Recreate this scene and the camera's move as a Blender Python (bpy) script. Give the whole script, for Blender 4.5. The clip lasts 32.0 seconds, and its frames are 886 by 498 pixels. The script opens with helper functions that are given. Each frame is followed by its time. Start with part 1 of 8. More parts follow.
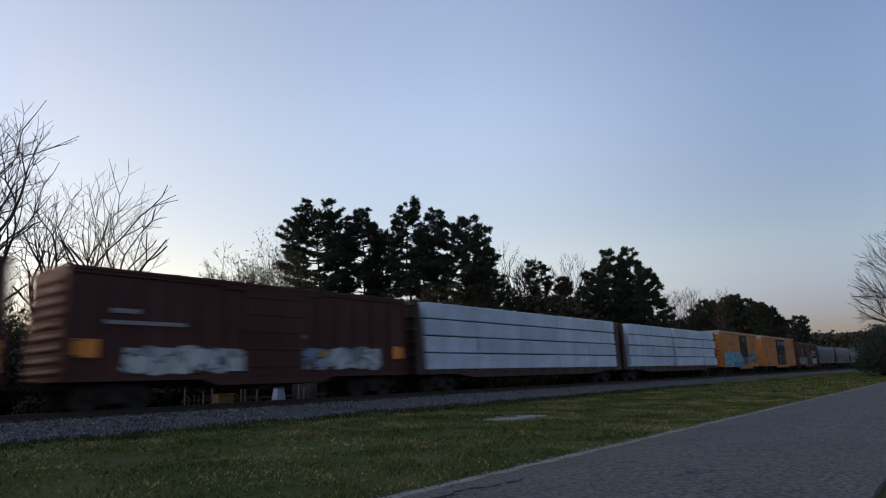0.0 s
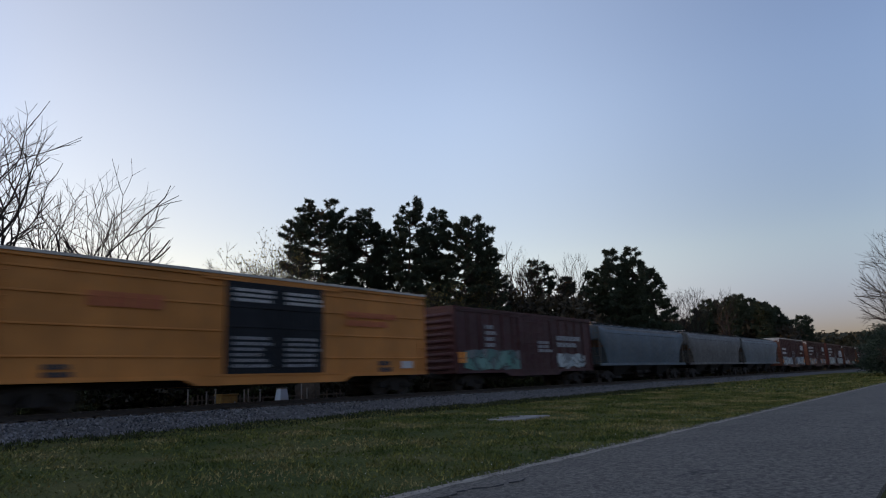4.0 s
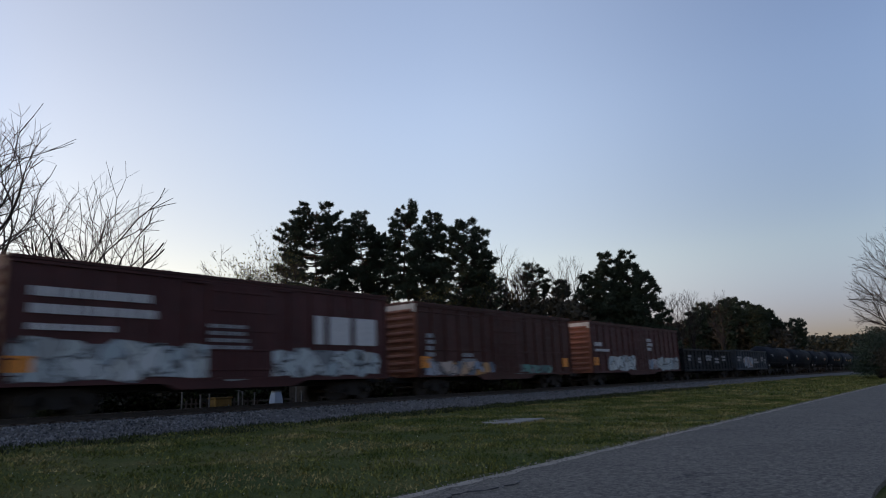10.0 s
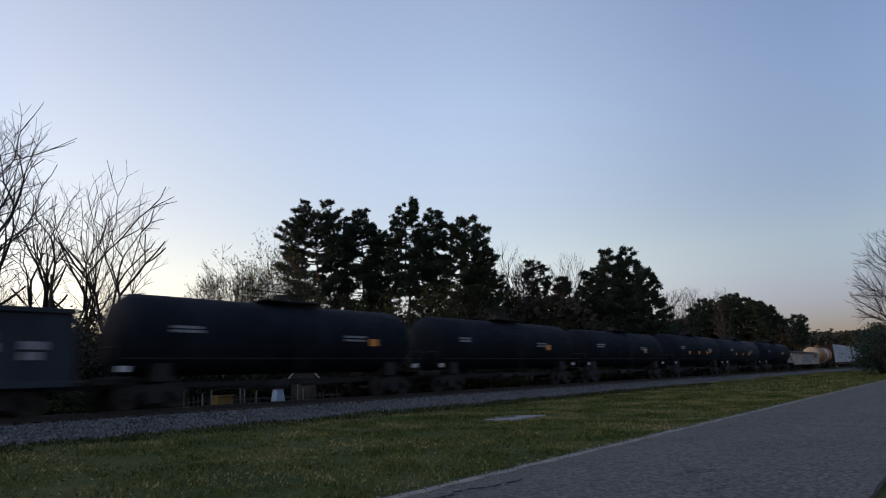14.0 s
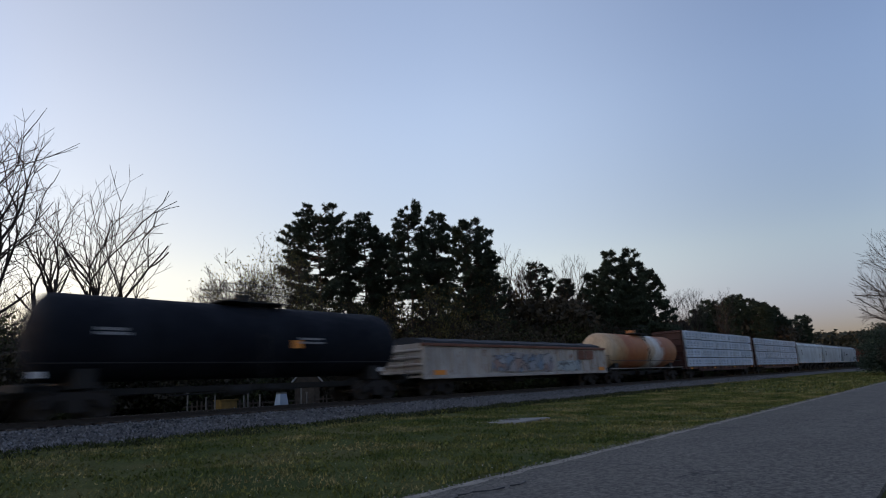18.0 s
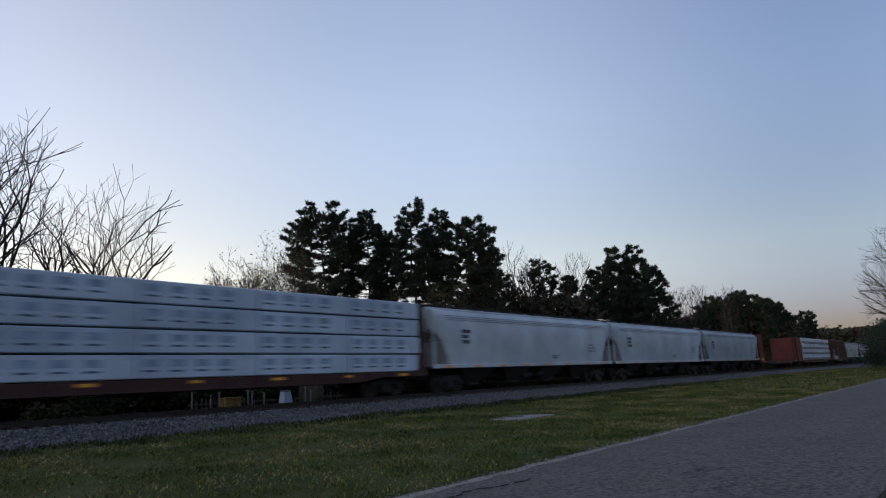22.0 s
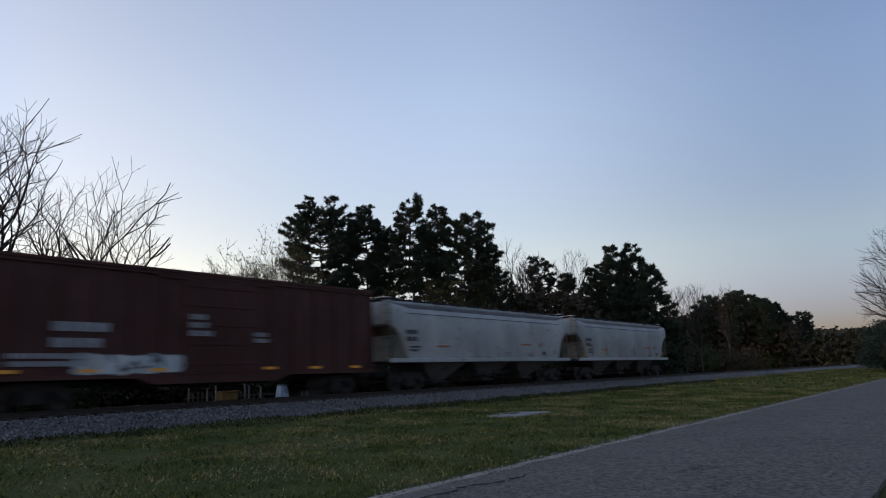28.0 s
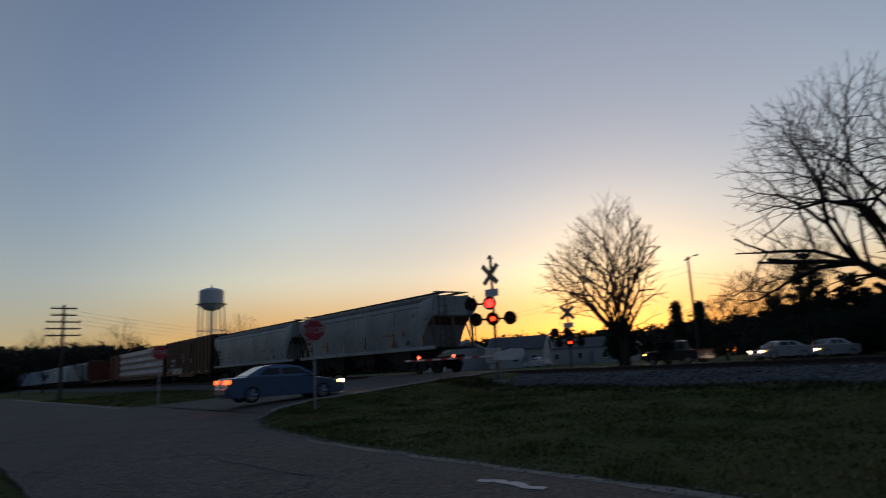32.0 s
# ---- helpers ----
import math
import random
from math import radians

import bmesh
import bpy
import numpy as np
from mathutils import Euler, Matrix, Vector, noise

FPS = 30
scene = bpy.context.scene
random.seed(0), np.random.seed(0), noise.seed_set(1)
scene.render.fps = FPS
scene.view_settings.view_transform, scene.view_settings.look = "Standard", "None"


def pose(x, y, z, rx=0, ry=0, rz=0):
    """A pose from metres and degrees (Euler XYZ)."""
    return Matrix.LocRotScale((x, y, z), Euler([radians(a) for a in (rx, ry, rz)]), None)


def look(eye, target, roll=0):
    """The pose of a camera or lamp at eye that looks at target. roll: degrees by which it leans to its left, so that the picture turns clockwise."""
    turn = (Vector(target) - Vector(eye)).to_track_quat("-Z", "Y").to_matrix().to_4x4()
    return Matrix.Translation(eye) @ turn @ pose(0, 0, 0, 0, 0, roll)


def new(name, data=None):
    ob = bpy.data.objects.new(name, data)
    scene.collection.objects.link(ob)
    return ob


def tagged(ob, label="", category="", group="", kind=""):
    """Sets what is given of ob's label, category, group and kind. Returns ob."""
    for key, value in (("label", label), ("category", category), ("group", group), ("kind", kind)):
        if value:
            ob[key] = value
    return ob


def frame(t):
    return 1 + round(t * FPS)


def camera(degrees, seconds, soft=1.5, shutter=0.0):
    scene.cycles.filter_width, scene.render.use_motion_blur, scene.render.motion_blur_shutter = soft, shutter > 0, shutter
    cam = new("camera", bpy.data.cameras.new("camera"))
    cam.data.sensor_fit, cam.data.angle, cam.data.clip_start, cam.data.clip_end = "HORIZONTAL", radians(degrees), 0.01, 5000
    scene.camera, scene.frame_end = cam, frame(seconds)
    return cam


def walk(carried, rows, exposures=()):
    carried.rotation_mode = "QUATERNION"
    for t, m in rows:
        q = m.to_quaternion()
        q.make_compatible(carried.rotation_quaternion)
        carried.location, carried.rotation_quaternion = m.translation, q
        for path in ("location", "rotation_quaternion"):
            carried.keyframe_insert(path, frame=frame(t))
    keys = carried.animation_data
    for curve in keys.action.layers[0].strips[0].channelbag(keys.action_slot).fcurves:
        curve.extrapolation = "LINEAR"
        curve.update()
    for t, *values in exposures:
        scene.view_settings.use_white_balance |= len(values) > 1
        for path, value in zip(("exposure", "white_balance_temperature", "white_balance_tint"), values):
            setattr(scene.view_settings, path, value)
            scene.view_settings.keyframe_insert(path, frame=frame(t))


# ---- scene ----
# ---- the camera: a phone held on the verge, still for 29 s, then swung to the left ----
SECONDS = 32.0
EYE = (0.0, 0.0, 1.5)
cam = camera(67.95, SECONDS, soft=1.1, shutter=0.6)


def aim(yaw, pitch, roll):
    """Pose at the eye: yaw from the track's +x, pitch up, roll as look() takes it; degrees."""
    a, b = radians(yaw), radians(pitch)
    way = Vector((math.cos(a) * math.cos(b), math.sin(a) * math.cos(b), math.sin(b)))
    return look(EYE, Vector(EYE) + way * 10, roll)


TURNS = [
    (0, 38.16, 11.58, -2.43), (0.5, 38.21, 11.82, -2.45), (1, 38.26, 12.02, -2.48), (1.5, 38.27, 11.90, -2.59),
    (2, 38.13, 11.61, -2.35), (2.5, 38.16, 11.42, -2.24), (3, 38.37, 11.44, -2.28), (3.5, 38.42, 11.57, -2.34),
    (4, 38.40, 11.60, -2.46), (4.5, 38.44, 11.58, -2.32), (6.5, 38.22, 11.62, -2.49), (7, 38.11, 11.74, -2.34),
    (7.5, 38.15, 11.74, -2.34), (8, 38.17, 11.72, -2.52), (8.5, 38.16, 11.69, -2.34), (9, 38.15, 11.72, -2.44),
    (9.5, 38.07, 11.80, -2.52), (10, 37.94, 11.83, -2.50), (10.5, 37.91, 11.89, -2.51), (11, 38.00, 11.85, -2.57),
    (11.5, 38.07, 11.81, -2.50), (12, 38.02, 11.57, -2.47), (12.5, 38.09, 11.22, -2.51), (13, 38.22, 11.16, -2.35),
    (13.5, 38.13, 11.37, -2.38), (14, 38.05, 11.61, -2.71), (14.5, 38.08, 11.70, -2.72), (16.5, 38.27, 11.83, -3.03),
    (17, 38.39, 11.74, -3.03), (17.5, 38.32, 11.82, -3.02), (18, 38.26, 11.87, -3.02), (18.5, 38.34, 11.82, -3.11),
    (19, 38.34, 11.74, -3.10), (19.5, 38.35, 11.72, -3.21), (20, 38.32, 11.70, -3.08), (20.5, 38.23, 11.70, -3.20),
    (21, 38.34, 11.69, -3.01), (21.5, 38.42, 11.76, -3.04), (22, 38.55, 11.65, -3.23), (22.5, 38.67, 11.69, -3.13),
    (23, 38.62, 11.97, -3.14), (23.5, 38.50, 11.90, -3.19), (24, 38.54, 11.82, -3.07), (24.5, 38.48, 11.82, -3.13),
    (25, 38.61, 11.44, -3.01), (25.5, 38.58, 11.05, -2.86), (27.5, 38.29, 11.47, -2.66), (28, 38.42, 11.31, -2.55),
    (28.5, 38.43, 11.21, -2.73), (29, 38.67, 11.27, -2.85), (29.2, 40.21, 11.08, -2.66), (29.4, 44.73, 11.09, -2.59),
    (29.5, 49.15, 11.24, -2.47), (29.6, 53.49, 11.19, -2.55), (29.7, 57.37, 10.93, -2.39), (29.8, 62.06, 10.71, -2.03),
    (30, 71.30, 10.46, -1.94), (30.3, 86.81, 10.28, -2.23), (30.5, 94.81, 10.15, -2.63), (30.7, 103.47, 10.77, -3.42),
    (30.9, 110.92, 10.70, -3.18), (31.1, 119.81, 10.41, -3.52), (31.3, 127.87, 10.59, -2.82), (31.5, 132.91, 10.34, -2.72),
    (31.7, 136.85, 10.19, -2.80), (31.8, 139.04, 10.22, -2.89), (32, 142.14, 10.09, -3.03),
]
EXPOSURES = [(0, 2.65, 7100, 32), (28.8, 2.65, 7100, 32), (30.0, 2.4, 7350, 32), (31.0, 1.68, 7050, 26), (32.0, 1.05, 6550, 24)]
walk(cam, [(t, aim(y, p, r)) for t, y, p, r in TURNS], EXPOSURES)

# ---- sky and light: the sun has just gone down behind the crossing ----
SUN_AZ = 128.0
world = bpy.data.worlds.new("dusk_sky")
scene.world = world
world.use_nodes = True
wn, wl = world.node_tree.nodes, world.node_tree.links
sky = wn.new("ShaderNodeTexSky")
sky.sky_type = "NISHITA"
sky.sun_disc = False
sky.sun_elevation = radians(2.8)
sky.sun_rotation = radians(90.0 - SUN_AZ)
sky.air_density, sky.dust_density, sky.ozone_density = 1.0, 0.4, 1.6
wn["Background"].inputs["Strength"].default_value = 0.15
# the eastern sky, away from the afterglow, lies in the earth's shadow
tc = wn.new("ShaderNodeTexCoord")
dot = wn.new("ShaderNodeVectorMath")
dot.operation = "DOT_PRODUCT"
dot.inputs[1].default_value = (math.cos(radians(SUN_AZ)), math.sin(radians(SUN_AZ)), 0.0)
wl.new(tc.outputs["Generated"], dot.inputs[0])
half = wn.new("ShaderNodeMath")
half.operation = "MULTIPLY_ADD"
half.inputs[1].default_value, half.inputs[2].default_value = 0.5, 0.5
wl.new(dot.outputs["Value"], half.inputs[0])
dusk = wn.new("ShaderNodeValToRGB")
dusk.color_ramp.interpolation = "EASE"
stops = [(0.0, (0.17, 0.20, 0.27)), (0.22, (0.34, 0.385, 0.46)), (0.5, (0.80, 0.79, 0.81)), (0.74, (0.89, 0.785, 0.72)), (0.84, (0.65, 0.655, 0.70)), (0.93, (0.80, 0.795, 0.77)), (1.0, (0.50, 0.595, 0.68))]
while len(dusk.color_ramp.elements) < len(stops):
    dusk.color_ramp.elements.new(0.5)
for e, (p, c) in zip(dusk.color_ramp.elements, stops):
    e.position, e.color = p, (*c, 1)
wl.new(half.outputs["Value"], dusk.inputs["Fac"])
tint = wn.new("ShaderNodeMix")
tint.data_type, tint.blend_type = "RGBA", "MULTIPLY"
tint.inputs[0].default_value = 1.0
wl.new(sky.outputs["Color"], tint.inputs[6])
wl.new(dusk.outputs["Color"], tint.inputs[7])
# lavender haze low in the sky on the side away from the afterglow
sep = wn.new("ShaderNodeSeparateXYZ")
wl.new(tc.outputs["Generated"], sep.inputs[0])
low = wn.new("ShaderNodeValToRGB")
low.color_ramp.interpolation = "EASE"
low.color_ramp.elements.new(0.2)
for e, (p, c) in zip(low.color_ramp.elements, [(0.0, (0.33, 0.39, 0.95)), (0.19, (0.86, 0.86, 0.88)), (0.42, (1.08, 1.08, 1.08))]):
    e.position, e.color = p, (*c, 1)
wl.new(sep.outputs["Z"], low.inputs["Fac"])
away = wn.new("ShaderNodeMapRange")
away.inputs["From Min"].default_value, away.inputs["From Max"].default_value = 0.95, 0.55
wl.new(half.outputs["Value"], away.inputs["Value"])
haze = wn.new("ShaderNodeMix")
haze.data_type, haze.blend_type = "RGBA", "MULTIPLY"
wl.new(away.outputs["Result"], haze.inputs[0])
wl.new(tint.outputs[2], haze.inputs[6])
wl.new(low.outputs["Color"], haze.inputs[7])
# the afterglow reddens and dims towards the horizon
ember = wn.new("ShaderNodeValToRGB")
ember.color_ramp.interpolation = "EASE"
while len(ember.color_ramp.elements) < 4:
    ember.color_ramp.elements.new(0.5)
for e, (p, c) in zip(ember.color_ramp.elements, [(0.0, (0.44, 0.23, 0.12)), (0.06, (0.66, 0.49, 0.40)), (0.15, (0.94, 0.90, 0.90)), (0.24, (1, 1, 1))]):
    e.position, e.color = p, (*c, 1)
wl.new(sep.outputs["Z"], ember.inputs["Fac"])
near = wn.new("ShaderNodeMapRange")
near.inputs["From Min"].default_value, near.inputs["From Max"].default_value = 0.80, 0.93
wl.new(half.outputs["Value"], near.inputs["Value"])
glow_low = wn.new("ShaderNodeMix")
glow_low.data_type, glow_low.blend_type = "RGBA", "MULTIPLY"
wl.new(near.outputs["Result"], glow_low.inputs[0])
wl.new(haze.outputs[2], glow_low.inputs[6])
wl.new(ember.outputs["Color"], glow_low.inputs[7])
wl.new(glow_low.outputs[2], wn["Background"].inputs["Color"])
sun_data = bpy.data.lights.new("sun", "SUN")
sun_data.energy, sun_data.angle, sun_data.color = 0.2, radians(8.0), (1.0, 0.72, 0.45)
sun = new("sun", sun_data)
sun_a, sun_b = radians(SUN_AZ), radians(1.5)
sun.matrix_world = look((math.cos(sun_a) * math.cos(sun_b) * 90, math.sin(sun_a) * math.cos(sun_b) * 90, math.sin(sun_b) * 90), (0, 0, 0))

# ---- mesh tools ----
TRACK_Y, RAIL_Z, SPEED = 23.8, 1.1, 22.85
rng = random.Random(7)


class Geo:
    """Collects points and faces of one mesh."""

    def __init__(self):
        self.v, self.f = [], []

    def add(self, pts, faces):
        n = len(self.v)
        self.v.extend(tuple(p) for p in pts)
        self.f.extend(tuple(i + n for i in q) for q in faces)
        return self

    def box(self, x0, x1, y0, y1, z0, z1, b=0.0):
        lo, hi = (x0, y0, z0), (x1, y1, z1)
        if b <= 0:
            pts = [(x, y, z) for x in (x0, x1) for y in (y0, y1) for z in (z0, z1)]
            return self.add(pts, [(0, 1, 3, 2), (4, 6, 7, 5), (0, 4, 5, 1), (2, 3, 7, 6), (0, 2, 6, 4), (1, 5, 7, 3)])
        b = min(b, 0.45 * min(x1 - x0, y1 - y0, z1 - z0))
        pts, idx = [], {}
        for c in range(8):
            s = [(c >> k) & 1 for k in range(3)]
            for a in range(3):
                idx[c, a] = len(pts)
                pts.append(tuple((hi[k] if s[k] else lo[k]) if k == a else ((hi[k] - b) if s[k] else (lo[k] + b)) for k in range(3)))
        mid = [(lo[k] + hi[k]) / 2 for k in range(3)]
        faces = []
        for a in range(3):
            p, q = [k for k in range(3) if k != a]
            for sa in (0, 1):
                faces.append([idx[(sa << a) | (i << p) | (j << q), a] for i, j in ((0, 0), (1, 0), (1, 1), (0, 1))])
            for sp in (0, 1):
                for sq in (0, 1):
                    c0 = (sp << p) | (sq << q)
                    c1 = c0 | (1 << a)
                    faces.append([idx[c0, p], idx[c1, p], idx[c1, q], idx[c0, q]])
        for c in range(8):
            faces.append([idx[c, 0], idx[c, 1], idx[c, 2]])
        out = []
        for q in faces:
            a, bb, c = (Vector(pts[i]) for i in q[:3])
            nrm = (bb - a).cross(c - a)
            cen = sum((Vector(pts[i]) for i in q), Vector()) / len(q) - Vector(mid)
            out.append(q if nrm.dot(cen) > 0 else q[::-1])
        return self.add(pts, out)

    def tube(self, p, q, r0, r1=None, n=8, caps=True):
        p, q = Vector(p), Vector(q)
        r1 = r0 if r1 is None else r1
        d = (q - p).normalized()
        u = d.orthogonal().normalized()
        w = d.cross(u)
        ring = [(math.cos(2 * math.pi * i / n), math.sin(2 * math.pi * i / n)) for i in range(n)]
        pts = [p + (u * c + w * s) * r0 for c, s in ring] + [q + (u * c + w * s) * r1 for c, s in ring]
        faces = [(i, (i + 1) % n, n + (i + 1) % n, n + i) for i in range(n)]
        if caps:
            faces += [tuple(range(n))[::-1], tuple(range(n, 2 * n))]
        return self.add(pts, faces)

    def path(self, pts, r, n=6):
        for a, b in zip(pts, pts[1:]):
            self.tube(a, b, r, r, n)
        return self

    def loft(self, rings, caps=True, closed=True):
        n = len(rings[0])
        pts = [p for ring in rings for p in ring]
        faces = []
        for k in range(len(rings) - 1):
            for i in range(n if closed else n - 1):
                j = (i + 1) % n
                faces.append((k * n + i, k * n + j, (k + 1) * n + j, (k + 1) * n + i))
        if caps:
            faces += [tuple(range(n))[::-1], tuple(range((len(rings) - 1) * n, len(rings) * n))]
        return self.add(pts, faces)

    def xprism(self, yz, x0, x1):
        return self.loft([[(x0, y, z) for y, z in yz], [(x1, y, z) for y, z in yz]])

    def yprism(self, xz, y0, y1):
        return self.loft([[(x, y0, z) for x, z in xz], [(x, y1, z) for x, z in xz]])

    def zprism(self, xy, z0, z1):
        return self.loft([[(x, y, z0) for x, y in xy], [(x, y, z1) for x, y in xy]])

    def mesh(self, name, mat, smooth=False):
        me = bpy.data.meshes.new(name)
        me.from_pydata(self.v, [], self.f)
        me.validate()
        bm = bmesh.new()
        bm.from_mesh(me)
        bmesh.ops.recalc_face_normals(bm, faces=bm.faces)
        bm.to_mesh(me)
        bm.free()
        me.materials.append(mat)
        if smooth:
            me.shade_smooth()
            me.set_sharp_from_angle(angle=radians(35))
        return me


def part(name, geo, mat, parent, label="", smooth=False):
    """One mesh object under a thing or a part; geo is a Geo or a ready mesh."""
    me = geo if isinstance(geo, bpy.types.Mesh) else geo.mesh(name, mat, smooth)
    ob = new(name, me)
    ob.parent = parent
    if label:
        ob["label"] = label
    return ob


def thing(name, label, category, group="", at=(0, 0, 0), rz=0.0, kind=""):
    ob = new(name)
    ob.empty_display_size = 0.3
    ob.matrix_basis = pose(*at, rz=rz)
    return tagged(ob, label, category, group, kind)


def solid(name, geo, mat, label, category, group="", kind="", smooth=False):
    ob = new(name, geo if isinstance(geo, bpy.types.Mesh) else geo.mesh(name, mat, smooth))
    return tagged(ob, label, category, group, kind)


# ---- materials ----
def nodes_of(name):
    m = bpy.data.materials.new(name)
    m.use_nodes = True
    n, l = m.node_tree.nodes, m.node_tree.links
    return m, n, l, n["Principled BSDF"]


def noise_at(n, l, scale, detail=4.0, stretch=None, coords="Object", rough=0.55):
    tc = n.new("ShaderNodeTexCoord")
    src = tc.outputs[coords]
    if stretch:
        mp = n.new("ShaderNodeMapping")
        mp.inputs["Scale"].default_value = stretch
        l.new(src, mp.inputs["Vector"])
        src = mp.outputs["Vector"]
    t = n.new("ShaderNodeTexNoise")
    t.inputs["Scale"].default_value, t.inputs["Detail"].default_value, t.inputs["Roughness"].default_value = scale, detail, rough
    l.new(src, t.inputs["Vector"])
    return t.outputs["Fac"]


def ramp(n, l, fac, stops):
    r = n.new("ShaderNodeValToRGB")
    el = r.color_ramp.elements
    while len(el) < len(stops):
        el.new(0.5)
    for e, (p, c) in zip(el, stops):
        e.position = p
        e.color = (*c, 1) if len(c) == 3 else c
    l.new(fac, r.inputs["Fac"])
    return r.outputs["Color"]


def mix(n, l, fac, a, b, mode="MIX"):
    m = n.new("ShaderNodeMix")
    m.data_type, m.blend_type = "RGBA", mode
    for sock, val in ((m.inputs[0], fac), (m.inputs[6], a), (m.inputs[7], b)):
        if isinstance(val, bpy.types.NodeSocket):
            l.new(val, sock)
        elif isinstance(val, (int, float)):
            sock.default_value = val
        else:
            sock.default_value = (*val, 1)
    return m.outputs[2]


def bump(n, l, bsdf, height, strength=0.3, distance=0.01):
    b = n.new("ShaderNodeBump")
    b.inputs["Strength"].default_value, b.inputs["Distance"].default_value = strength, distance
    l.new(height, b.inputs["Height"])
    l.new(b.outputs["Normal"], bsdf.inputs["Normal"])


def plain(name, col, rough=0.7, metal=0.0, vary=0.25, scale=6.0, grain=60.0, dent=0.15):
    """A surface with uneven tone at two scales and a fine relief."""
    m, n, l, p = nodes_of(name)
    big = ramp(n, l, noise_at(n, l, scale), [(0.3, [c * (1 - vary) for c in col]), (0.7, [min(1, c * (1 + vary)) for c in col])])
    fine = noise_at(n, l, grain, 3.0)
    c = mix(n, l, 0.25, big, ramp(n, l, fine, [(0.3, [x * 0.7 for x in col]), (0.7, [min(1, x * 1.3) for x in col])]))
    l.new(c, p.inputs["Base Color"])
    p.inputs["Roughness"].default_value, p.inputs["Metallic"].default_value = rough, metal
    if dent:
        bump(n, l, p, fine, dent, 0.01)
    return m


def car_paint(name, col, dirt=(0.045, 0.035, 0.03), wear=0.5, rough=0.5, rust=0.0, spec=0.22):
    """Weathered freight car paint: streaks running down, dust, fade and rust spots."""
    m, n, l, p = nodes_of(name)
    info = n.new("ShaderNodeObjectInfo")
    fade = ramp(n, l, noise_at(n, l, 0.5, 4.0), [(0.3, [c * 0.75 for c in col]), (0.75, [min(1, c * 1.2 + 0.01) for c in col])])
    streak = ramp(n, l, noise_at(n, l, 1.0, 5.0, (7.0, 7.0, 0.55)), [(0.42, (0, 0, 0)), (0.72, (1, 1, 1))])
    dust = ramp(n, l, noise_at(n, l, 2.3, 6.0), [(0.40, (0, 0, 0)), (0.75, (1, 1, 1))])
    c = mix(n, l, mix(n, l, 1.0, streak, (wear,) * 3, "MULTIPLY"), fade, dirt)
    c = mix(n, l, mix(n, l, 1.0, dust, (wear * 0.6,) * 3, "MULTIPLY"), c, [min(1, d * 1.3 + 0.006) for d in dirt])
    if rust:
        spots = ramp(n, l, noise_at(n, l, 3.1, 7.0, (1, 1, 0.6)), [(0.62 - 0.25 * rust, (0, 0, 0)), (0.70, (1, 1, 1))])
        c = mix(n, l, spots, c, (0.20, 0.075, 0.030))
    tone = ramp(n, l, info.outputs["Random"], [(0.0, (0.9, 0.9, 0.9)), (1.0, (1.08, 1.06, 1.04))])
    l.new(mix(n, l, 1.0, c, tone, "MULTIPLY"), p.inputs["Base Color"])
    r = ramp(n, l, noise_at(n, l, 4.0, 3.0), [(0.3, (rough - 0.12,) * 3), (0.7, (min(1, rough + 0.2),) * 3)])
    l.new(r, p.inputs["Roughness"])
    p.inputs["Specular IOR Level"].default_value = spec
    bump(n, l, p, noise_at(n, l, 1.3, 5.0), 0.25, 0.02)
    return m


def spray(name, cols, scale=2.6):
    """Spray-painted lettering worn into colour cells with dark outlines."""
    m, n, l, p = nodes_of(name)
    tc = n.new("ShaderNodeTexCoord")
    warp = n.new("ShaderNodeTexNoise")
    warp.inputs["Scale"].default_value = 1.7
    l.new(tc.outputs["Object"], warp.inputs["Vector"])
    add = n.new("ShaderNodeMixRGB")
    add.inputs["Fac"].default_value = 0.45
    l.new(tc.outputs["Object"], add.inputs[1])
    l.new(warp.outputs["Color"], add.inputs[2])
    vo = n.new("ShaderNodeTexVoronoi")
    vo.inputs["Scale"].default_value = scale
    l.new(add.outputs["Color"], vo.inputs["Vector"])
    sep = n.new("ShaderNodeSeparateColor")
    l.new(vo.outputs["Color"], sep.inputs["Color"])
    stops = [(i / max(1, len(cols) - 1), c) for i, c in enumerate(cols)]
    body = ramp(n, l, sep.outputs["Red"], stops)
    edge = n.new("ShaderNodeTexVoronoi")
    edge.feature = "DISTANCE_TO_EDGE"
    edge.inputs["Scale"].default_value = scale
    l.new(add.outputs["Color"], edge.inputs["Vector"])
    line = ramp(n, l, edge.outputs["Distance"], [(0.02, (1, 1, 1)), (0.06, (0, 0, 0))])
    l.new(mix(n, l, line, body, (0.02, 0.02, 0.025)), p.inputs["Base Color"])
    p.inputs["Roughness"].default_value = 0.55
    return m


def glow(name, col, strength):
    m, n, l, p = nodes_of(name)
    p.inputs["Base Color"].default_value = (*[c * 0.5 for c in col], 1)
    p.inputs["Emission Color"].default_value = (*col, 1)
    p.inputs["Emission Strength"].default_value = strength
    return m


def glass(name, tint=(0.02, 0.025, 0.03)):
    m, n, l, p = nodes_of(name)
    p.inputs["Base Color"].default_value = (*tint, 1)
    p.inputs["Roughness"].default_value = 0.06
    p.inputs["Specular IOR Level"].default_value = 0.8
    return m


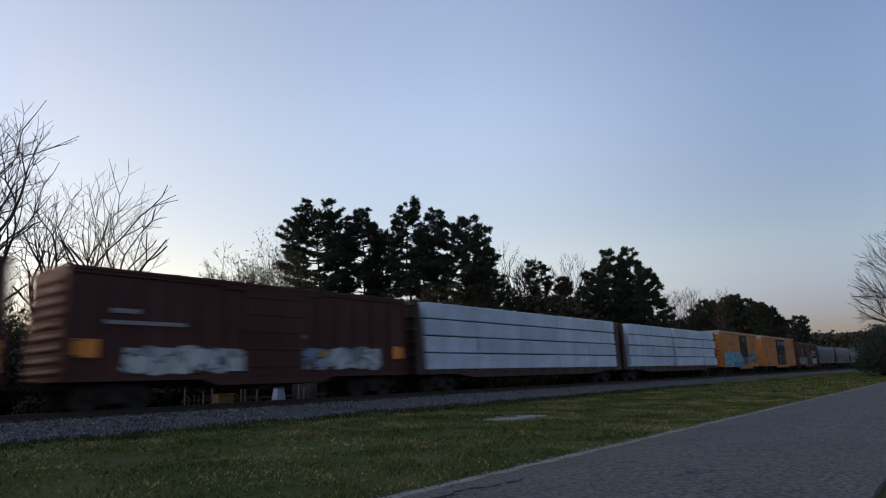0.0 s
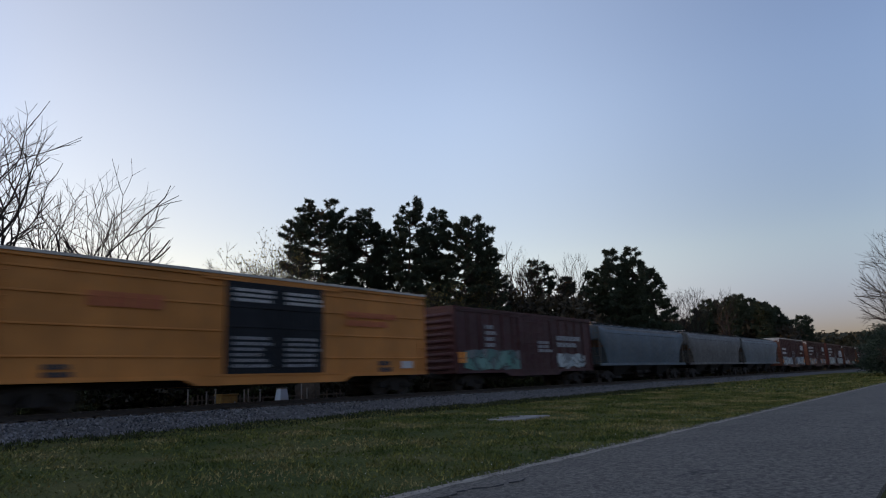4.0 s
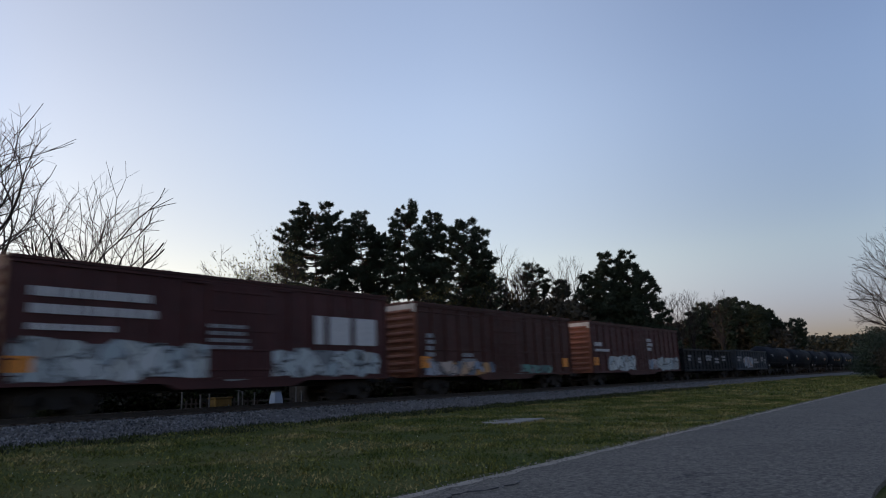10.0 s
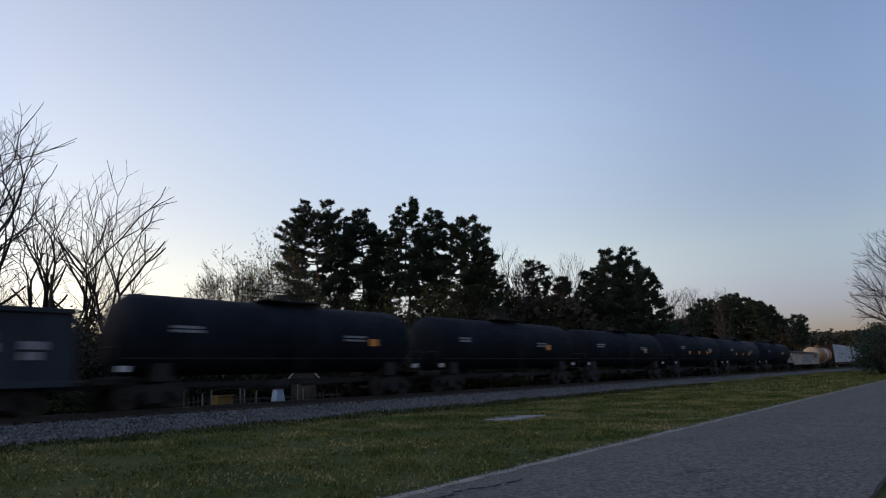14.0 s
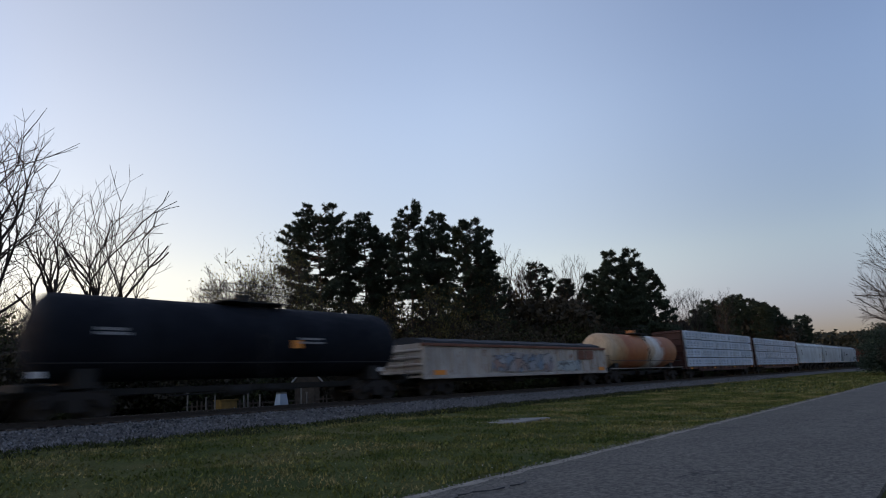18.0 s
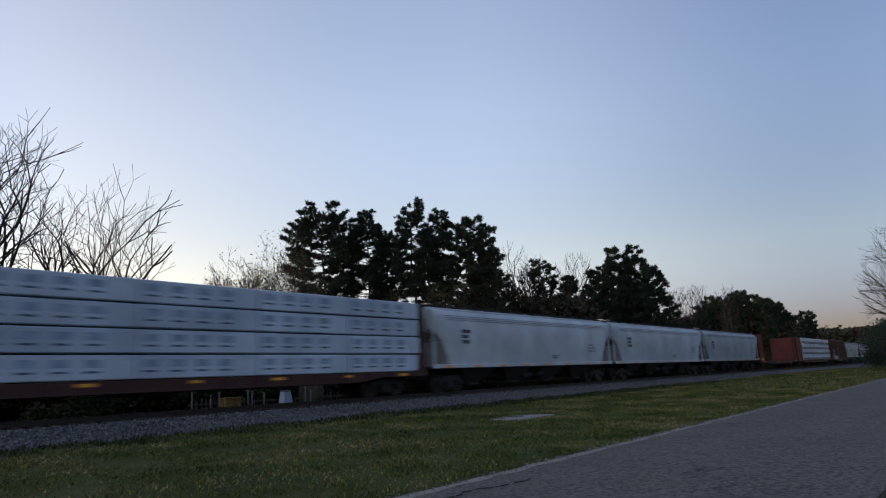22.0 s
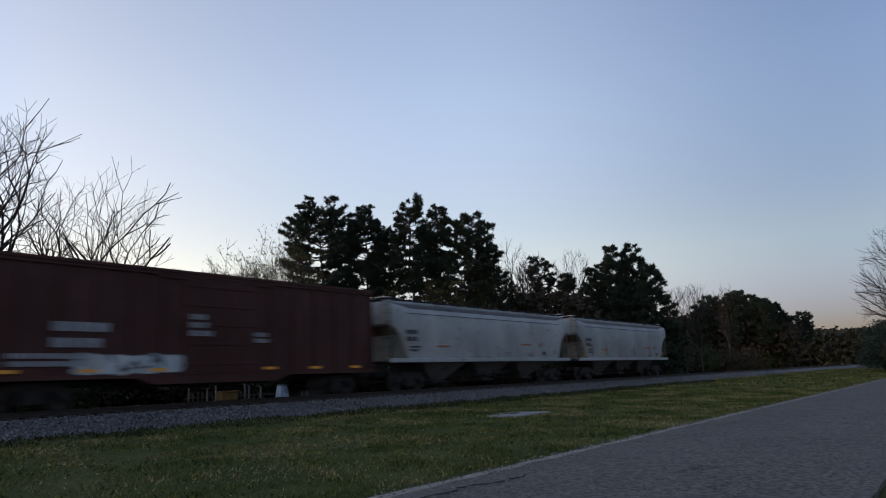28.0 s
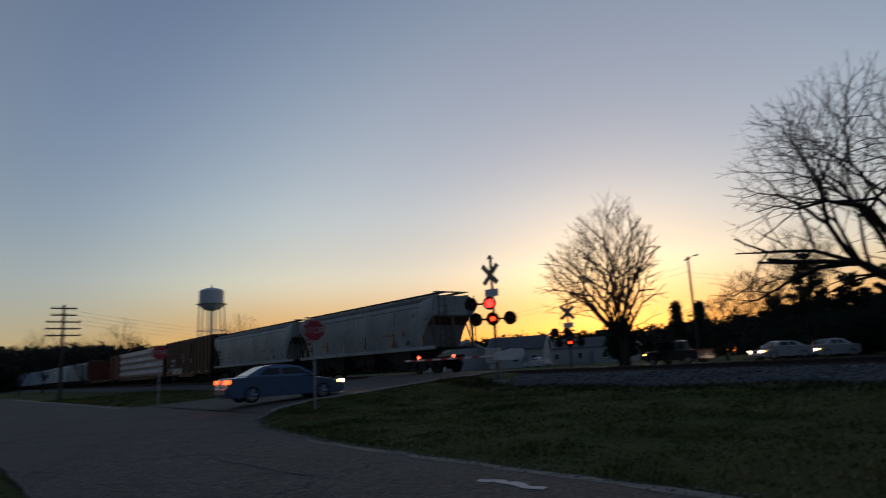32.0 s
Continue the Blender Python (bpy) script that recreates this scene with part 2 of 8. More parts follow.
def ground_mat():
    """Spring lawn and weeds: green, straw and bare earth in uneven patches."""
    m, n, l, p = nodes_of("grassy_ground")
    a = ramp(n, l, noise_at(n, l, 0.35, 5.0), [(0.35, (0.045, 0.066, 0.018)), (0.5, (0.088, 0.102, 0.030)), (0.66, (0.19, 0.155, 0.070))])
    b = ramp(n, l, noise_at(n, l, 9.0, 6.0, rough=0.7), [(0.3, (0.014, 0.025, 0.008)), (0.6, (0.065, 0.082, 0.022)), (0.8, (0.12, 0.10, 0.045))])
    l.new(mix(n, l, 0.55, a, b), p.inputs["Base Color"])
    p.inputs["Roughness"].default_value = 0.95
    p.inputs["Specular IOR Level"].default_value = 0.1
    bump(n, l, p, noise_at(n, l, 14.0, 6.0, rough=0.75), 0.9, 0.06)
    return m


def asphalt_mat():
    m, n, l, p = nodes_of("worn_asphalt")
    a = ramp(n, l, noise_at(n, l, 0.5, 5.0), [(0.3, (0.074, 0.067, 0.059)), (0.7, (0.118, 0.107, 0.094))])
    g = noise_at(n, l, 38.0, 6.0, rough=0.85)
    b = ramp(n, l, g, [(0.36, (0.020, 0.019, 0.018)), (0.64, (0.245, 0.228, 0.205))])
    speck = ramp(n, l, noise_at(n, l, 13.0, 3.0, rough=0.7), [(0.38, (0.55, 0.55, 0.55)), (0.64, (1.45, 1.43, 1.40))])
    c = mix(n, l, 1.0, mix(n, l, 0.5, a, b), speck, "MULTIPLY")
    vo = n.new("ShaderNodeTexVoronoi")
    vo.feature = "DISTANCE_TO_EDGE"
    vo.inputs["Scale"].default_value = 0.22
    tc = n.new("ShaderNodeTexCoord")
    wob = n.new("ShaderNodeTexNoise")
    wob.inputs["Scale"].default_value, wob.inputs["Detail"].default_value = 1.4, 6.0
    l.new(tc.outputs["Object"], wob.inputs["Vector"])
    l.new(mix(n, l, 0.5, tc.outputs["Object"], wob.outputs["Color"], "LINEAR_LIGHT"), vo.inputs["Vector"])
    crack = ramp(n, l, vo.outputs["Distance"], [(0.0, (1, 1, 1)), (0.006, (0, 0, 0))])
    l.new(mix(n, l, crack, c, (0.03, 0.03, 0.032)), p.inputs["Base Color"])
    p.inputs["Roughness"].default_value = 0.9
    p.inputs["Specular IOR Level"].default_value = 0.2
    bump(n, l, p, g, 0.5, 0.01)
    return m


def leaf_mat(name, dark, light):
    m, n, l, p = nodes_of(name)
    geo = n.new("ShaderNodeNewGeometry")
    c = ramp(n, l, geo.outputs["Random Per Island"], [(0.0, dark), (1.0, light)])
    l.new(c, p.inputs["Base Color"])
    p.inputs["Roughness"].default_value = 0.75
    p.inputs["Specular IOR Level"].default_value = 0.2
    return m


def lawn_blade_mat():
    """Blades that follow the lawn's patches: fresh green, yellow-green and straw."""
    m, n, l, p = nodes_of("grass_blades")
    geo = n.new("ShaderNodeNewGeometry")
    a = ramp(n, l, noise_at(n, l, 0.45, 5.0, rough=0.6), [(0.34, (0.046, 0.070, 0.018)), (0.5, (0.105, 0.118, 0.034)), (0.64, (0.22, 0.185, 0.085))])
    r = ramp(n, l, geo.outputs["Random Per Island"], [(0.0, (0.55, 0.60, 0.55)), (0.85, (1.25, 1.2, 1.15)), (1.0, (1.9, 1.65, 1.5))])
    c = mix(n, l, 1.0, a, r, "MULTIPLY")
    l.new(c, p.inputs["Base Color"])
    p.inputs["Roughness"].default_value = 0.8
    p.inputs["Specular IOR Level"].default_value = 0.15
    return m


def stained_tank_mat():
    """Cream tank paint with broad cloudy belts of rust and a cleaner white belt."""
    m, n, l, p = nodes_of("tank_rust_stained_white_paint")
    tc = n.new("ShaderNodeTexCoord")
    sep = n.new("ShaderNodeSeparateXYZ")
    l.new(tc.outputs["Object"], sep.inputs[0])
    wav = n.new("ShaderNodeMath")
    wav.operation = "MULTIPLY_ADD"
    wav.inputs[1].default_value = 4.2
    l.new(noise_at(n, l, 0.75, 6.0, (1, 1, 0.8), rough=0.65), wav.inputs[0])
    l.new(sep.outputs["X"], wav.inputs[2])
    pos = n.new("ShaderNodeMath")
    pos.operation = "MULTIPLY"
    pos.inputs[1].default_value = 1 / 20.6
    l.new(wav.outputs[0], pos.inputs[0])
    rust, cream, white = (0.36, 0.105, 0.035), (0.50, 0.40, 0.29), (0.60, 0.58, 0.56)
    c = ramp(n, l, pos.outputs[0], [(0.10, cream), (0.22, (0.46, 0.28, 0.14)), (0.30, rust), (0.48, (0.42, 0.15, 0.05)), (0.54, cream), (0.58, white), (0.64, white), (0.69, rust), (0.84, (0.44, 0.17, 0.06)), (0.90, cream)])
    grime = ramp(n, l, noise_at(n, l, 2.2, 6.0, (2.5, 2.5, 0.6)), [(0.35, (0.72, 0.70, 0.68)), (0.7, (1.1, 1.1, 1.1))])
    l.new(mix(n, l, 1.0, c, grime, "MULTIPLY"), p.inputs["Base Color"])
    p.inputs["Roughness"].default_value = 0.62
    bump(n, l, p, noise_at(n, l, 2.0, 5.0), 0.2, 0.02)
    return m


MAT = dict(
    ground=ground_mat(), asphalt=asphalt_mat(),
    ballast=plain("ballast_bed", (0.085, 0.083, 0.082), 0.95, vary=0.3, scale=3.0, grain=22.0, dent=0.9),
    stone=None, steel=plain("rail_steel", (0.035, 0.027, 0.022), 0.75, 0.2, grain=30.0),
    railtop=plain("polished_railhead", (0.16, 0.15, 0.14), 0.4, 0.8, grain=90.0),
    tie=plain("creosoted_timber", (0.06, 0.045, 0.035), 0.9, vary=0.4, scale=5.0),
    concrete=plain("pale_concrete", (0.21, 0.20, 0.185), 0.9, vary=0.2, scale=2.0, grain=40.0),
    black_steel=plain("sooty_black_steel", (0.014, 0.0135, 0.0135), 0.8),
    truck_steel=plain("greasy_cast_steel", (0.016, 0.013, 0.012), 0.85),
    wheel=plain("wheel_steel", (0.030, 0.024, 0.020), 0.7, 0.2),
    brown=car_paint("boxcar_brown_paint", (0.075, 0.021, 0.021), (0.026, 0.016, 0.015), wear=0.45),
    brown_dark=car_paint("boxcar_dark_brown_paint", (0.070, 0.020, 0.016), (0.024, 0.016, 0.013), wear=0.4),
    maroon=car_paint("boxcar_maroon_paint", (0.070, 0.021, 0.026), wear=0.5),
    # rusty brown, with the sunset glow on the boxcar ends put into the colour
    orange_brown=car_paint("boxcar_rusty_glow_end_paint", (0.20, 0.070, 0.042), wear=0.5),
    yellow=car_paint("boxcar_yellow_paint", (0.58, 0.215, 0.050), (0.22, 0.11, 0.05), wear=0.3),
    door_black=car_paint("boxcar_black_door_paint", (0.007, 0.010, 0.015), (0.010, 0.012, 0.016), wear=0.2),
    roof_pale=car_paint("galvanised_roof", (0.50, 0.48, 0.46), (0.2, 0.15, 0.11), wear=0.4, rough=0.45),
    # dark grey with the shade of hopper roof slopes and chutes in its colour
    dim_grey=car_paint("hopper_dim_grey_paint", (0.11, 0.105, 0.10), (0.03, 0.028, 0.026), wear=0.8),
    hop_white=car_paint("hopper_pale_grey_paint", (0.46, 0.535, 0.59), (0.28, 0.29, 0.30), wear=0.18),
    hop_grey=car_paint("hopper_grey_paint", (0.36, 0.40, 0.405), (0.17, 0.14, 0.12), wear=0.3, rust=0.04),
    hop_slate=car_paint("hopper_slate_paint", (0.29, 0.35, 0.40), (0.20, 0.20, 0.20), wear=0.25),
    hop_mid=car_paint("hopper_dull_grey_paint", (0.15, 0.18, 0.205), (0.07, 0.08, 0.075), wear=0.5),
    hop_dark=car_paint("hopper_sooty_grey_paint", (0.16, 0.165, 0.17), (0.04, 0.035, 0.03), wear=0.8),
    hop_blue=car_paint("hopper_blue_grey_paint", (0.085, 0.125, 0.165), (0.07, 0.08, 0.07), wear=0.6),
    tank_black=car_paint("tank_black_paint", (0.006, 0.009, 0.016), (0.006, 0.008, 0.011), wear=0.35, rough=0.75, spec=0.1),
    tank_grey=car_paint("tank_slate_paint", (0.013, 0.019, 0.030), (0.010, 0.012, 0.016), wear=0.45, rough=0.7, spec=0.12),
    tank_tan=stained_tank_mat(),
    gon_black=car_paint("gondola_black_paint", (0.007, 0.010, 0.015), (0.008, 0.010, 0.013), wear=0.4, spec=0.1),
    gon_grey=car_paint("gondola_slate_paint", (0.032, 0.044, 0.060), (0.020, 0.024, 0.030), wear=0.6, spec=0.12),
    gon_white=car_paint("gondola_dirty_white_paint", (0.46, 0.44, 0.42), (0.20, 0.14, 0.10), wear=0.6, rust=0.1),
    red=car_paint("flatcar_red_paint", (0.155, 0.030, 0.024), (0.07, 0.03, 0.02), wear=0.4),
    dark_red=car_paint("centerbeam_dark_paint", (0.055, 0.028, 0.025), wear=0.4),
    deck_red=car_paint("centerbeam_red_paint", (0.062, 0.020, 0.017), wear=0.4),
    wrap=car_paint("white_lumber_wrap", (0.44, 0.55, 0.67), (0.34, 0.41, 0.49), wear=0.35, rough=0.35),
    wrap_blue=car_paint("dark_blue_wrap_print", (0.035, 0.075, 0.13), (0.1, 0.1, 0.12), wear=0.2, rough=0.35),
    load_dark=plain("dark_scrap_load", (0.022, 0.026, 0.034), 0.9, vary=0.5, scale=3.0, grain=12.0, dent=0.9),
    edge_sand=plain("sandy_road_edge", (0.23, 0.205, 0.175), 0.95, vary=0.35, scale=2.5, grain=30.0, dent=0.5),
    wrap_pale=plain("faint_wrap_print", (0.21, 0.31, 0.42), 0.45, vary=0.4, scale=3.0),
    wrap_green=plain("green_wrap_band", (0.25, 0.30, 0.06), 0.5),
    white_mark=plain("white_lettering_paint", (0.46, 0.46, 0.47), 0.6, vary=0.15),
    grey_mark=plain("faded_lettering_paint", (0.24, 0.25, 0.27), 0.65, vary=0.3),
    red_mark=plain("red_lettering_paint", (0.42, 0.10, 0.035), 0.6),
    dark_mark=plain("dark_lettering_paint", (0.03, 0.03, 0.035), 0.6),
    reflector=plain("yellow_reflector_tape", (0.85, 0.33, 0.03), 0.4, vary=0.1),
    orange_mark=plain("orange_plate_paint", (0.75, 0.24, 0.03), 0.5, vary=0.15),
    spray_blue=spray("sprayed_blue_lettering", [(0.03, 0.34, 0.44), (0.04, 0.44, 0.52), (0.10, 0.36, 0.38), (0.02, 0.26, 0.42), (0.05, 0.40, 0.46), (0.30, 0.24, 0.08)]),
    spray_white=spray("sprayed_white_lettering", [(0.38, 0.44, 0.46), (0.30, 0.36, 0.38), (0.46, 0.50, 0.51), (0.24, 0.32, 0.36), (0.40, 0.43, 0.42), (0.10, 0.12, 0.14)]),
    spray_deep=spray("sprayed_deep_blue_lettering", [(0.01, 0.12, 0.32), (0.02, 0.18, 0.40), (0.02, 0.24, 0.42)]),
    spray_teal=spray("sprayed_teal_lettering", [(0.04, 0.20, 0.17), (0.10, 0.25, 0.22), (0.03, 0.10, 0.10), (0.16, 0.16, 0.17)]),
    spray_mix=spray("sprayed_mixed_lettering", [(0.12, 0.20, 0.30), (0.40, 0.40, 0.42), (0.45, 0.20, 0.04), (0.07, 0.10, 0.14), (0.28, 0.28, 0.30)]),
    spray_pale=spray("sprayed_pale_lettering", [(0.18, 0.21, 0.25), (0.34, 0.36, 0.39), (0.13, 0.20, 0.28), (0.30, 0.19, 0.16), (0.30, 0.31, 0.33)]),
    bark=plain("grey_bark", (0.036, 0.029, 0.025), 0.95, vary=0.35, scale=3.0, grain=25.0, dent=0.6),
    twig=plain("brown_twigs", (0.020, 0.015, 0.0135), 0.95, vary=0.3),
    pine_bark=plain("pine_bark", (0.045, 0.034, 0.028), 0.95, vary=0.4, scale=4.0, grain=20.0, dent=0.7),
    needles=leaf_mat("pine_needles", (0.020, 0.034, 0.024), (0.046, 0.066, 0.044)),
    shrub=leaf_mat("shrub_leaves", (0.018, 0.028, 0.010), (0.060, 0.066, 0.024)),
    budding=leaf_mat("budding_leaves", (0.060, 0.055, 0.020), (0.14, 0.13, 0.05)),
    thicket=leaf_mat("brown_thicket", (0.022, 0.019, 0.013), (0.056, 0.045, 0.028)),
    far_wood=leaf_mat("distant_wood", (0.018, 0.024, 0.016), (0.060, 0.058, 0.040)),
    blade=lawn_blade_mat(),
    weed=leaf_mat("dark_weeds", (0.018, 0.026, 0.010), (0.050, 0.052, 0.022)),
    flower=plain("white_clover_heads", (0.50, 0.50, 0.46), 0.8),
    galv=plain("galvanised_steel", (0.42, 0.43, 0.44), 0.45, 0.6),
    white=plain("white_paint", (0.70, 0.71, 0.72), 0.55, vary=0.12, scale=2.0),
    lens_off=plain("unlit_red_lens", (0.05, 0.006, 0.006), 0.25, vary=0.1, dent=0.0),
    # galvanised steel darkened: the masts' backlit silhouette is put into the colour
    mast_dark=plain("silhouette_galvanised", (0.12, 0.12, 0.125), 0.6, 0.3),
    faded_yellow=plain("faded_yellow_paint", (0.26, 0.15, 0.04), 0.7, vary=0.35, scale=3.0),
    sign_red=plain("red_sign_sheeting", (0.50, 0.025, 0.03), 0.45, vary=0.12),
    pole=plain("weathered_pole", (0.085, 0.065, 0.05), 0.95, vary=0.35),
    car_blue=plain("blue_car_paint", (0.10, 0.16, 0.26), 0.25, 0.3, vary=0.05, dent=0.0),
    car_dark=plain("dark_car_paint", (0.030, 0.030, 0.034), 0.25, 0.2, vary=0.05, dent=0.0),
    car_pale=plain("pale_car_paint", (0.50, 0.50, 0.52), 0.25, 0.2, vary=0.05, dent=0.0),
    tyre=plain("tyre_rubber", (0.018, 0.018, 0.018), 0.85),
    chrome=plain("wheel_alloy", (0.45, 0.45, 0.46), 0.3, 0.9),
    glass=glass("car_glass"), tint=plain("tinted_car_glass", (0.010, 0.012, 0.016), 0.08, dent=0.0), rusty=plain("rusty_slope_steel", (0.13, 0.060, 0.032), 0.85, vary=0.4, scale=3.0), lamp_red=glow("red_flasher", (1.0, 0.014, 0.007), 5.0), lamp_dim=glow("amber_red_flasher", (1.0, 0.035, 0.006), 3.0),
    head=glow("headlight", (1.0, 0.74, 0.42), 9.0), tail=glow("tail_light", (1.0, 0.06, 0.01), 3.0), amber=glow("amber_light", (1.0, 0.35, 0.04), 8.0),
    brick=plain("pale_siding", (0.42, 0.41, 0.40), 0.8, scale=2.0), roof=plain("grey_shingle", (0.10, 0.10, 0.105), 0.9, scale=3.0, grain=15.0, dent=0.5),
)
MAT["stone"] = leaf_mat("ballast_stones", (0.036, 0.038, 0.043), (0.215, 0.215, 0.22))

# ---- ground, road, track ----
def lerp(x, pts):
    if x <= pts[0][0]:
        return pts[0][1]
    for (a, p), (b, q) in zip(pts, pts[1:]):
        if x <= b:
            return p + (q - p) * (x - a) / (b - a)
    return pts[-1][1]


RISE = [(6.7, 0.0), (9.5, 0.06), (14.0, 0.24), (19.4, 0.48), (29.0, 0.48), (45.0, 0.6)]
HUMP = [(6.5, 0.0), (11.0, 0.40), (14.0, 0.60), (19.0, 0.95), (21.8, 1.07), (26.0, 1.07), (31.0, 0.85), (48.0, 0.62)]
NORTH = [(-400, 8.7), (-38.5, 8.9), (-38, 9.0), (-21.6, 9.0), (-20.5, 8.2), (-18.4, 7.6), (-13.4, 6.85), (-9.0, 6.7), (4.0, 6.55), (80.0, 6.55)]
SOUTH_Y = 1.2
RIGHT = [(9.0, -21.6), (10.0, -23.1), (11.8, -24.1), (16.0, -24.4), (27.0, -25.0), (60.0, -8.5)]
LEFT = [(9.0, -38.0), (10.2, -36.2), (12.5, -35.0), (27.0, -34.5), (60.0, -18.0)]
FAR_ROAD = (46.5, 54.5)


def on_road(x, y, m=0.0):
    if SOUTH_Y - m <= y <= lerp(x, NORTH) + m or FAR_ROAD[0] - m <= y <= FAR_ROAD[1] + m:
        return True
    return 8.9 <= y <= 47 and lerp(y, LEFT) - m <= x <= lerp(y, RIGHT) + m


def level(x, y):
    z = lerp(y, RISE)
    if 6.5 < y < 48:
        d = max(lerp(max(y, 9), LEFT) - x, x - lerp(max(y, 9), RIGHT), 0.0)
        w = max(0.0, 1 - d / 5.0)
        w = w * w * (3 - 2 * w)
        z += (max(lerp(y, HUMP), z) - z) * w
    return z


def ground_z(x, y):
    if on_road(x, y, 0.25):
        return level(x, y) - 0.07
    if 19.4 < y < 28.2:
        return level(x, y) - 0.05
    return level(x, y) + 0.05 * noise.noise((x * 0.35, y * 0.35, 0)) + 0.02 * noise.noise((x * 1.7, y * 1.7, 3))


def span(a, b, step):
    return [a + i * step for i in range(int(round((b - a) / step)) + 1)]


gx = [-4000, -2000, -1000, -600, -400, -300, -220, -160, -120, -95, -80] + span(-70, 90, 0.6) + [95, 102, 112, 125, 140, 160, 190, 230, 300, 400, 600, 1000, 2000, 4000]
gy = [-4000, -1500, -600, -250, -120, -70, -45, -30, -20] + span(-14, 46, 0.5) + [48, 50, 52, 54.2, 55.2, 58, 62, 66, 70, 80, 95, 120, 160, 230, 400, 800, 1600, 4000]
g = Geo()
g.v = [(x, y, ground_z(x, y)) for y in gy for x in gx]
nx = len(gx)
g.f = [(j * nx + i, j * nx + i + 1, (j + 1) * nx + i + 1, (j + 1) * nx + i) for j in range(len(gy) - 1) for i in range(nx - 1)]
ground = solid("ground", g, MAT["ground"], "patchy spring lawn and weedy earth, reaching the horizon", "ground", kind="structure", smooth=True)


def strip(name, mat, rows, label, category, lift=0.0, kind="structure", skirt=0.0):
    """A surface through rows of points across it; skirt gives its edges depth."""
    g = Geo()
    n = len(rows[0])
    g.v = [(x, y, z + lift) for row in rows for x, y, z in row]
    g.f = [(k * n + i, k * n + i + 1, (k + 1) * n + i + 1, (k + 1) * n + i) for k in range(len(rows) - 1) for i in range(n - 1)]
    if skirt:
        m = len(g.v)
        rim = [k * n for k in range(len(rows))] + [k * n + n - 1 for k in range(len(rows))]
        for i in rim:
            x, y, z = g.v[i]
            g.v.append((x, y, z - skirt))
        r = len(rows)
        for side in (0, 1):
            for k in range(r - 1):
                a, b = rim[side * r + k], rim[side * r + k + 1]
                g.f.append((a, b, m + side * r + k + 1, m + side * r + k))
    return solid(name, g, mat, label, category, kind=kind, smooth=True)


def ragged(x, amp=0.07):
    return amp * noise.noise((x * 0.9, 5.1, 0)) + 0.5 * amp * noise.noise((x * 3.1, 1.7, 0))


rows = []
for x in [-900, -500, -300, -200, -140, -100, -80] + span(-70, 110, 0.5) + [115, 125, 140, 170, 220, 300, 500, 900]:
    y0, y1 = SOUTH_Y + ragged(x + 40), lerp(x, NORTH) + (ragged(x) if not -38 < x < -21.6 else 0)
    rows.append([(x, y0 + (y1 - y0) * k / 12, level(x, y0 + (y1 - y0) * k / 12) + 0.045 * math.sin(math.pi * k / 12)) for k in range(13)])
road = strip("road", MAT["asphalt"], rows, "worn grey asphalt road with a crumbling edge", "road", 0.0, skirt=0.12)
rows = []
for y in span(9.0, 22.2, 0.4) + span(25.4, 46.4, 1.0):
    x0, x1 = lerp(y, LEFT) + ragged(y), lerp(y, RIGHT) + ragged(y + 9)
    rows.append([(x0 + (x1 - x0) * k / 6, y, level((x0 + x1) / 2, y) + 0.03 * math.sin(math.pi * k / 6)) for k in range(7)])
strip("road_2", MAT["asphalt"], rows, "asphalt side road climbing to the level crossing", "road", 0.005, skirt=0.12)
strip("road_3", MAT["asphalt"], [[(x, y, 0.62) for y in (46.5, 49, 52, 54.5)] for x in (-900, -300, -100, -40, 0, 40, 100, 300, 900)], "grey main road beyond the railway", "road", 0.03, skirt=0.1)

PROFILE = [(19.35, 0.40), (19.9, 0.52), (21.8, 0.86), (22.3, 0.87), (25.3, 0.87), (25.8, 0.86), (27.6, 0.55), (28.2, 0.40)]
rows = []
for x in [-900, -400, -200, -120, -80] + span(-60, 120, 1.0) + [130, 150, 180, 220, 300, 420, 600, 900]:
    rows.append([(x, y, z + (0.05 * noise.noise((x * 0.6, y, 2)) if 1 < k < 6 or k == 1 else 0)) for k, (y, z) in enumerate(PROFILE)])
ballast = strip("ballast", MAT["ballast"], rows, "bank of grey crushed stone under the track", "ballast")


def scatter(n, seed, area, size, shape):
    """Small solids strewn over an area: points and faces for one mesh."""
    r = np.random.RandomState(seed)
    base_v, base_f = shape
    base_v = np.array(base_v)
    pos = area(r, n)
    n = len(pos)
    sc = size[0] + (size[1] - size[0]) * r.rand(n) ** 2
    q = r.rand(n, 3) * 2 * np.pi
    c, s = np.cos(q), np.sin(q)
    rot = np.empty((n, 3, 3))
    rot[:, 0] = np.stack([c[:, 0] * c[:, 1], -s[:, 0], c[:, 0] * s[:, 1]], -1)
    rot[:, 1] = np.stack([s[:, 0] * c[:, 1], c[:, 0], s[:, 0] * s[:, 1]], -1)
    rot[:, 2] = np.stack([-s[:, 1], 0 * s[:, 1], c[:, 1]], -1)
    jit = 1 + 0.35 * (r.rand(n, len(base_v), 1) - 0.5)
    pts = np.einsum("nij,nkj->nki", rot, base_v[None] * jit * sc[:, None, None]) + pos[:, None, :]
    faces = (np.array(base_f)[None] + (np.arange(n) * len(base_v))[:, None, None]).reshape(-1, len(base_f[0]))
    return pts.reshape(-1, 3), faces


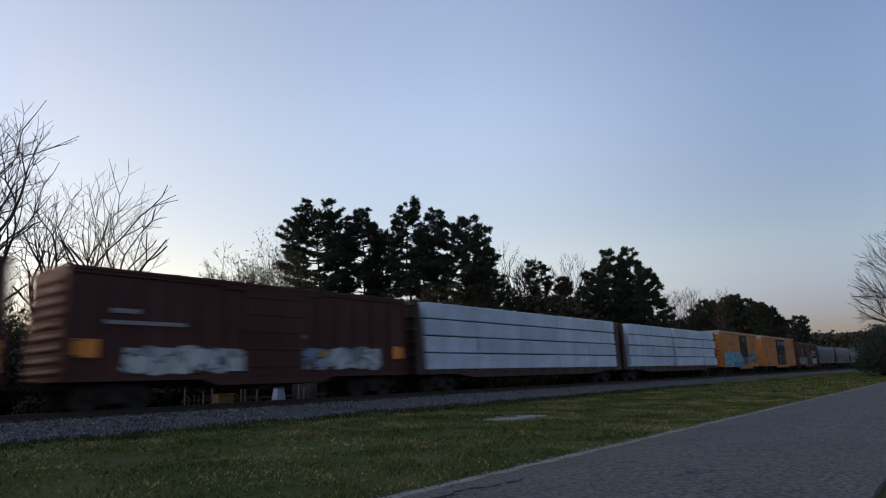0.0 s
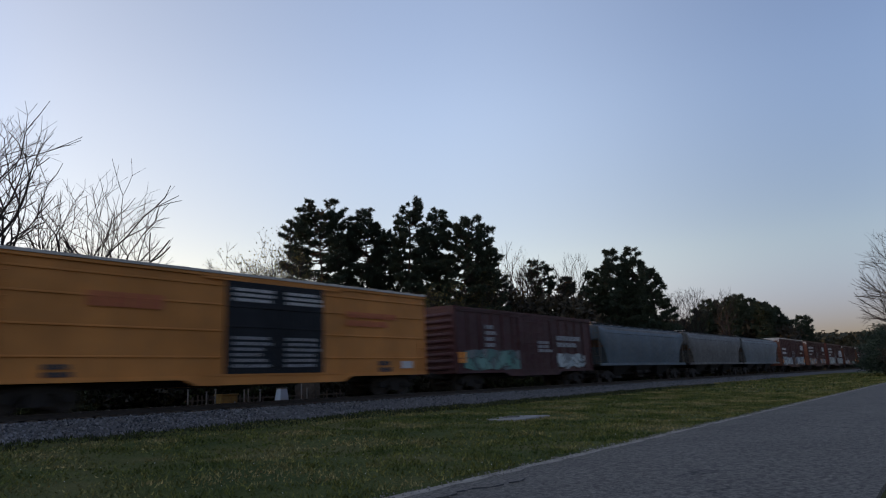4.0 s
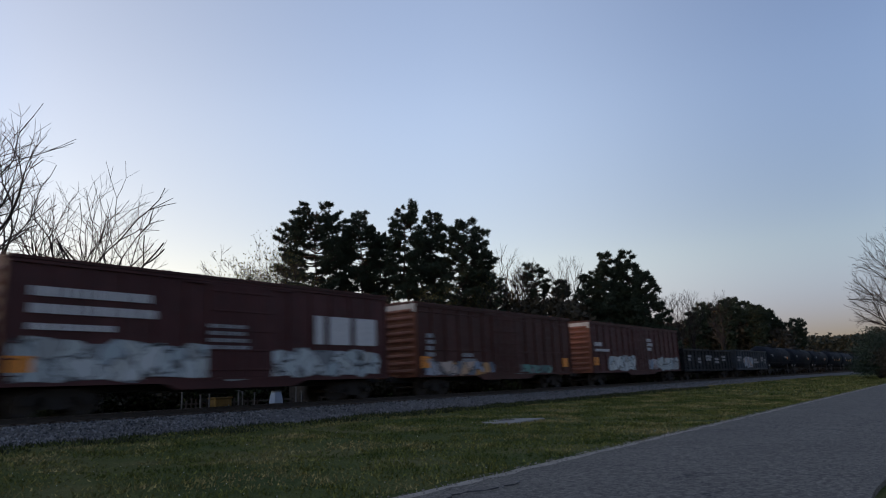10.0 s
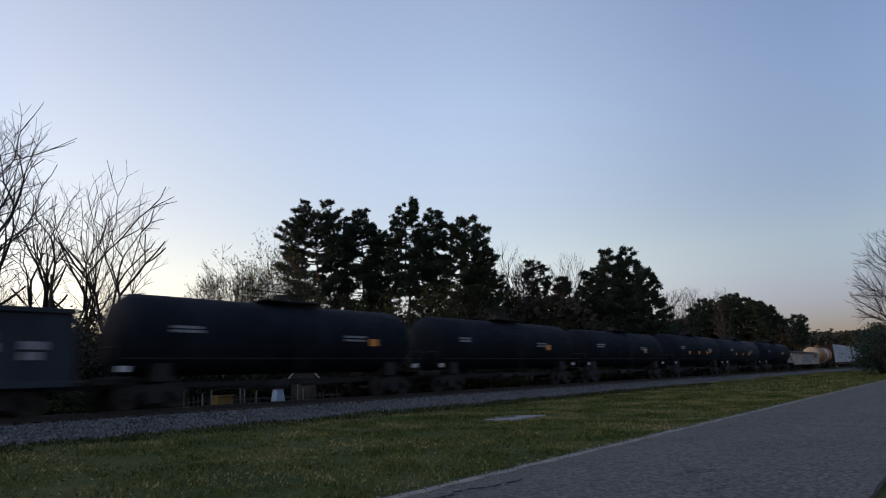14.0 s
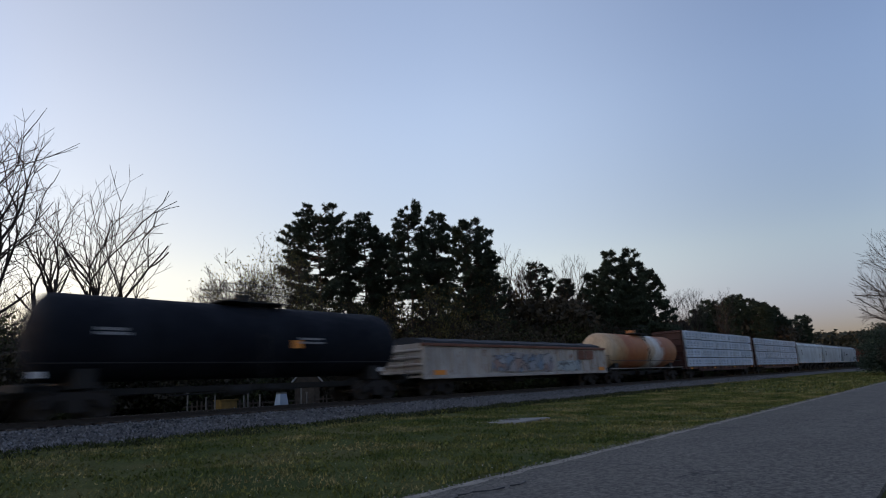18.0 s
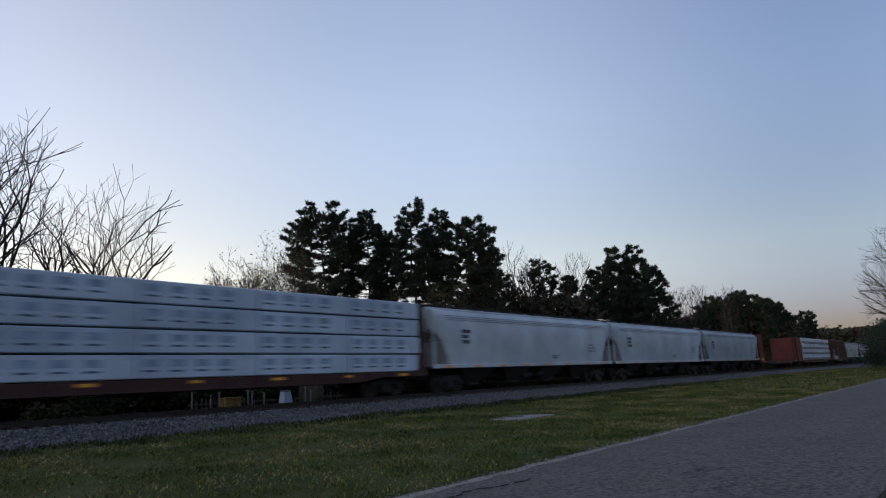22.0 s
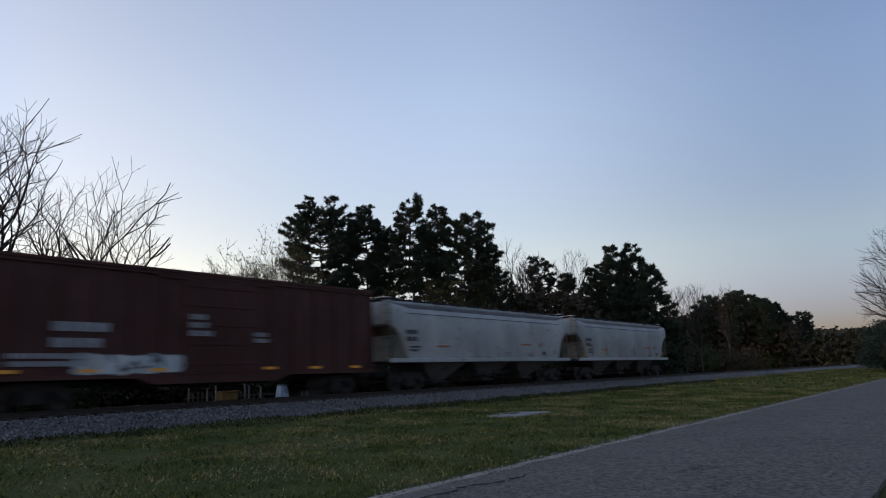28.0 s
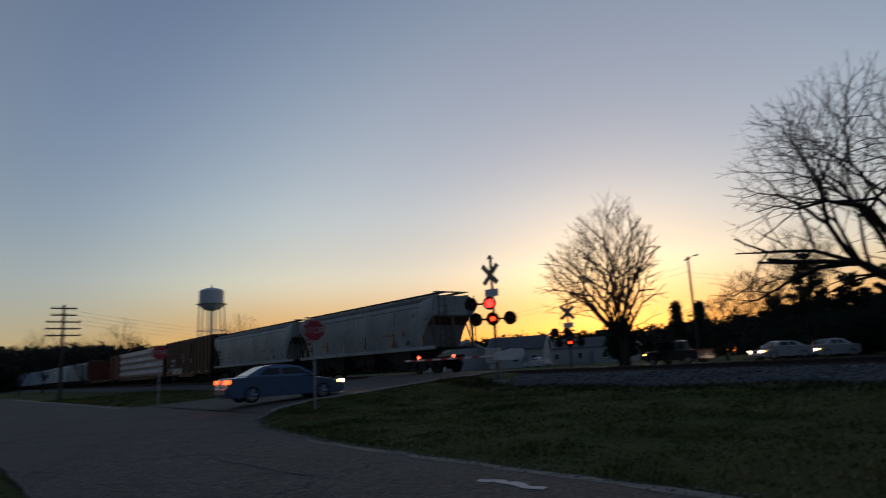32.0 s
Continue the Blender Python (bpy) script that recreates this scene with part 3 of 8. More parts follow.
def quick_mesh(name, pts, faces, mat):
    me = bpy.data.meshes.new(name)
    k = faces.shape[1]
    me.vertices.add(len(pts))
    me.vertices.foreach_set("co", np.asarray(pts, dtype=np.float32).ravel())
    me.loops.add(faces.size)
    me.loops.foreach_set("vertex_index", faces.astype(np.int32).ravel())
    me.polygons.add(len(faces))
    me.polygons.foreach_set("loop_start", np.arange(0, faces.size, k, dtype=np.int32))
    me.update(calc_edges=True)
    me.validate()
    me.materials.append(mat)
    return me


OCTA = ([(1, 0, 0), (-1, 0, 0), (0, 0.9, 0), (0, -0.9, 0), (0, 0, 0.7), (0, 0, -0.7)],
        [(0, 2, 4), (2, 1, 4), (1, 3, 4), (3, 0, 4), (2, 0, 5), (1, 2, 5), (3, 1, 5), (0, 3, 5)])


def bank_area(r, n):
    x = -55 + 150 * r.rand(n) ** 1.3
    x = np.where(r.rand(n) < 0.3, -55 + 70 * r.rand(n), x)
    y = 19.3 + 3.2 * r.rand(n)
    far = r.rand(n) < 0.12
    y = np.where(far, 25.2 + 3.0 * r.rand(n), y)
    keep = ~((x < -24.6) & (x > -36.5) & (y > 19))
    z = np.interp(y, [p[0] for p in PROFILE], [p[1] for p in PROFILE])
    return np.stack([x, y, z + 0.01], -1)[keep]


pts, faces = scatter(52000, 3, bank_area, (0.025, 0.075), OCTA)
solid("ballast_stones", quick_mesh("ballast_stones", pts, faces, MAT["stone"]), None, "loose grey crushed stones on the track bank", "stones", kind="stuff")

# rails with head, web and foot, chairs left to the ties
for k, yc in enumerate((TRACK_Y - 0.753, TRACK_Y + 0.753)):
    g = Geo()
    prof = [(-0.07, -0.16), (0.07, -0.16), (0.07, -0.148), (0.012, -0.13), (0.012, -0.045), (0.036, -0.035), (0.036, -0.006), (0.028, 0.0), (-0.028, 0.0), (-0.036, -0.006), (-0.036, -0.035), (-0.012, -0.045), (-0.012, -0.13), (-0.07, -0.148)]
    g.xprism([(yc + y, RAIL_Z + z) for y, z in prof], -900, 900)
    rail = solid("rail", g, MAT["steel"], "rusty steel rail with a worn head", "rail", "rails of the track", "structure")
    top = Geo().box(-900, 900, yc - 0.024, yc + 0.024, RAIL_Z + 0.0005, RAIL_Z + 0.003)
    part("rail_head", top, MAT["railtop"], rail, "polished running surface")


# level crossing panels between and beside the rails
cross = thing("crossing_surface", "concrete and timber panels filling the level crossing", "crossing", kind="structure")
for y0, y1 in ((21.6, 22.95), (23.2, 24.4), (24.72, 25.9)):
    for i in range(5):
        x0 = -36.0 + i * 2.2
        part("panel", Geo().box(x0, x0 + 2.17, y0, y1, 0.85, 1.085, 0.02), MAT["concrete"], cross)

# ---- the train: things are built with x from the car's leading end, y = 0 on the track's middle, z = 0 on the rail ----
CARS = []
_cache = {}


def shared(key, build, mat, smooth=False):
    if key not in _cache:
        _cache[key] = build().mesh(key[0], mat, smooth)
    return _cache[key]


def wheel_geo():
    g = Geo()
    for s in (-1, 1):
        y = s * 0.753
        prof = [(0.10, 0.09), (0.16, 0.05), (0.36, 0.03), (0.42, 0.065), (0.457, 0.06), (0.457, -0.03), (0.49, -0.055), (0.49, -0.075), (0.40, -0.075), (0.36, -0.03), (0.16, -0.04), (0.10, -0.09)]
        rings = [[(r * math.cos(a), y + s * d, 0.457 + r * math.sin(a)) for r, d in prof] for a in [2 * math.pi * i / 20 for i in range(20)]]
        g.loft(rings + [rings[0]], caps=False)
    g.tube((0, -0.95, 0.457), (0, 0.95, 0.457), 0.075, n=10)
    return g


def truck_geo():
    g = Geo()
    for s in (-1, 1):
        y0, y1 = (0.93, 1.08) if s > 0 else (-1.08, -0.93)
        g.yprism([(-1.12, 0.62), (-0.95, 0.66), (-0.5, 0.86), (0.5, 0.86), (0.95, 0.66), (1.12, 0.62), (1.12, 0.40), (0.95, 0.36), (0.75, 0.36), (0.55, 0.60), (0.36, 0.62), (0.36, 0.30), (0.30, 0.22), (-0.30, 0.22), (-0.36, 0.30), (-0.36, 0.62), (-0.55, 0.60), (-0.75, 0.36), (-0.95, 0.36), (-1.12, 0.40)], y0, y1)
        for x in (-0.889, 0.889):
            g.tube((x, s * 0.90, 0.457), (x, s * 1.13, 0.457), 0.13, n=10)
        for x in (-0.2, 0.0, 0.2):
            for k in range(5):
                g.tube((x, s * 1.0, 0.30 + k * 0.065), (x, s * 1.0, 0.335 + k * 0.065), 0.085, n=8)
    g.box(-0.22, 0.22, -1.05, 1.05, 0.62, 0.84, 0.04)
    g.box(-0.62, -0.50, -0.85, 0.85, 0.35, 0.47, 0.02)
    g.box(0.50, 0.62, -0.85, 0.85, 0.35, 0.47, 0.02)
    return g


def coupler_geo(s):
    g = Geo()
    g.box(*sorted((s * 0.0, s * 0.55)), -0.09, 0.09, 0.78, 0.97, 0.03)
    g.yprism([(s * 0.5, 0.72), (s * 0.72, 0.74), (s * 0.80, 0.82), (s * 0.78, 1.0), (s * 0.5, 1.02)], -0.16, 0.14)
    return g


def gear(car, length, truck_in=2.1, sill=(0.55, 0.95), under="black_steel"):
    """Trucks with wheel sets, centre sill, couplers, air tank and brake rigging."""
    for x in (truck_in, length - truck_in):
        t = part("truck", shared(("truck",), truck_geo, MAT["truck_steel"], True), None, car, "cast steel truck with coil springs")
        t.location = (x, 0, 0)
        for dx in (-0.889, 0.889):
            w = part("wheel_set", shared(("wheel_set",), wheel_geo, MAT["wheel"], True), None, t, "worn steel wheels on an axle")
            w.location = (dx, 0, 0)
    part("center_sill", Geo().box(0.3, length - 0.3, -0.28, 0.28, sill[0] + 0.15, sill[1], 0.03), MAT[under], car)
    for s, x in ((-1, 0.35), (1, length - 0.35)):
        c = part("coupler", shared(("coupler", s), lambda: coupler_geo(s), MAT["truck_steel"], True), None, car)
        c.location = (x, 0, 0)
        part("air_hose", shared(("air_hose", s), lambda: Geo().path([(s * 0.1, -0.45, 0.75), (s * 0.35, -0.42, 0.45), (s * 0.62, -0.30, 0.42)], 0.03), MAT["truck_steel"]), None, car).location = (x, 0, 0)
    m = length / 2
    g = Geo().tube((m - 1.2, -0.75, 0.72), (m - 0.2, -0.75, 0.72), 0.2, n=12)
    part("air_tank", g, MAT[under], car, smooth=True)
    for a, b in (((m + 0.2, -0.7, 0.75), (m + 2.4, -0.55, 0.66)), ((m - 1.2, -0.6, 0.66), (m - 3.4, -0.5, 0.62))):
        part("brake_rod", Geo().tube(a, b, 0.025, n=6), MAT[under], car)
    part("brake_cylinder", Geo().tube((m + 0.5, -0.85, 0.75), (m + 1.2, -0.85, 0.75), 0.13, n=10), MAT[under], car, smooth=True)


def ladder_geo(h, w=0.42, rungs=None):
    g = Geo()
    rungs = rungs or max(3, int(h / 0.38))
    for x in (0, w):
        g.box(x - 0.02, x + 0.02, -0.025, 0.0, 0, h)
    for k in range(rungs):
        z = h * (k + 0.5) / rungs
        g.tube((0, -0.03, z), (w, -0.03, z), 0.016, n=6)
    return g


def ladder(car, x, z, h, mat, y=-1.56, name="ladder"):
    for s in (1, -1):
        ob = part(name, shared(("ladder", round(h, 2), mat), lambda: ladder_geo(h), MAT[mat]), None, car)
        ob.matrix_basis = pose(x if s > 0 else x + 0.42, y * s, z, rz=0 if s > 0 else 180)


def bars(car, name, x, z, w, h, mat, y=-1.552, rows=1, gap=0.5, seed=0, ragged=0.35):
    """Lettering as plain bars, slightly proud of the side."""
    r = random.Random(seed)
    g = Geo()
    for k in range(rows):
        z1 = z - k * h * (1 + gap)
        x0 = x
        while x0 < x + w * (1 - ragged * r.random()):
            b = min(w, h * r.uniform(0.55, 1.5))
            g.box(x0, x0 + b, y - 0.004, y, z1 - h, z1)
            x0 += b + h * 0.22
    return tagged(part(name, g, MAT[mat], car), "rows of worn painted characters", kind="stuff")


def patch(car, x, z, w, h, mat, y=-1.553, seed=1, label="spray-painted letters"):
    """Sprayed lettering: overlapping rounded shapes, each a thin film of its own."""
    r = random.Random(seed)
    g = Geo()
    n = max(3, int(w / (h * 0.62)))
    for i in range(n):
        cx = x + w * (i + 0.5) / n
        a, b = w / n * r.uniform(0.75, 1.0), h * r.uniform(0.44, 0.56)
        ring = []
        for k in range(14):
            t = 2 * math.pi * k / 14
            q = r.uniform(0.82, 1.08)
            ring.append((cx + a * q * math.copysign(abs(math.cos(t)) ** 0.6, math.cos(t)), z + h / 2 + b * q * math.copysign(abs(math.sin(t)) ** 0.6, math.sin(t))))
        g.yprism(ring, y - 0.002 - 0.0012 * (i % 3), y)
    return tagged(part("graffiti", g, MAT[mat], car), label, kind="stuff")


def tape(car, length, z=1.12, y=-1.575, step=2.9, mat="reflector"):
    n = int(length / step)
    for i in range(n):
        x = (i + 0.5) * length / n
        for s in (1, -1):
            ob = part("reflector", shared(("reflector", mat), lambda: Geo().box(-0.3, 0.3, -0.004, 0.0, -0.055, 0.055), MAT[mat]), None, car)
            ob.matrix_basis = pose(x, y * s, z, rz=0 if s > 0 else 180)


def plate(car, name, x0, x1, z0, z1, mat, y=-1.552, label=""):
    """A painted panel or tape, a thin film on the side."""
    return part(name, Geo().box(x0, x1, y - 0.004, y, z0, z1), MAT[mat], car, label)


def new_car(name, s, length, label, category, group):
    ob = thing(name, label, category, group, (s, TRACK_Y, RAIL_Z))
    CARS.append((ob, s))
    return ob


def end_wheel(car, x, z, y=0.75, s=-1):
    g = Geo()
    ring = [Vector((0, y + 0.26 * math.cos(a), z + 0.26 * math.sin(a))) for a in [2 * math.pi * i / 14 for i in range(15)]]
    for a, b in zip(ring, ring[1:]):
        g.tube(a, b, 0.018, n=5)
    for k in range(4):
        g.tube((0, y, z), ring[k * 3], 0.012, n=4)
    ob = part("brake_wheel", g, MAT["black_steel"], car)
    ob.location = (x, 0, 0)


def boxcar(s, length, height, paint, end=None, roof="brown_dark", door_w=3.0, door_x=None, door_mat=None, ribs=True, leaves=1, label="", seams=(), group="boxcars of the train", cap=False):
    car = new_car("boxcar", s, length, label, "boxcar", group)
    h, m = height, MAT[paint]
    end = end or paint
    part("body", Geo().box(0.18, length - 0.18, -1.47, 1.47, 1.02, h - 0.16, 0.03), m, car)
    # roof with a low peak and cross ribs
    g = Geo().xprism([(-1.58, h - 0.17), (-1.58, h - 0.07), (-0.8, h - 0.02), (0, h), (0.8, h - 0.02), (1.58, h - 0.07), (1.58, h - 0.17)], 0.12, length - 0.12)
    k = int(length / 1.25)
    for i in range(k + 1):
        x = 0.2 + i * (length - 0.45) / k
        g.xprism([(-1.57, h - 0.07), (-1.57, h - 0.03), (0, h + 0.04), (1.57, h - 0.03), (1.57, h - 0.07), (0, h)], x, x + 0.07)
    part("roof", g, MAT[roof], car, "ribbed steel roof")
    door_x = length / 2 - door_w / 2 if door_x is None else door_x
    dm = door_mat or paint
    for sd in (1, -1):
        y = 1.47 * -sd
        lo, hi = sorted((y, y - 0.075 * sd))
        if ribs:
            n = int(length / 1.15)
            for i in range(n + 1):
                x = 0.2 + i * (length - 0.5) / n
                if door_x - 0.1 < x < door_x + door_w:
                    continue
                ob = part("side_post", shared(("side_post", round(h, 2), paint), lambda: Geo().xprism([(-0.0, 1.06), (-0.075, 1.10), (-0.075, h - 0.24), (0.0, h - 0.18)], -0.05, 0.05), m), None, car)
                ob.matrix_basis = pose(x + 0.05, y, 0, rz=0 if sd > 0 else 180)
        for z in seams:
            for x0, x1 in ((0.2, door_x - 0.12), (door_x + door_w + 0.12, length - 0.2)):
                part("panel_seam", Geo().box(x0, x1, lo + 0.03 if sd < 0 else lo + 0.03, hi if sd > 0 else hi - 0.03, z - 0.035, z + 0.035, 0.01), m, car)
        # top chord, sill with deeper middle
        part("top_chord", Geo().box(0.15, length - 0.15, lo, hi, h - 0.30, h - 0.17, 0.015), m, car)
        xa, xb = door_x - 1.1, door_x + door_w + 1.1
        part("side_sill", Geo().yprism([(0.15, 1.08), (length - 0.15, 1.08), (length - 0.15, 0.93), (length - 3.2, 0.93), (xb + 0.6, 0.93), (xb, 0.70), (xa, 0.70), (xa - 0.6, 0.93), (3.2, 0.93), (0.15, 0.93)], lo, hi), m, car)
        w = door_w / leaves
        for q in range(leaves):
            x0 = door_x + q * w
            d = part("door", Geo().box(x0 + 0.02, x0 + w - 0.02, lo - (0.02 if sd > 0 else -0.02), hi + (0.0 if sd > 0 else 0.02), 1.1, h - 0.32, 0.02), MAT[dm], car)
            yo = lo - 0.025 if sd > 0 else hi + 0.025
            for z in [1.35 + i * (h - 2.0) / 4 for i in range(5)]:
                part("door_rib", Geo().box(x0 + 0.08, x0 + w - 0.08, min(yo, yo - 0.03 * sd), max(yo, yo - 0.03 * sd), z, z + 0.07, 0.01), MAT[dm], d)
            for f in (0.2, 0.4, 0.6, 0.8):
                part("lock_rod", Geo().tube((x0 + w * f, yo - 0.05 * sd, 1.12), (x0 + w * f, yo - 0.05 * sd, h - 0.36), 0.02, n=6), MAT[dm], d)
        for z in (1.08, h - 0.34):
            part("door_track", Geo().box(door_x - 1.0, door_x + door_w + 1.0, min(lo, lo - 0.03 * sd) if sd > 0 else hi, lo if sd > 0 else hi + 0.06, z - 0.05, z + 0.03), m, car)
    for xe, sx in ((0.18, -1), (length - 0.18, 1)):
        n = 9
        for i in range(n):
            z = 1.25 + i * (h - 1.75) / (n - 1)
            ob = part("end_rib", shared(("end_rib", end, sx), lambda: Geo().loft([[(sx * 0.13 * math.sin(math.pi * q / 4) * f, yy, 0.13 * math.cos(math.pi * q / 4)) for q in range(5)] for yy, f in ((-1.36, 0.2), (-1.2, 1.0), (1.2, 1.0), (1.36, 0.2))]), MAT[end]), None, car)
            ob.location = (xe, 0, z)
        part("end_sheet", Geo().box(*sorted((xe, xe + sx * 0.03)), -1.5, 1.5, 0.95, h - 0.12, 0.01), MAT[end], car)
    if roof == "roof_pale" or cap:
        part("end_cap", Geo().box(0.11, 0.17, -1.48, 1.48, h - 0.60, h - 0.14, 0.01), MAT["roof_pale"], car, "pale galvanised panel at the top of the end")
    end_wheel(car, -0.06, h - 1.5)
    ladder(car, 0.3, 1.0, h - 1.2 if not ribs else 1.5, paint)
    ladder(car, length - 0.75, 1.0, 1.5, paint)
    gear(car, length)
    return car


def hopper(s, length, height, paint, label, bays=3, trim=None, sill=1.42, group="covered hoppers of the train", under="black_steel", eave="clean"):
    car = new_car("covered_hopper", s, length, label, "hopper car", group)
    h, m = height, MAT[paint]
    trim = trim or paint

    def ring(x, zb):
        half = [(1.44, 0.0), (1.54, 0.22), (1.57, 0.45), (1.55, 0.70), (1.47, 0.86), (1.30, 0.95), (1.05, 1.0)]
        top = h - 0.28
        side = [(yy, zb + (top - zb) * f) for yy, f in half]
        return [(x, -yy, z) for yy, z in side] + [(x, yy, z) for yy, z in side[::-1]]

    outline = [(0.16, 3.30), (0.5, 3.12), (0.85, 2.82), (1.15, 2.42), (1.4, 1.95), (1.6, sill)]
    xs = [(x, z) for x, z in outline] + [(length * f, sill) for f in (0.3, 0.45, 0.55, 0.7)] + [(length - x, z) for x, z in outline[::-1]]
    part("body", Geo().loft([ring(x, z) for x, z in xs]), m, car, smooth=True)
    # faint seams of the side sheets
    for i in range(1, bays + 1):
        x = length * i / (bays + 1)
        for sd in (-1, 1):
            part("side_seam", Geo().loft([[(x + dx, sd * (yy + 0.008), sill + (h - 0.28 - sill) * f) for yy, f in ((1.44, 0.02), (1.54, 0.22), (1.57, 0.45), (1.55, 0.7), (1.47, 0.86))] for dx in (-0.03, 0.03)], caps=False, closed=False), m, car)
    # roof edge, walkway on brackets, hatch covers
    for sd in (-1, 1):
        zs = sill + (h - 0.28 - sill) * 0.80
        for k in range(3 if eave == "clean" else 1):
            part("eave_seam", Geo().box(0.3, length - 0.3, *sorted((sd * 1.48, sd * (1.525 - 0.012 * k))), zs + 0.11 * k - 0.012, zs + 0.11 * k + 0.012), MAT["grey_mark" if eave == "clean" else "black_steel"], car, "thin seam under the roof's edge")
        # dark strip over the upper slope: shade put into colour
        if eave == "darkened":
            top = h - 0.28
            part("roof_grime", Geo().loft([[(x, sd * (yy + 0.014), zb + (top - zb) * f) for yy, f in ((1.413, 0.89), (1.30, 0.95), (1.06, 1.0))] for x, zb in xs], caps=False, closed=False), MAT["dim_grey"], car, "slope along the roof's edge, its shade put into the colour")
        part("roof_rail", Geo().box(0.14, length - 0.14, *sorted((sd * 1.02, sd * 1.16)), h - 0.36, h - 0.22, 0.02), m, car)
        part("side_sill", Geo().box(0.12, length - 0.12, *sorted((sd * 1.38, sd * 1.56)), sill - 0.17, sill + 0.03, 0.02), MAT[trim], car)
        part("running_board", Geo().box(0.15, length - 0.15, *sorted((sd * 0.45, sd * 0.95)), h - 0.12, h - 0.07), MAT["black_steel"], car, "dark grated roof walkway")
        g = Geo()
        for i in range(int(length / 1.6)):
            x = 0.8 + i * 1.6
            g.box(x, x + 0.05, *sorted((sd * 0.5, sd * 0.92)), h - 0.28, h - 0.12)
        tagged(part("walkway_bracket", g, MAT["galv"], car), "row of small walkway brackets", kind="stuff")
    for xx in (0.15, length - 0.55):
        part("end_walkway", Geo().box(xx, xx + 0.4, -1.2, 1.2, h - 0.075, h - 0.035), MAT["galv"], car)
    for i in range(bays * 2):
        x = 1.6 + i * (length - 3.2) / (bays * 2 - 1)
        part("hatch", shared(("hatch", paint), lambda: Geo().tube((0, 0, -0.30), (0, 0, -0.12), 0.38, n=14), m), None, car, "round loading hatch").location = (x, 0, h)
    # discharge chutes
    for i in range(bays):
        a = 2.5 + i * (length - 5.0) / bays
        b = 2.5 + (i + 1) * (length - 5.0) / bays
        c = (a + b) / 2
        part("chute", Geo().loft([[(a + 0.05, -1.35, sill), (b - 0.05, -1.35, sill), (b - 0.05, 1.35, sill), (a + 0.05, 1.35, sill)], [(c - 0.45, -0.55, 0.42), (c + 0.45, -0.55, 0.42), (c + 0.45, 0.55, 0.42), (c - 0.45, 0.55, 0.42)]]), MAT[under], car, "sloping discharge chute")
        part("gate", Geo().box(c - 0.55, c + 0.55, -0.75, 0.75, 0.30, 0.44, 0.02), MAT["black_steel"], car)
    # open ends: slope sheet, posts, platform, ladder
    frame_paint = "dim_grey" if eave == "darkened" else trim
    for e, sx in ((0, 1), (length, -1)):
        q = lambda x: e + sx * x
        part("slope_sheet", Geo().loft([[(q(0.3), -1.38, 3.2), (q(0.3), 1.38, 3.2), (q(2.7), 1.33, sill - 0.1), (q(2.7), -1.33, sill - 0.1)], [(q(0.38), -1.38, 3.27), (q(0.38), 1.38, 3.27), (q(2.78), 1.33, sill - 0.03), (q(2.78), -1.33, sill - 0.03)]]), MAT["rusty"], car, "rusty sloping end sheet")
        for sd in (-1, 1):
            part("corner_post", Geo().box(*sorted((q(0.22), q(0.32))), *sorted((sd * 1.36, sd * 1.46)), sill - 0.1, h - 0.5, 0.01), MAT[frame_paint], car)
            part("end_brace", Geo().tube((q(0.27), sd * 1.40, sill), (q(0.75), sd * 1.30, 3.0), 0.04, n=6), MAT[frame_paint], car)
            ob = part("ladder", shared(("ladder", round(h - sill - 0.2, 2), frame_paint), lambda: ladder_geo(h - sill - 0.2), MAT[frame_paint]), None, car)
            ob.matrix_basis = pose(q(0.12), sd * 1.1, sill - 0.05, rz=-90 if sx > 0 else 90)
        part("end_platform", Geo().box(*sorted((q(0.1), q(2.4))), -1.45, 1.45, sill - 0.16, sill - 0.10), MAT["black_steel"], car)
        part("end_post", Geo().box(*sorted((q(0.25), q(0.37))), -0.12, 0.12, sill - 0.1, 3.3, 0.02), MAT[frame_paint], car)
    end_wheel(car, 0.05, 2.5, 0.5)
    gear(car, length, 2.0)
    return car


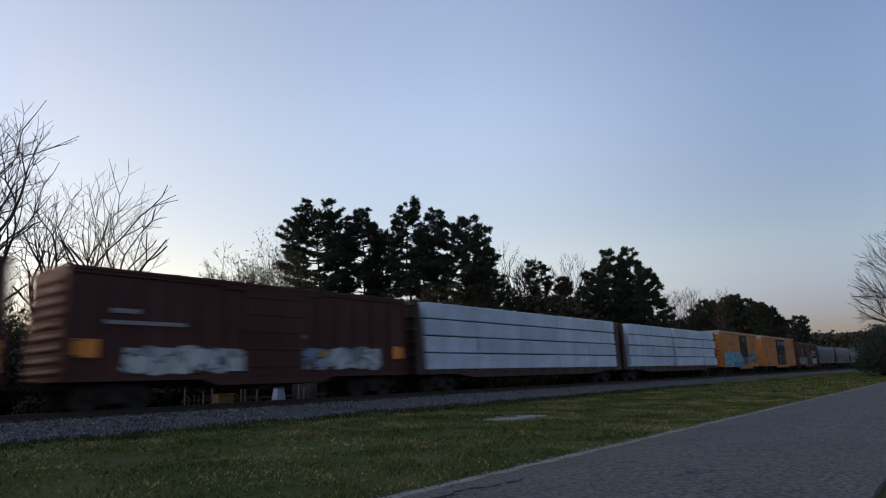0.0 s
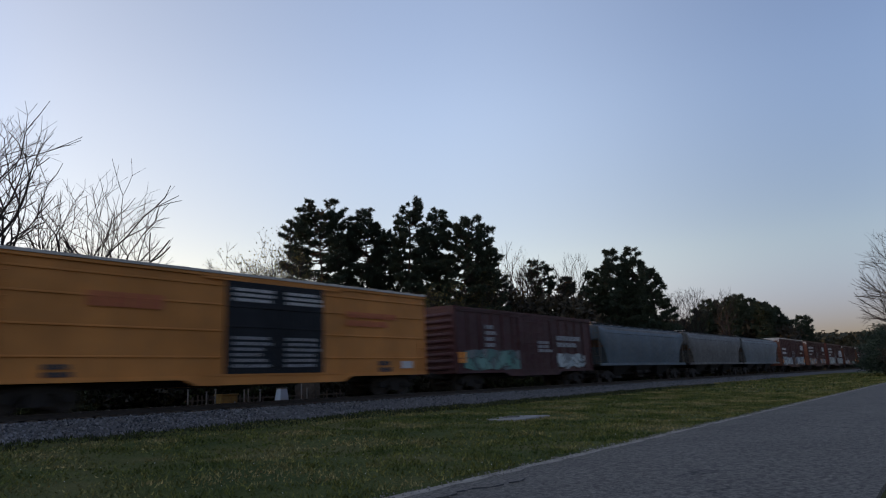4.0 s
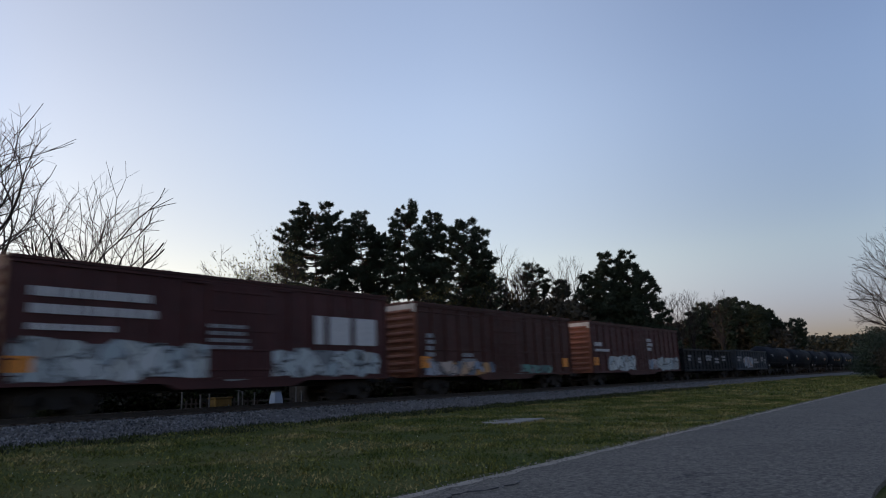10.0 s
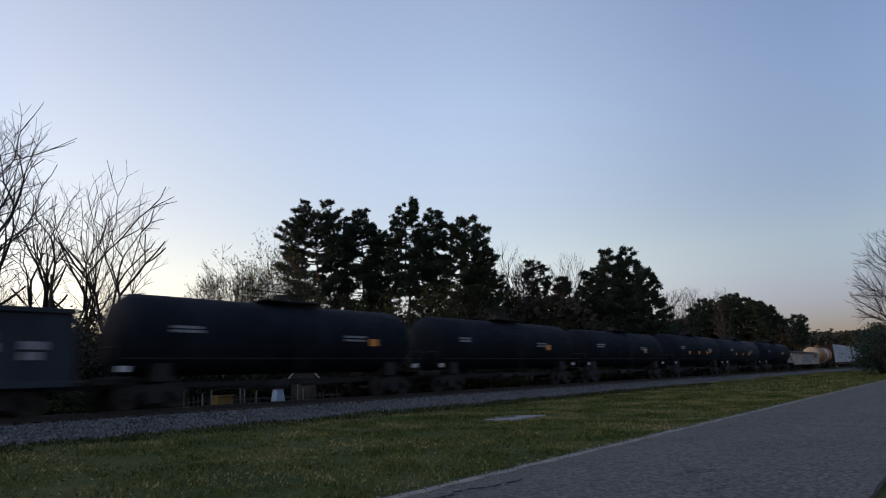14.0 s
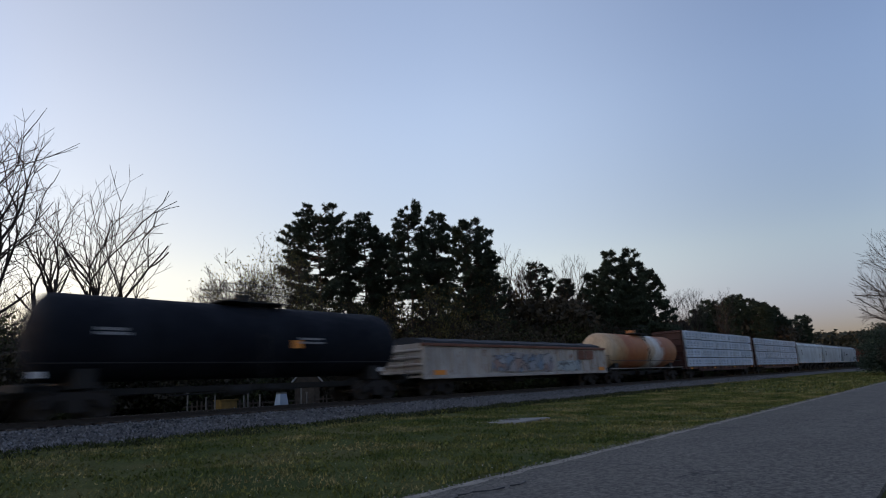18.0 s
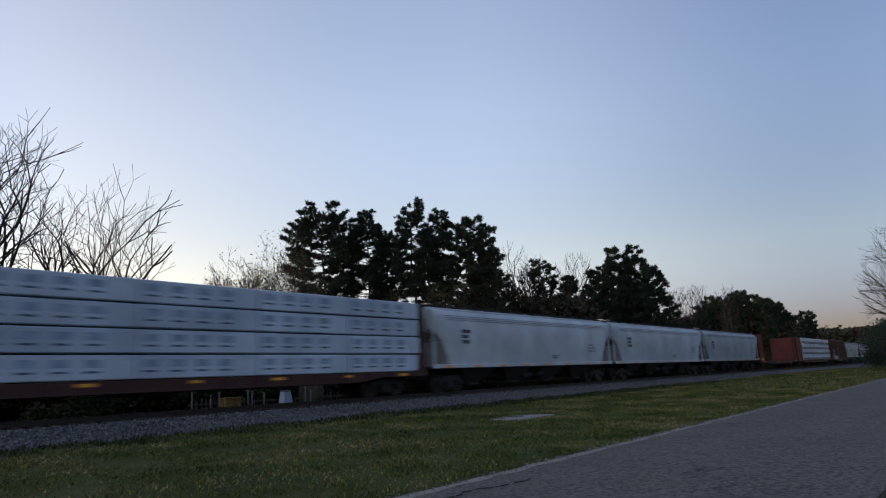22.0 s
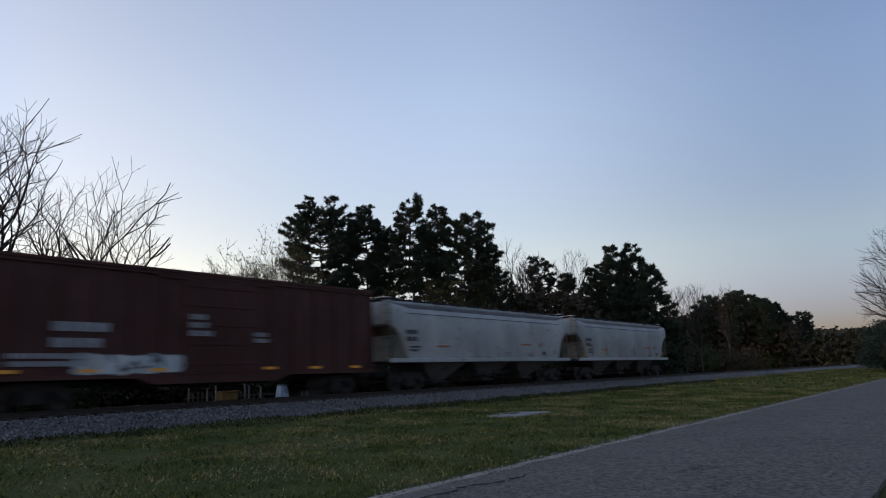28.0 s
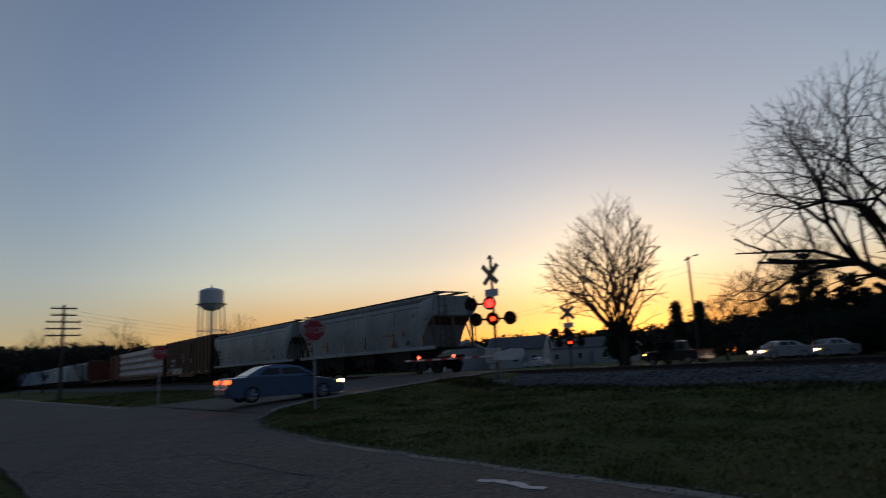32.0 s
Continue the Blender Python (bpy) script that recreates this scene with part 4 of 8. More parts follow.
def tank_car(s, length, radius, paint, label, mid=None, band=None, group="tank cars of the train"):
    car = new_car("tank_car", s, length, label, "tank car", group)
    m, zc = MAT[paint], mid or (radius + 1.18)
    rings = []
    prof = [(0.62, 0.05), (0.66, 0.35), (0.75, 0.62), (0.92, 0.84), (1.12, 0.96), (1.35, 1.0)]
    xs = [(x, r) for x, r in prof] + [(length * 0.5, 1.0)] + [(length - x, r) for x, r in prof[::-1]]
    for x, r in xs:
        rings.append([(x, radius * r * math.cos(a), zc + radius * r * math.sin(a)) for a in [2 * math.pi * i / 32 for i in range(32)]])
    part("tank", Geo().loft(rings), m, car, smooth=True)
    for f in (0.25, 0.5, 0.75):
        x = length * f
        part("weld_band", Geo().loft([[(x + dx, (radius + 0.012) * math.cos(a), zc + (radius + 0.012) * math.sin(a)) for a in [2 * math.pi * i / 32 for i in range(32)]] for dx in (-0.05, 0.05)], caps=False), m, car, smooth=True)
    c = length / 2
    top = zc + radius
    part("manway", Geo().tube((c, 0, top - 0.05), (c, 0, top + 0.42), 0.42, n=16), MAT["black_steel"] if band is None else m, car, smooth=True)
    part("valve_housing", Geo().tube((c + 0.95, 0, top - 0.05), (c + 0.95, 0, top + 0.28), 0.22, n=12), MAT["black_steel"], car, smooth=True)
    part("top_platform", Geo().box(c - 1.5, c + 1.7, -0.95, 0.95, top + 0.04, top + 0.08), MAT["black_steel"], car)
    g = Geo()
    for sd in (-1, 1):
        for x in (c - 1.45, c - 0.4, c + 0.65, c + 1.65):
            g.tube((x, sd * 0.92, top + 0.06), (x, sd * 0.92, top + 0.75), 0.018, n=5)
        for z in (0.42, 0.75):
            g.tube((c - 1.45, sd * 0.92, top + z), (c + 1.65, sd * 0.92, top + z), 0.018, n=5)
    part("guard_rail", g, MAT["black_steel"], car)
    for sd in (-1, 1):
        part("side_ladder", Geo().path([(c - 0.2, sd * (radius + 0.08), 1.0), (c - 0.2, sd * (radius + 0.05), zc), (c - 0.2, sd * 0.95, top + 0.05)], 0.022).path([(c + 0.25, sd * (radius + 0.08), 1.0), (c + 0.25, sd * (radius + 0.05), zc), (c + 0.25, sd * 0.95, top + 0.05)], 0.022), MAT["black_steel"], car)
        part("hand_rail", Geo().tube((0.4, sd * (radius + 0.06), 1.75), (length - 0.4, sd * (radius + 0.06), 1.75), 0.02, n=6), MAT["black_steel"], car)
    for e, sx in ((0, 1), (length, -1)):
        q = lambda x: e + sx * x
        part("end_sill", Geo().box(*sorted((q(0.1), q(0.35))), -1.45, 1.45, 0.88, 1.12, 0.02), MAT["black_steel"], car)
        part("stub_sill", Geo().box(*sorted((q(0.1), q(3.2))), -0.32, 0.32, 0.72, 1.1, 0.03), MAT["black_steel"], car)
        part("saddle", Geo().box(*sorted((q(1.8), q(2.5))), -1.1, 1.1, 0.95, zc - radius * 0.72, 0.02), MAT["black_steel"], car)
        g = Geo()
        for sd in (-1, 1):
            g.path([(q(0.2), sd * 1.4, 1.1), (q(0.2), sd * 1.4, 2.15), (q(0.2), sd * 0.3, 2.15)], 0.022)
            g.path([(q(0.2), sd * 1.4, 1.1), (q(0.7), sd * 1.4, 1.1)], 0.022)
        part("end_rail", g, MAT["black_steel"], car)
        part("end_platform", Geo().box(*sorted((q(0.1), q(1.0))), -1.42, 1.42, 1.12, 1.15), MAT["black_steel"], car)
    end_wheel(car, 0.05, 1.8, 0.6)
    gear(car, length, 1.9)
    return car


def gondola(s, length, height, paint, label, trim=None, posts=None, group="gondolas of the train"):
    car = new_car("gondola", s, length, label, "gondola", group)
    m, h = MAT[paint], height
    trim = trim or paint
    part("floor", Geo().box(0.2, length - 0.2, -1.4, 1.4, 1.05, 1.15), MAT["black_steel"], car)
    for sd in (-1, 1):
        part("side", Geo().box(0.2, length - 0.2, *sorted((sd * 1.40, sd * 1.46)), 0.95, h - 0.05, 0.01), m, car)
        part("top_chord", Geo().box(0.15, length - 0.15, *sorted((sd * 1.38, sd * 1.58)), h - 0.16, h, 0.02), MAT[trim], car)
        part("side_sill", Geo().box(0.15, length - 0.15, *sorted((sd * 1.44, sd * 1.55)), 0.85, 1.05, 0.02), m, car)
        n = posts or int(length / 1.2)
        for i in range(n + 1):
            x = 0.3 + i * (length - 0.6) / n
            ob = part("side_post", shared(("gondola_post", round(h, 2), paint), lambda: Geo().xprism([(0.0, 0.98), (-0.1, 1.05), (-0.1, h - 0.18), (0.0, h - 0.1)], -0.06, 0.06), m), None, car)
            ob.matrix_basis = pose(x, sd * 1.45, 0, rz=0 if sd < 0 else 180)
    for xe, sx in ((0.2, -1), (length - 0.2, 1)):
        part("end", Geo().box(*sorted((xe, xe - sx * 0.06)), -1.42, 1.42, 0.95, h, 0.01), m, car)
        for i in range(4):
            z = 1.25 + i * (h - 1.6) / 3
            part("end_rib", Geo().box(*sorted((xe, xe + sx * 0.1)), -1.4, 1.4, z - 0.07, z + 0.07, 0.03), m, car)
    ladder(car, 0.35, 0.9, h - 1.0, paint)
    end_wheel(car, 0.02, h - 0.6, 0.8)
    gear(car, length)
    return car


def centerbeam(s, length, height, loads, label, deck="dark_red", bulk="dark_red", banded=False, tiers=4, printed=False, empty=False, group="lumber cars of the train", deep=None):
    """Flat car with end bulkheads; loads are (from, to) of the wrapped stacks."""
    car = new_car("bulkhead_flatcar" if empty else "centerbeam_flatcar", s, length, label, "flat car", group)
    h, dz = height, 1.12
    part("deck", Geo().box(0.1, length - 0.1, -1.45, 1.45, dz - 0.12, dz, 0.01), MAT[deck], car)
    for sd in (-1, 1):
        part("side_sill", Geo().yprism([(0.1, dz), (length - 0.1, dz), (length - 0.1, dz - 0.22), (length - 3.4, dz - 0.22), (length - 5.0, dz - 0.42), (5.0, dz - 0.42), (3.4, dz - 0.22), (0.1, dz - 0.22)], *sorted((sd * 1.45, sd * 1.53))), MAT[deck], car)
        for i in range(int(length / 1.5)):
            ob = part("stake_pocket", shared(("stake_pocket", deck), lambda: Geo().box(-0.07, 0.07, -0.06, 0.06, dz - 0.22, dz + 0.03, 0.01), MAT[deck]), None, car)
            ob.location = (0.8 + i * 1.5, sd * 1.56, 0)
    for e, sx in ((0.0, 1), (length, -1)):
        q = lambda x: e + sx * x
        b = part("bulkhead", Geo().box(*sorted((q(0.12), q(0.22))), -1.5, 1.5, dz, h, 0.01), MAT[bulk], car, "end bulkhead with ribs")
        for k in range(6):
            z = dz + 0.2 + k * (h - dz - 0.4) / 5
            part("bulkhead_rib", Geo().box(*sorted((q(0.02), q(0.12))), -1.48, 1.48, z - 0.06, z + 0.06, 0.02), MAT[bulk], b)
        for sd in (-1, 1):
            if deep:
                dp = deep[e > 0]
                part("bulkhead_side", Geo().box(*sorted((q(0.22), q(dp))), *sorted((sd * 1.40, sd * 1.48)), dz, h - 0.03, 0.01), MAT[bulk], b, "solid side plate of the bulkhead")
                for f in (0.06, 0.5, 0.94):
                    x = q(0.22 + (dp - 0.22) * f)
                    part("side_stiffener", Geo().box(x - 0.05, x + 0.05, *sorted((sd * 1.48, sd * 1.54)), dz, h, 0.01), MAT[bulk], b)
                for z in (dz + 0.1, (dz + h) / 2, h - 0.12):
                    part("side_rail", Geo().box(*sorted((q(0.18), q(dp))), *sorted((sd * 1.48, sd * 1.52)), z - 0.06, z + 0.06, 0.01), MAT[bulk], b)
                continue
            part("bulkhead_post", Geo().yprism([(q(0.12), dz), (q(0.75), dz), (q(0.45), h), (q(0.12), h)], *sorted((sd * 1.38, sd * 1.5))), MAT[bulk], b)
        if deep:
            part("inner_sheet", Geo().box(*sorted((q(deep[e > 0] - 0.08), q(deep[e > 0]))), -1.4, 1.4, dz, h - 0.03, 0.01), MAT[bulk], b, "inner sheet of the bulkhead")
    if not empty:
        part("center_beam", Geo().box(0.3, length - 0.3, -0.09, 0.09, dz, h - 0.02), MAT[deck], car)
    for li, (a, b) in enumerate(loads):
        n = max(1, int(round((b - a) / 4.9)))
        w = (b - a) / n
        th = (h + 0.02 - dz) / tiers
        for sd in (-1, 1):
            for k in range(tiers):
                for i in range(n):
                    j = ((li * 31 + i * 7 + k * 13 + (sd > 0)) % 5 - 2) * 0.012
                    x0, x1 = a + i * w + 0.02, a + (i + 1) * w - 0.02
                    z0, z1 = dz + k * th + 0.035, dz + (k + 1) * th - 0.03
                    y0, y1 = (-1.50 + j, -0.12) if sd < 0 else (0.12, 1.50 + j)
                    bd = part("lumber_pack", Geo().box(x0, x1, y0, y1, z0, z1, 0.035), MAT["wrap"], car, "plastic-wrapped lumber pack")
                    if banded and sd < 0:
                        part("wrap_print", Geo().box(x0 + 0.05, x1 - 0.05, y0 - 0.004, y0, z0 + 0.02, z0 + 0.30), MAT["wrap_blue"], bd, "dark blue printed band")
                        if (i + k) % 3 == 0:
                            part("wrap_stripe", Geo().box(x0 + 0.05, x1 - 0.05, y0 - 0.004, y0, z0 - 0.01, z0 + 0.015), MAT["wrap_green"], bd, "green printed stripe")
                    if printed and sd < 0:
                        g = Geo()
                        dash = Geo()
                        for c in range(int((x1 - x0 - 0.1) / 0.98)):
                            xx = x0 + 0.2 + c * 0.98
                            g.box(xx, xx + 0.56, y0 - 0.004, y0, z0 + 0.40, z0 + 0.66)
                            dash.box(xx + 0.03, xx + 0.5, y0 - 0.004, y0, z0 + 0.22, z0 + 0.29)
                        tagged(part("wrap_print", g, MAT["wrap_pale"], bd), "faint blue-grey printed blocks", kind="stuff")
                        tagged(part("wrap_dash", dash, MAT["wrap_blue"], bd), "thin dark printed dashes", kind="stuff")
    if loads:
        for i in range(int(length / 1.5)):
            x = 0.9 + i * 1.5
            if any(a < x < b for a, b in loads):
                part("strap", Geo().path([(x, -1.535, dz - 0.1), (x, -1.535, h + 0.03), (x, 0, h + 0.05), (x, 1.535, h + 0.03), (x, 1.535, dz - 0.1)], 0.007, 4), MAT["galv"], car, "steel tie-down cable")
    if banded or printed or empty:
        tape(car, length, dz - 0.12, -1.54, 3.6)
    gear(car, length, 2.6)
    return car

# ---- trees ----
class Twigs:
    """Tapered stems as open tubes, quick to make in thousands."""

    def __init__(self):
        self.v, self.f = [], []

    def stem(self, pts, radii, n):
        base = len(self.v)
        for i, (p, r) in enumerate(zip(pts, radii)):
            d = (pts[min(i + 1, len(pts) - 1)] - pts[max(i - 1, 0)]).normalized()
            u = d.orthogonal().normalized()
            w = d.cross(u)
            for k in range(n):
                a = 2 * math.pi * k / n
                self.v.append(p + (u * math.cos(a) + w * math.sin(a)) * r)
        for i in range(len(pts) - 1):
            for k in range(n):
                q = (k + 1) % n
                self.f.append((base + i * n + k, base + i * n + q, base + (i + 1) * n + q, base + (i + 1) * n + k))

    def mesh(self, name, mat):
        me = bpy.data.meshes.new(name)
        me.from_pydata(self.v, [], self.f)
        me.materials.append(mat)
        me.shade_smooth()
        return me


def leaf_cloud(centres, per, size, spread, seed, mat, flat=0.6, long=1.0):
    """Small two-sided blades strewn round centres, as one mesh."""
    r = np.random.RandomState(seed)
    c = np.repeat(np.array([tuple(p) for p in centres]), per, axis=0)
    n = len(c)
    c = c + r.normal(0, spread, (n, 3)) * (1, 1, flat)
    a = r.normal(0, 1, (n, 3))
    a /= np.linalg.norm(a, axis=1, keepdims=True)
    b = np.cross(a, r.normal(0, 1, (n, 3)))
    b /= np.linalg.norm(b, axis=1, keepdims=True) + 1e-6
    s = size * (0.6 + 0.8 * r.rand(n, 1))
    pts = np.stack([c - a * s * long, c + a * s * long * 0.4 + b * s * 0.62, c + a * s * long * 0.7 - b * s * 0.5], 1).reshape(-1, 3)
    faces = np.arange(3 * n).reshape(-1, 3)
    return quick_mesh("leaves", pts, faces, MAT[mat])


CROWNS = {
    "umbrella": [(0.0, 0.42), (0.18, 0.72), (0.42, 1.0), (0.66, 0.97), (0.84, 0.80), (0.95, 0.56), (1.0, 0.30)],
    "column": [(0.0, 0.55), (0.3, 1.0), (0.6, 0.92), (0.85, 0.55), (1.0, 0.12)],
    "cone": [(0.0, 0.95), (0.25, 1.0), (0.5, 0.80), (0.75, 0.50), (0.92, 0.24), (1.0, 0.08)],
    "round": [(0.0, 0.55), (0.3, 0.95), (0.6, 1.0), (0.85, 0.72), (1.0, 0.25)],
}


def pine_tree(at, height, label, seed, crown=0.5, reach=3.0, form="umbrella", fill=1.0, group="pines behind the track", tuft=1.0, bare=0.25):
    """A pine: trunk, whorls of limbs reaching the crown's outline, a tuft of needles at each twig's end."""
    r = random.Random(seed)
    tree = thing("pine_tree", label, "tree", group, at)
    tw, lw, cl, ways = Twigs(), Twigs(), [], []
    bend = [Vector((r.gauss(0, 0.035) * i, r.gauss(0, 0.035) * i, height * 0.98 * i / 8 - 0.25 * (i == 0))) for i in range(9)]
    tw.stem(bend, [height * 0.0105 * (1 - 0.105 * i) for i in range(9)], 8)

    def trunk_at(z):
        k = min(max(z / (height * 0.98) * 8, 0), 7.99)
        return bend[int(k)].lerp(bend[int(k) + 1], k - int(k))

    zc, turn = height * (1 - crown), 0.0
    z = zc
    while z < height * 0.985:
        f = (z - zc) / (height - zc)
        ring = reach * lerp(f, CROWNS[form])
        for k in range(r.randint(4, 5) if f < 0.85 else 3):
            if r.random() > 0.72 + 0.26 * fill:
                continue
            turn += 2.4 + r.uniform(-0.5, 0.5)
            out = ring * r.uniform(0.58, 1.08) * (1.0 + 0.14 * math.sin(3 * turn + seed))
            rise = lerp(f, [(0, 0.0), (0.5, 0.2), (1.0, 0.5)]) + r.uniform(-0.1, 0.14)
            base = trunk_at(z + r.uniform(-0.25, 0.25))
            d = Vector((math.cos(turn), math.sin(turn), 0))
            mid = base + d * out * 0.5 + Vector((0, 0, out * rise * 0.35 - 0.05 * out))
            tip = base + d * out + Vector((0, 0, out * rise))
            tip.z = min(tip.z, height)
            lw.stem([base, mid, tip], [0.03 + 0.014 * out, 0.02 + 0.008 * out, 0.014], 4)
            n = max(3, int(round(out * 6.0 * fill)))
            for q in range(n):
                t = 1.0 - 0.80 * (q / n) ** 1.0 * r.uniform(0.7, 1.0)
                p = base.lerp(mid, t / 0.5) if t < 0.5 else mid.lerp(tip, (t - 0.5) / 0.5)
                side = (q % 2 * 2 - 1) * r.uniform(0.35, 1.15)
                w = Vector((math.cos(turn + side), math.sin(turn + side), r.uniform(0.05, 0.75))).normalized()
                e = p + w * (0.25 + 0.22 * out * (1.15 - t)) * r.uniform(0.8, 1.6)
                lw.stem([p, e], [0.024, 0.010], 3)
                cl.append(e)
                ways.append(w)
                if r.random() < 0.6 * fill:
                    cl.append(p.lerp(e, 0.45) + Vector((0, 0, 0.12)))
                    ways.append(w)
            cl.append(tip)
            ways.append(Vector((d.x, d.y, 1.0)).normalized())
        z += (height - zc) / max(8, (height - zc) * 2.0)
    # dead and thinly needled limbs below the crown
    for k in range(int(height * bare * 2)):
        z = r.uniform(height * 0.22, zc + 0.5)
        turn += 2.4 + r.uniform(-0.6, 0.6)
        base, out = trunk_at(z), reach * r.uniform(0.25, 0.75)
        tip = base + Vector((math.cos(turn) * out, math.sin(turn) * out, out * r.uniform(-0.25, 0.2)))
        lw.stem([base, base.lerp(tip, 0.5) + Vector((0, 0, 0.1)), tip], [0.04, 0.025, 0.010], 3)
        for q in range(2):
            p = base.lerp(tip, r.uniform(0.4, 0.9))
            e = p + Vector((r.gauss(0, 0.5), r.gauss(0, 0.5), r.uniform(-0.1, 0.4)))
            lw.stem([p, e], [0.018, 0.008], 3)
            if r.random() < 0.3:
                cl.append(e)
                ways.append(Vector((0, 0, 1)))
    for q in range(5):
        cl.append(bend[8] + Vector((r.gauss(0, 0.16), r.gauss(0, 0.16), r.uniform(-0.7, 0.25))))
        ways.append(Vector((0, 0, 1)))
    part("trunk", tw.mesh("trunk", MAT["pine_bark"]), None, tree)
    tagged(part("limb_frame", lw.mesh("limb_frame", MAT["pine_bark"]), None, tree), "thin dark limbs and twigs", kind="stuff")
    part("crown", needle_mesh(cl, ways, seed, tuft), None, tree, "dark tufted needles in uneven clumps")
    return tree


def needle_mesh(centres, ways, seed, tuft=1.0, per=24):
    """Round tufts: stiff needle bundles pointing out and forward from each twig's end."""
    r = np.random.RandomState(seed)
    size = np.repeat(0.62 + 0.42 * r.rand(len(centres), 1), per, axis=0) * tuft
    c = np.repeat(np.array([tuple(p) for p in centres]), per, axis=0)
    n = len(c)
    d = r.normal(0, 1, (n, 3))
    d /= np.linalg.norm(d, axis=1, keepdims=True)
    d += (0, 0, 0.25) + 0.45 * np.repeat(np.array([tuple(p) for p in ways]), per, axis=0)
    d /= np.linalg.norm(d, axis=1, keepdims=True)
    b = np.cross(d, r.normal(0, 1, (n, 3)))
    b /= np.linalg.norm(b, axis=1, keepdims=True) + 1e-6
    l = (0.26 + 0.20 * r.rand(n, 1)) * size
    w = (0.034 + 0.030 * r.rand(n, 1)) * size
    o = c + d * 0.05 * r.rand(n, 1)
    pts = np.stack([o - b * w, o + b * w, o + d * l], 1).reshape(-1, 3)
    return quick_mesh("needles", pts, np.arange(3 * n).reshape(-1, 3), MAT["needles"])


def fork_limb(r, out, p, d, length, rad, level, ends, inside, fine, lift, spread, keep=1.0):
    """A limb that bends slightly upwards, forks in two and forks again until it leaves the crown."""
    pts, radii = [p], [rad]
    segs = (1, 2, 2, 3, 3, 3, 3, 3)[level]
    for i in range(segs):
        d = (d + Vector((r.gauss(0, 0.10), r.gauss(0, 0.10), r.gauss(0, 0.08) + lift))).normalized()
        p = p + d * length / segs
        pts.append(p)
        radii.append(max(fine * 0.6, rad * (1 - 0.27 * (i + 1) / segs)))
        if level > 1 and i < segs - 1 and r.random() < 0.5:
            turn = d.orthogonal().normalized()
            turn.rotate(Matrix.Rotation(r.uniform(0, 6.28), 3, d))
            fork_limb(r, out, p, (d + turn * r.uniform(0.55, 1.0)).normalized(), length * r.uniform(0.4, 0.6), max(fine * 0.7, rad * 0.3), max(0, min(level - 3, 2)), ends, inside, fine, lift, spread, keep)
    out.append((pts, radii))
    if level == 0 or not inside(p):
        ends.append(p)
        return
    axis = d.orthogonal().normalized()
    axis.rotate(Matrix.Rotation(r.uniform(0, 6.28), 3, d))
    three = r.random() < 0.16
    for k, a in enumerate((r.uniform(0.12, 0.38), -r.uniform(0.28, 0.62), 0.0)[:3 if three else 2]):
        way = (d + axis * math.tan(a * spread)).normalized() if k < 2 else (d + axis.cross(d) * 0.5).normalized()
        fork_limb(r, out, p, way, length * r.uniform(0.68, 0.92), max(fine * 0.7, rad * keep * (r.uniform(0.70, 0.83) if k == 0 else r.uniform(0.54, 0.68))), level - 1, ends, inside, fine, lift, spread, keep)


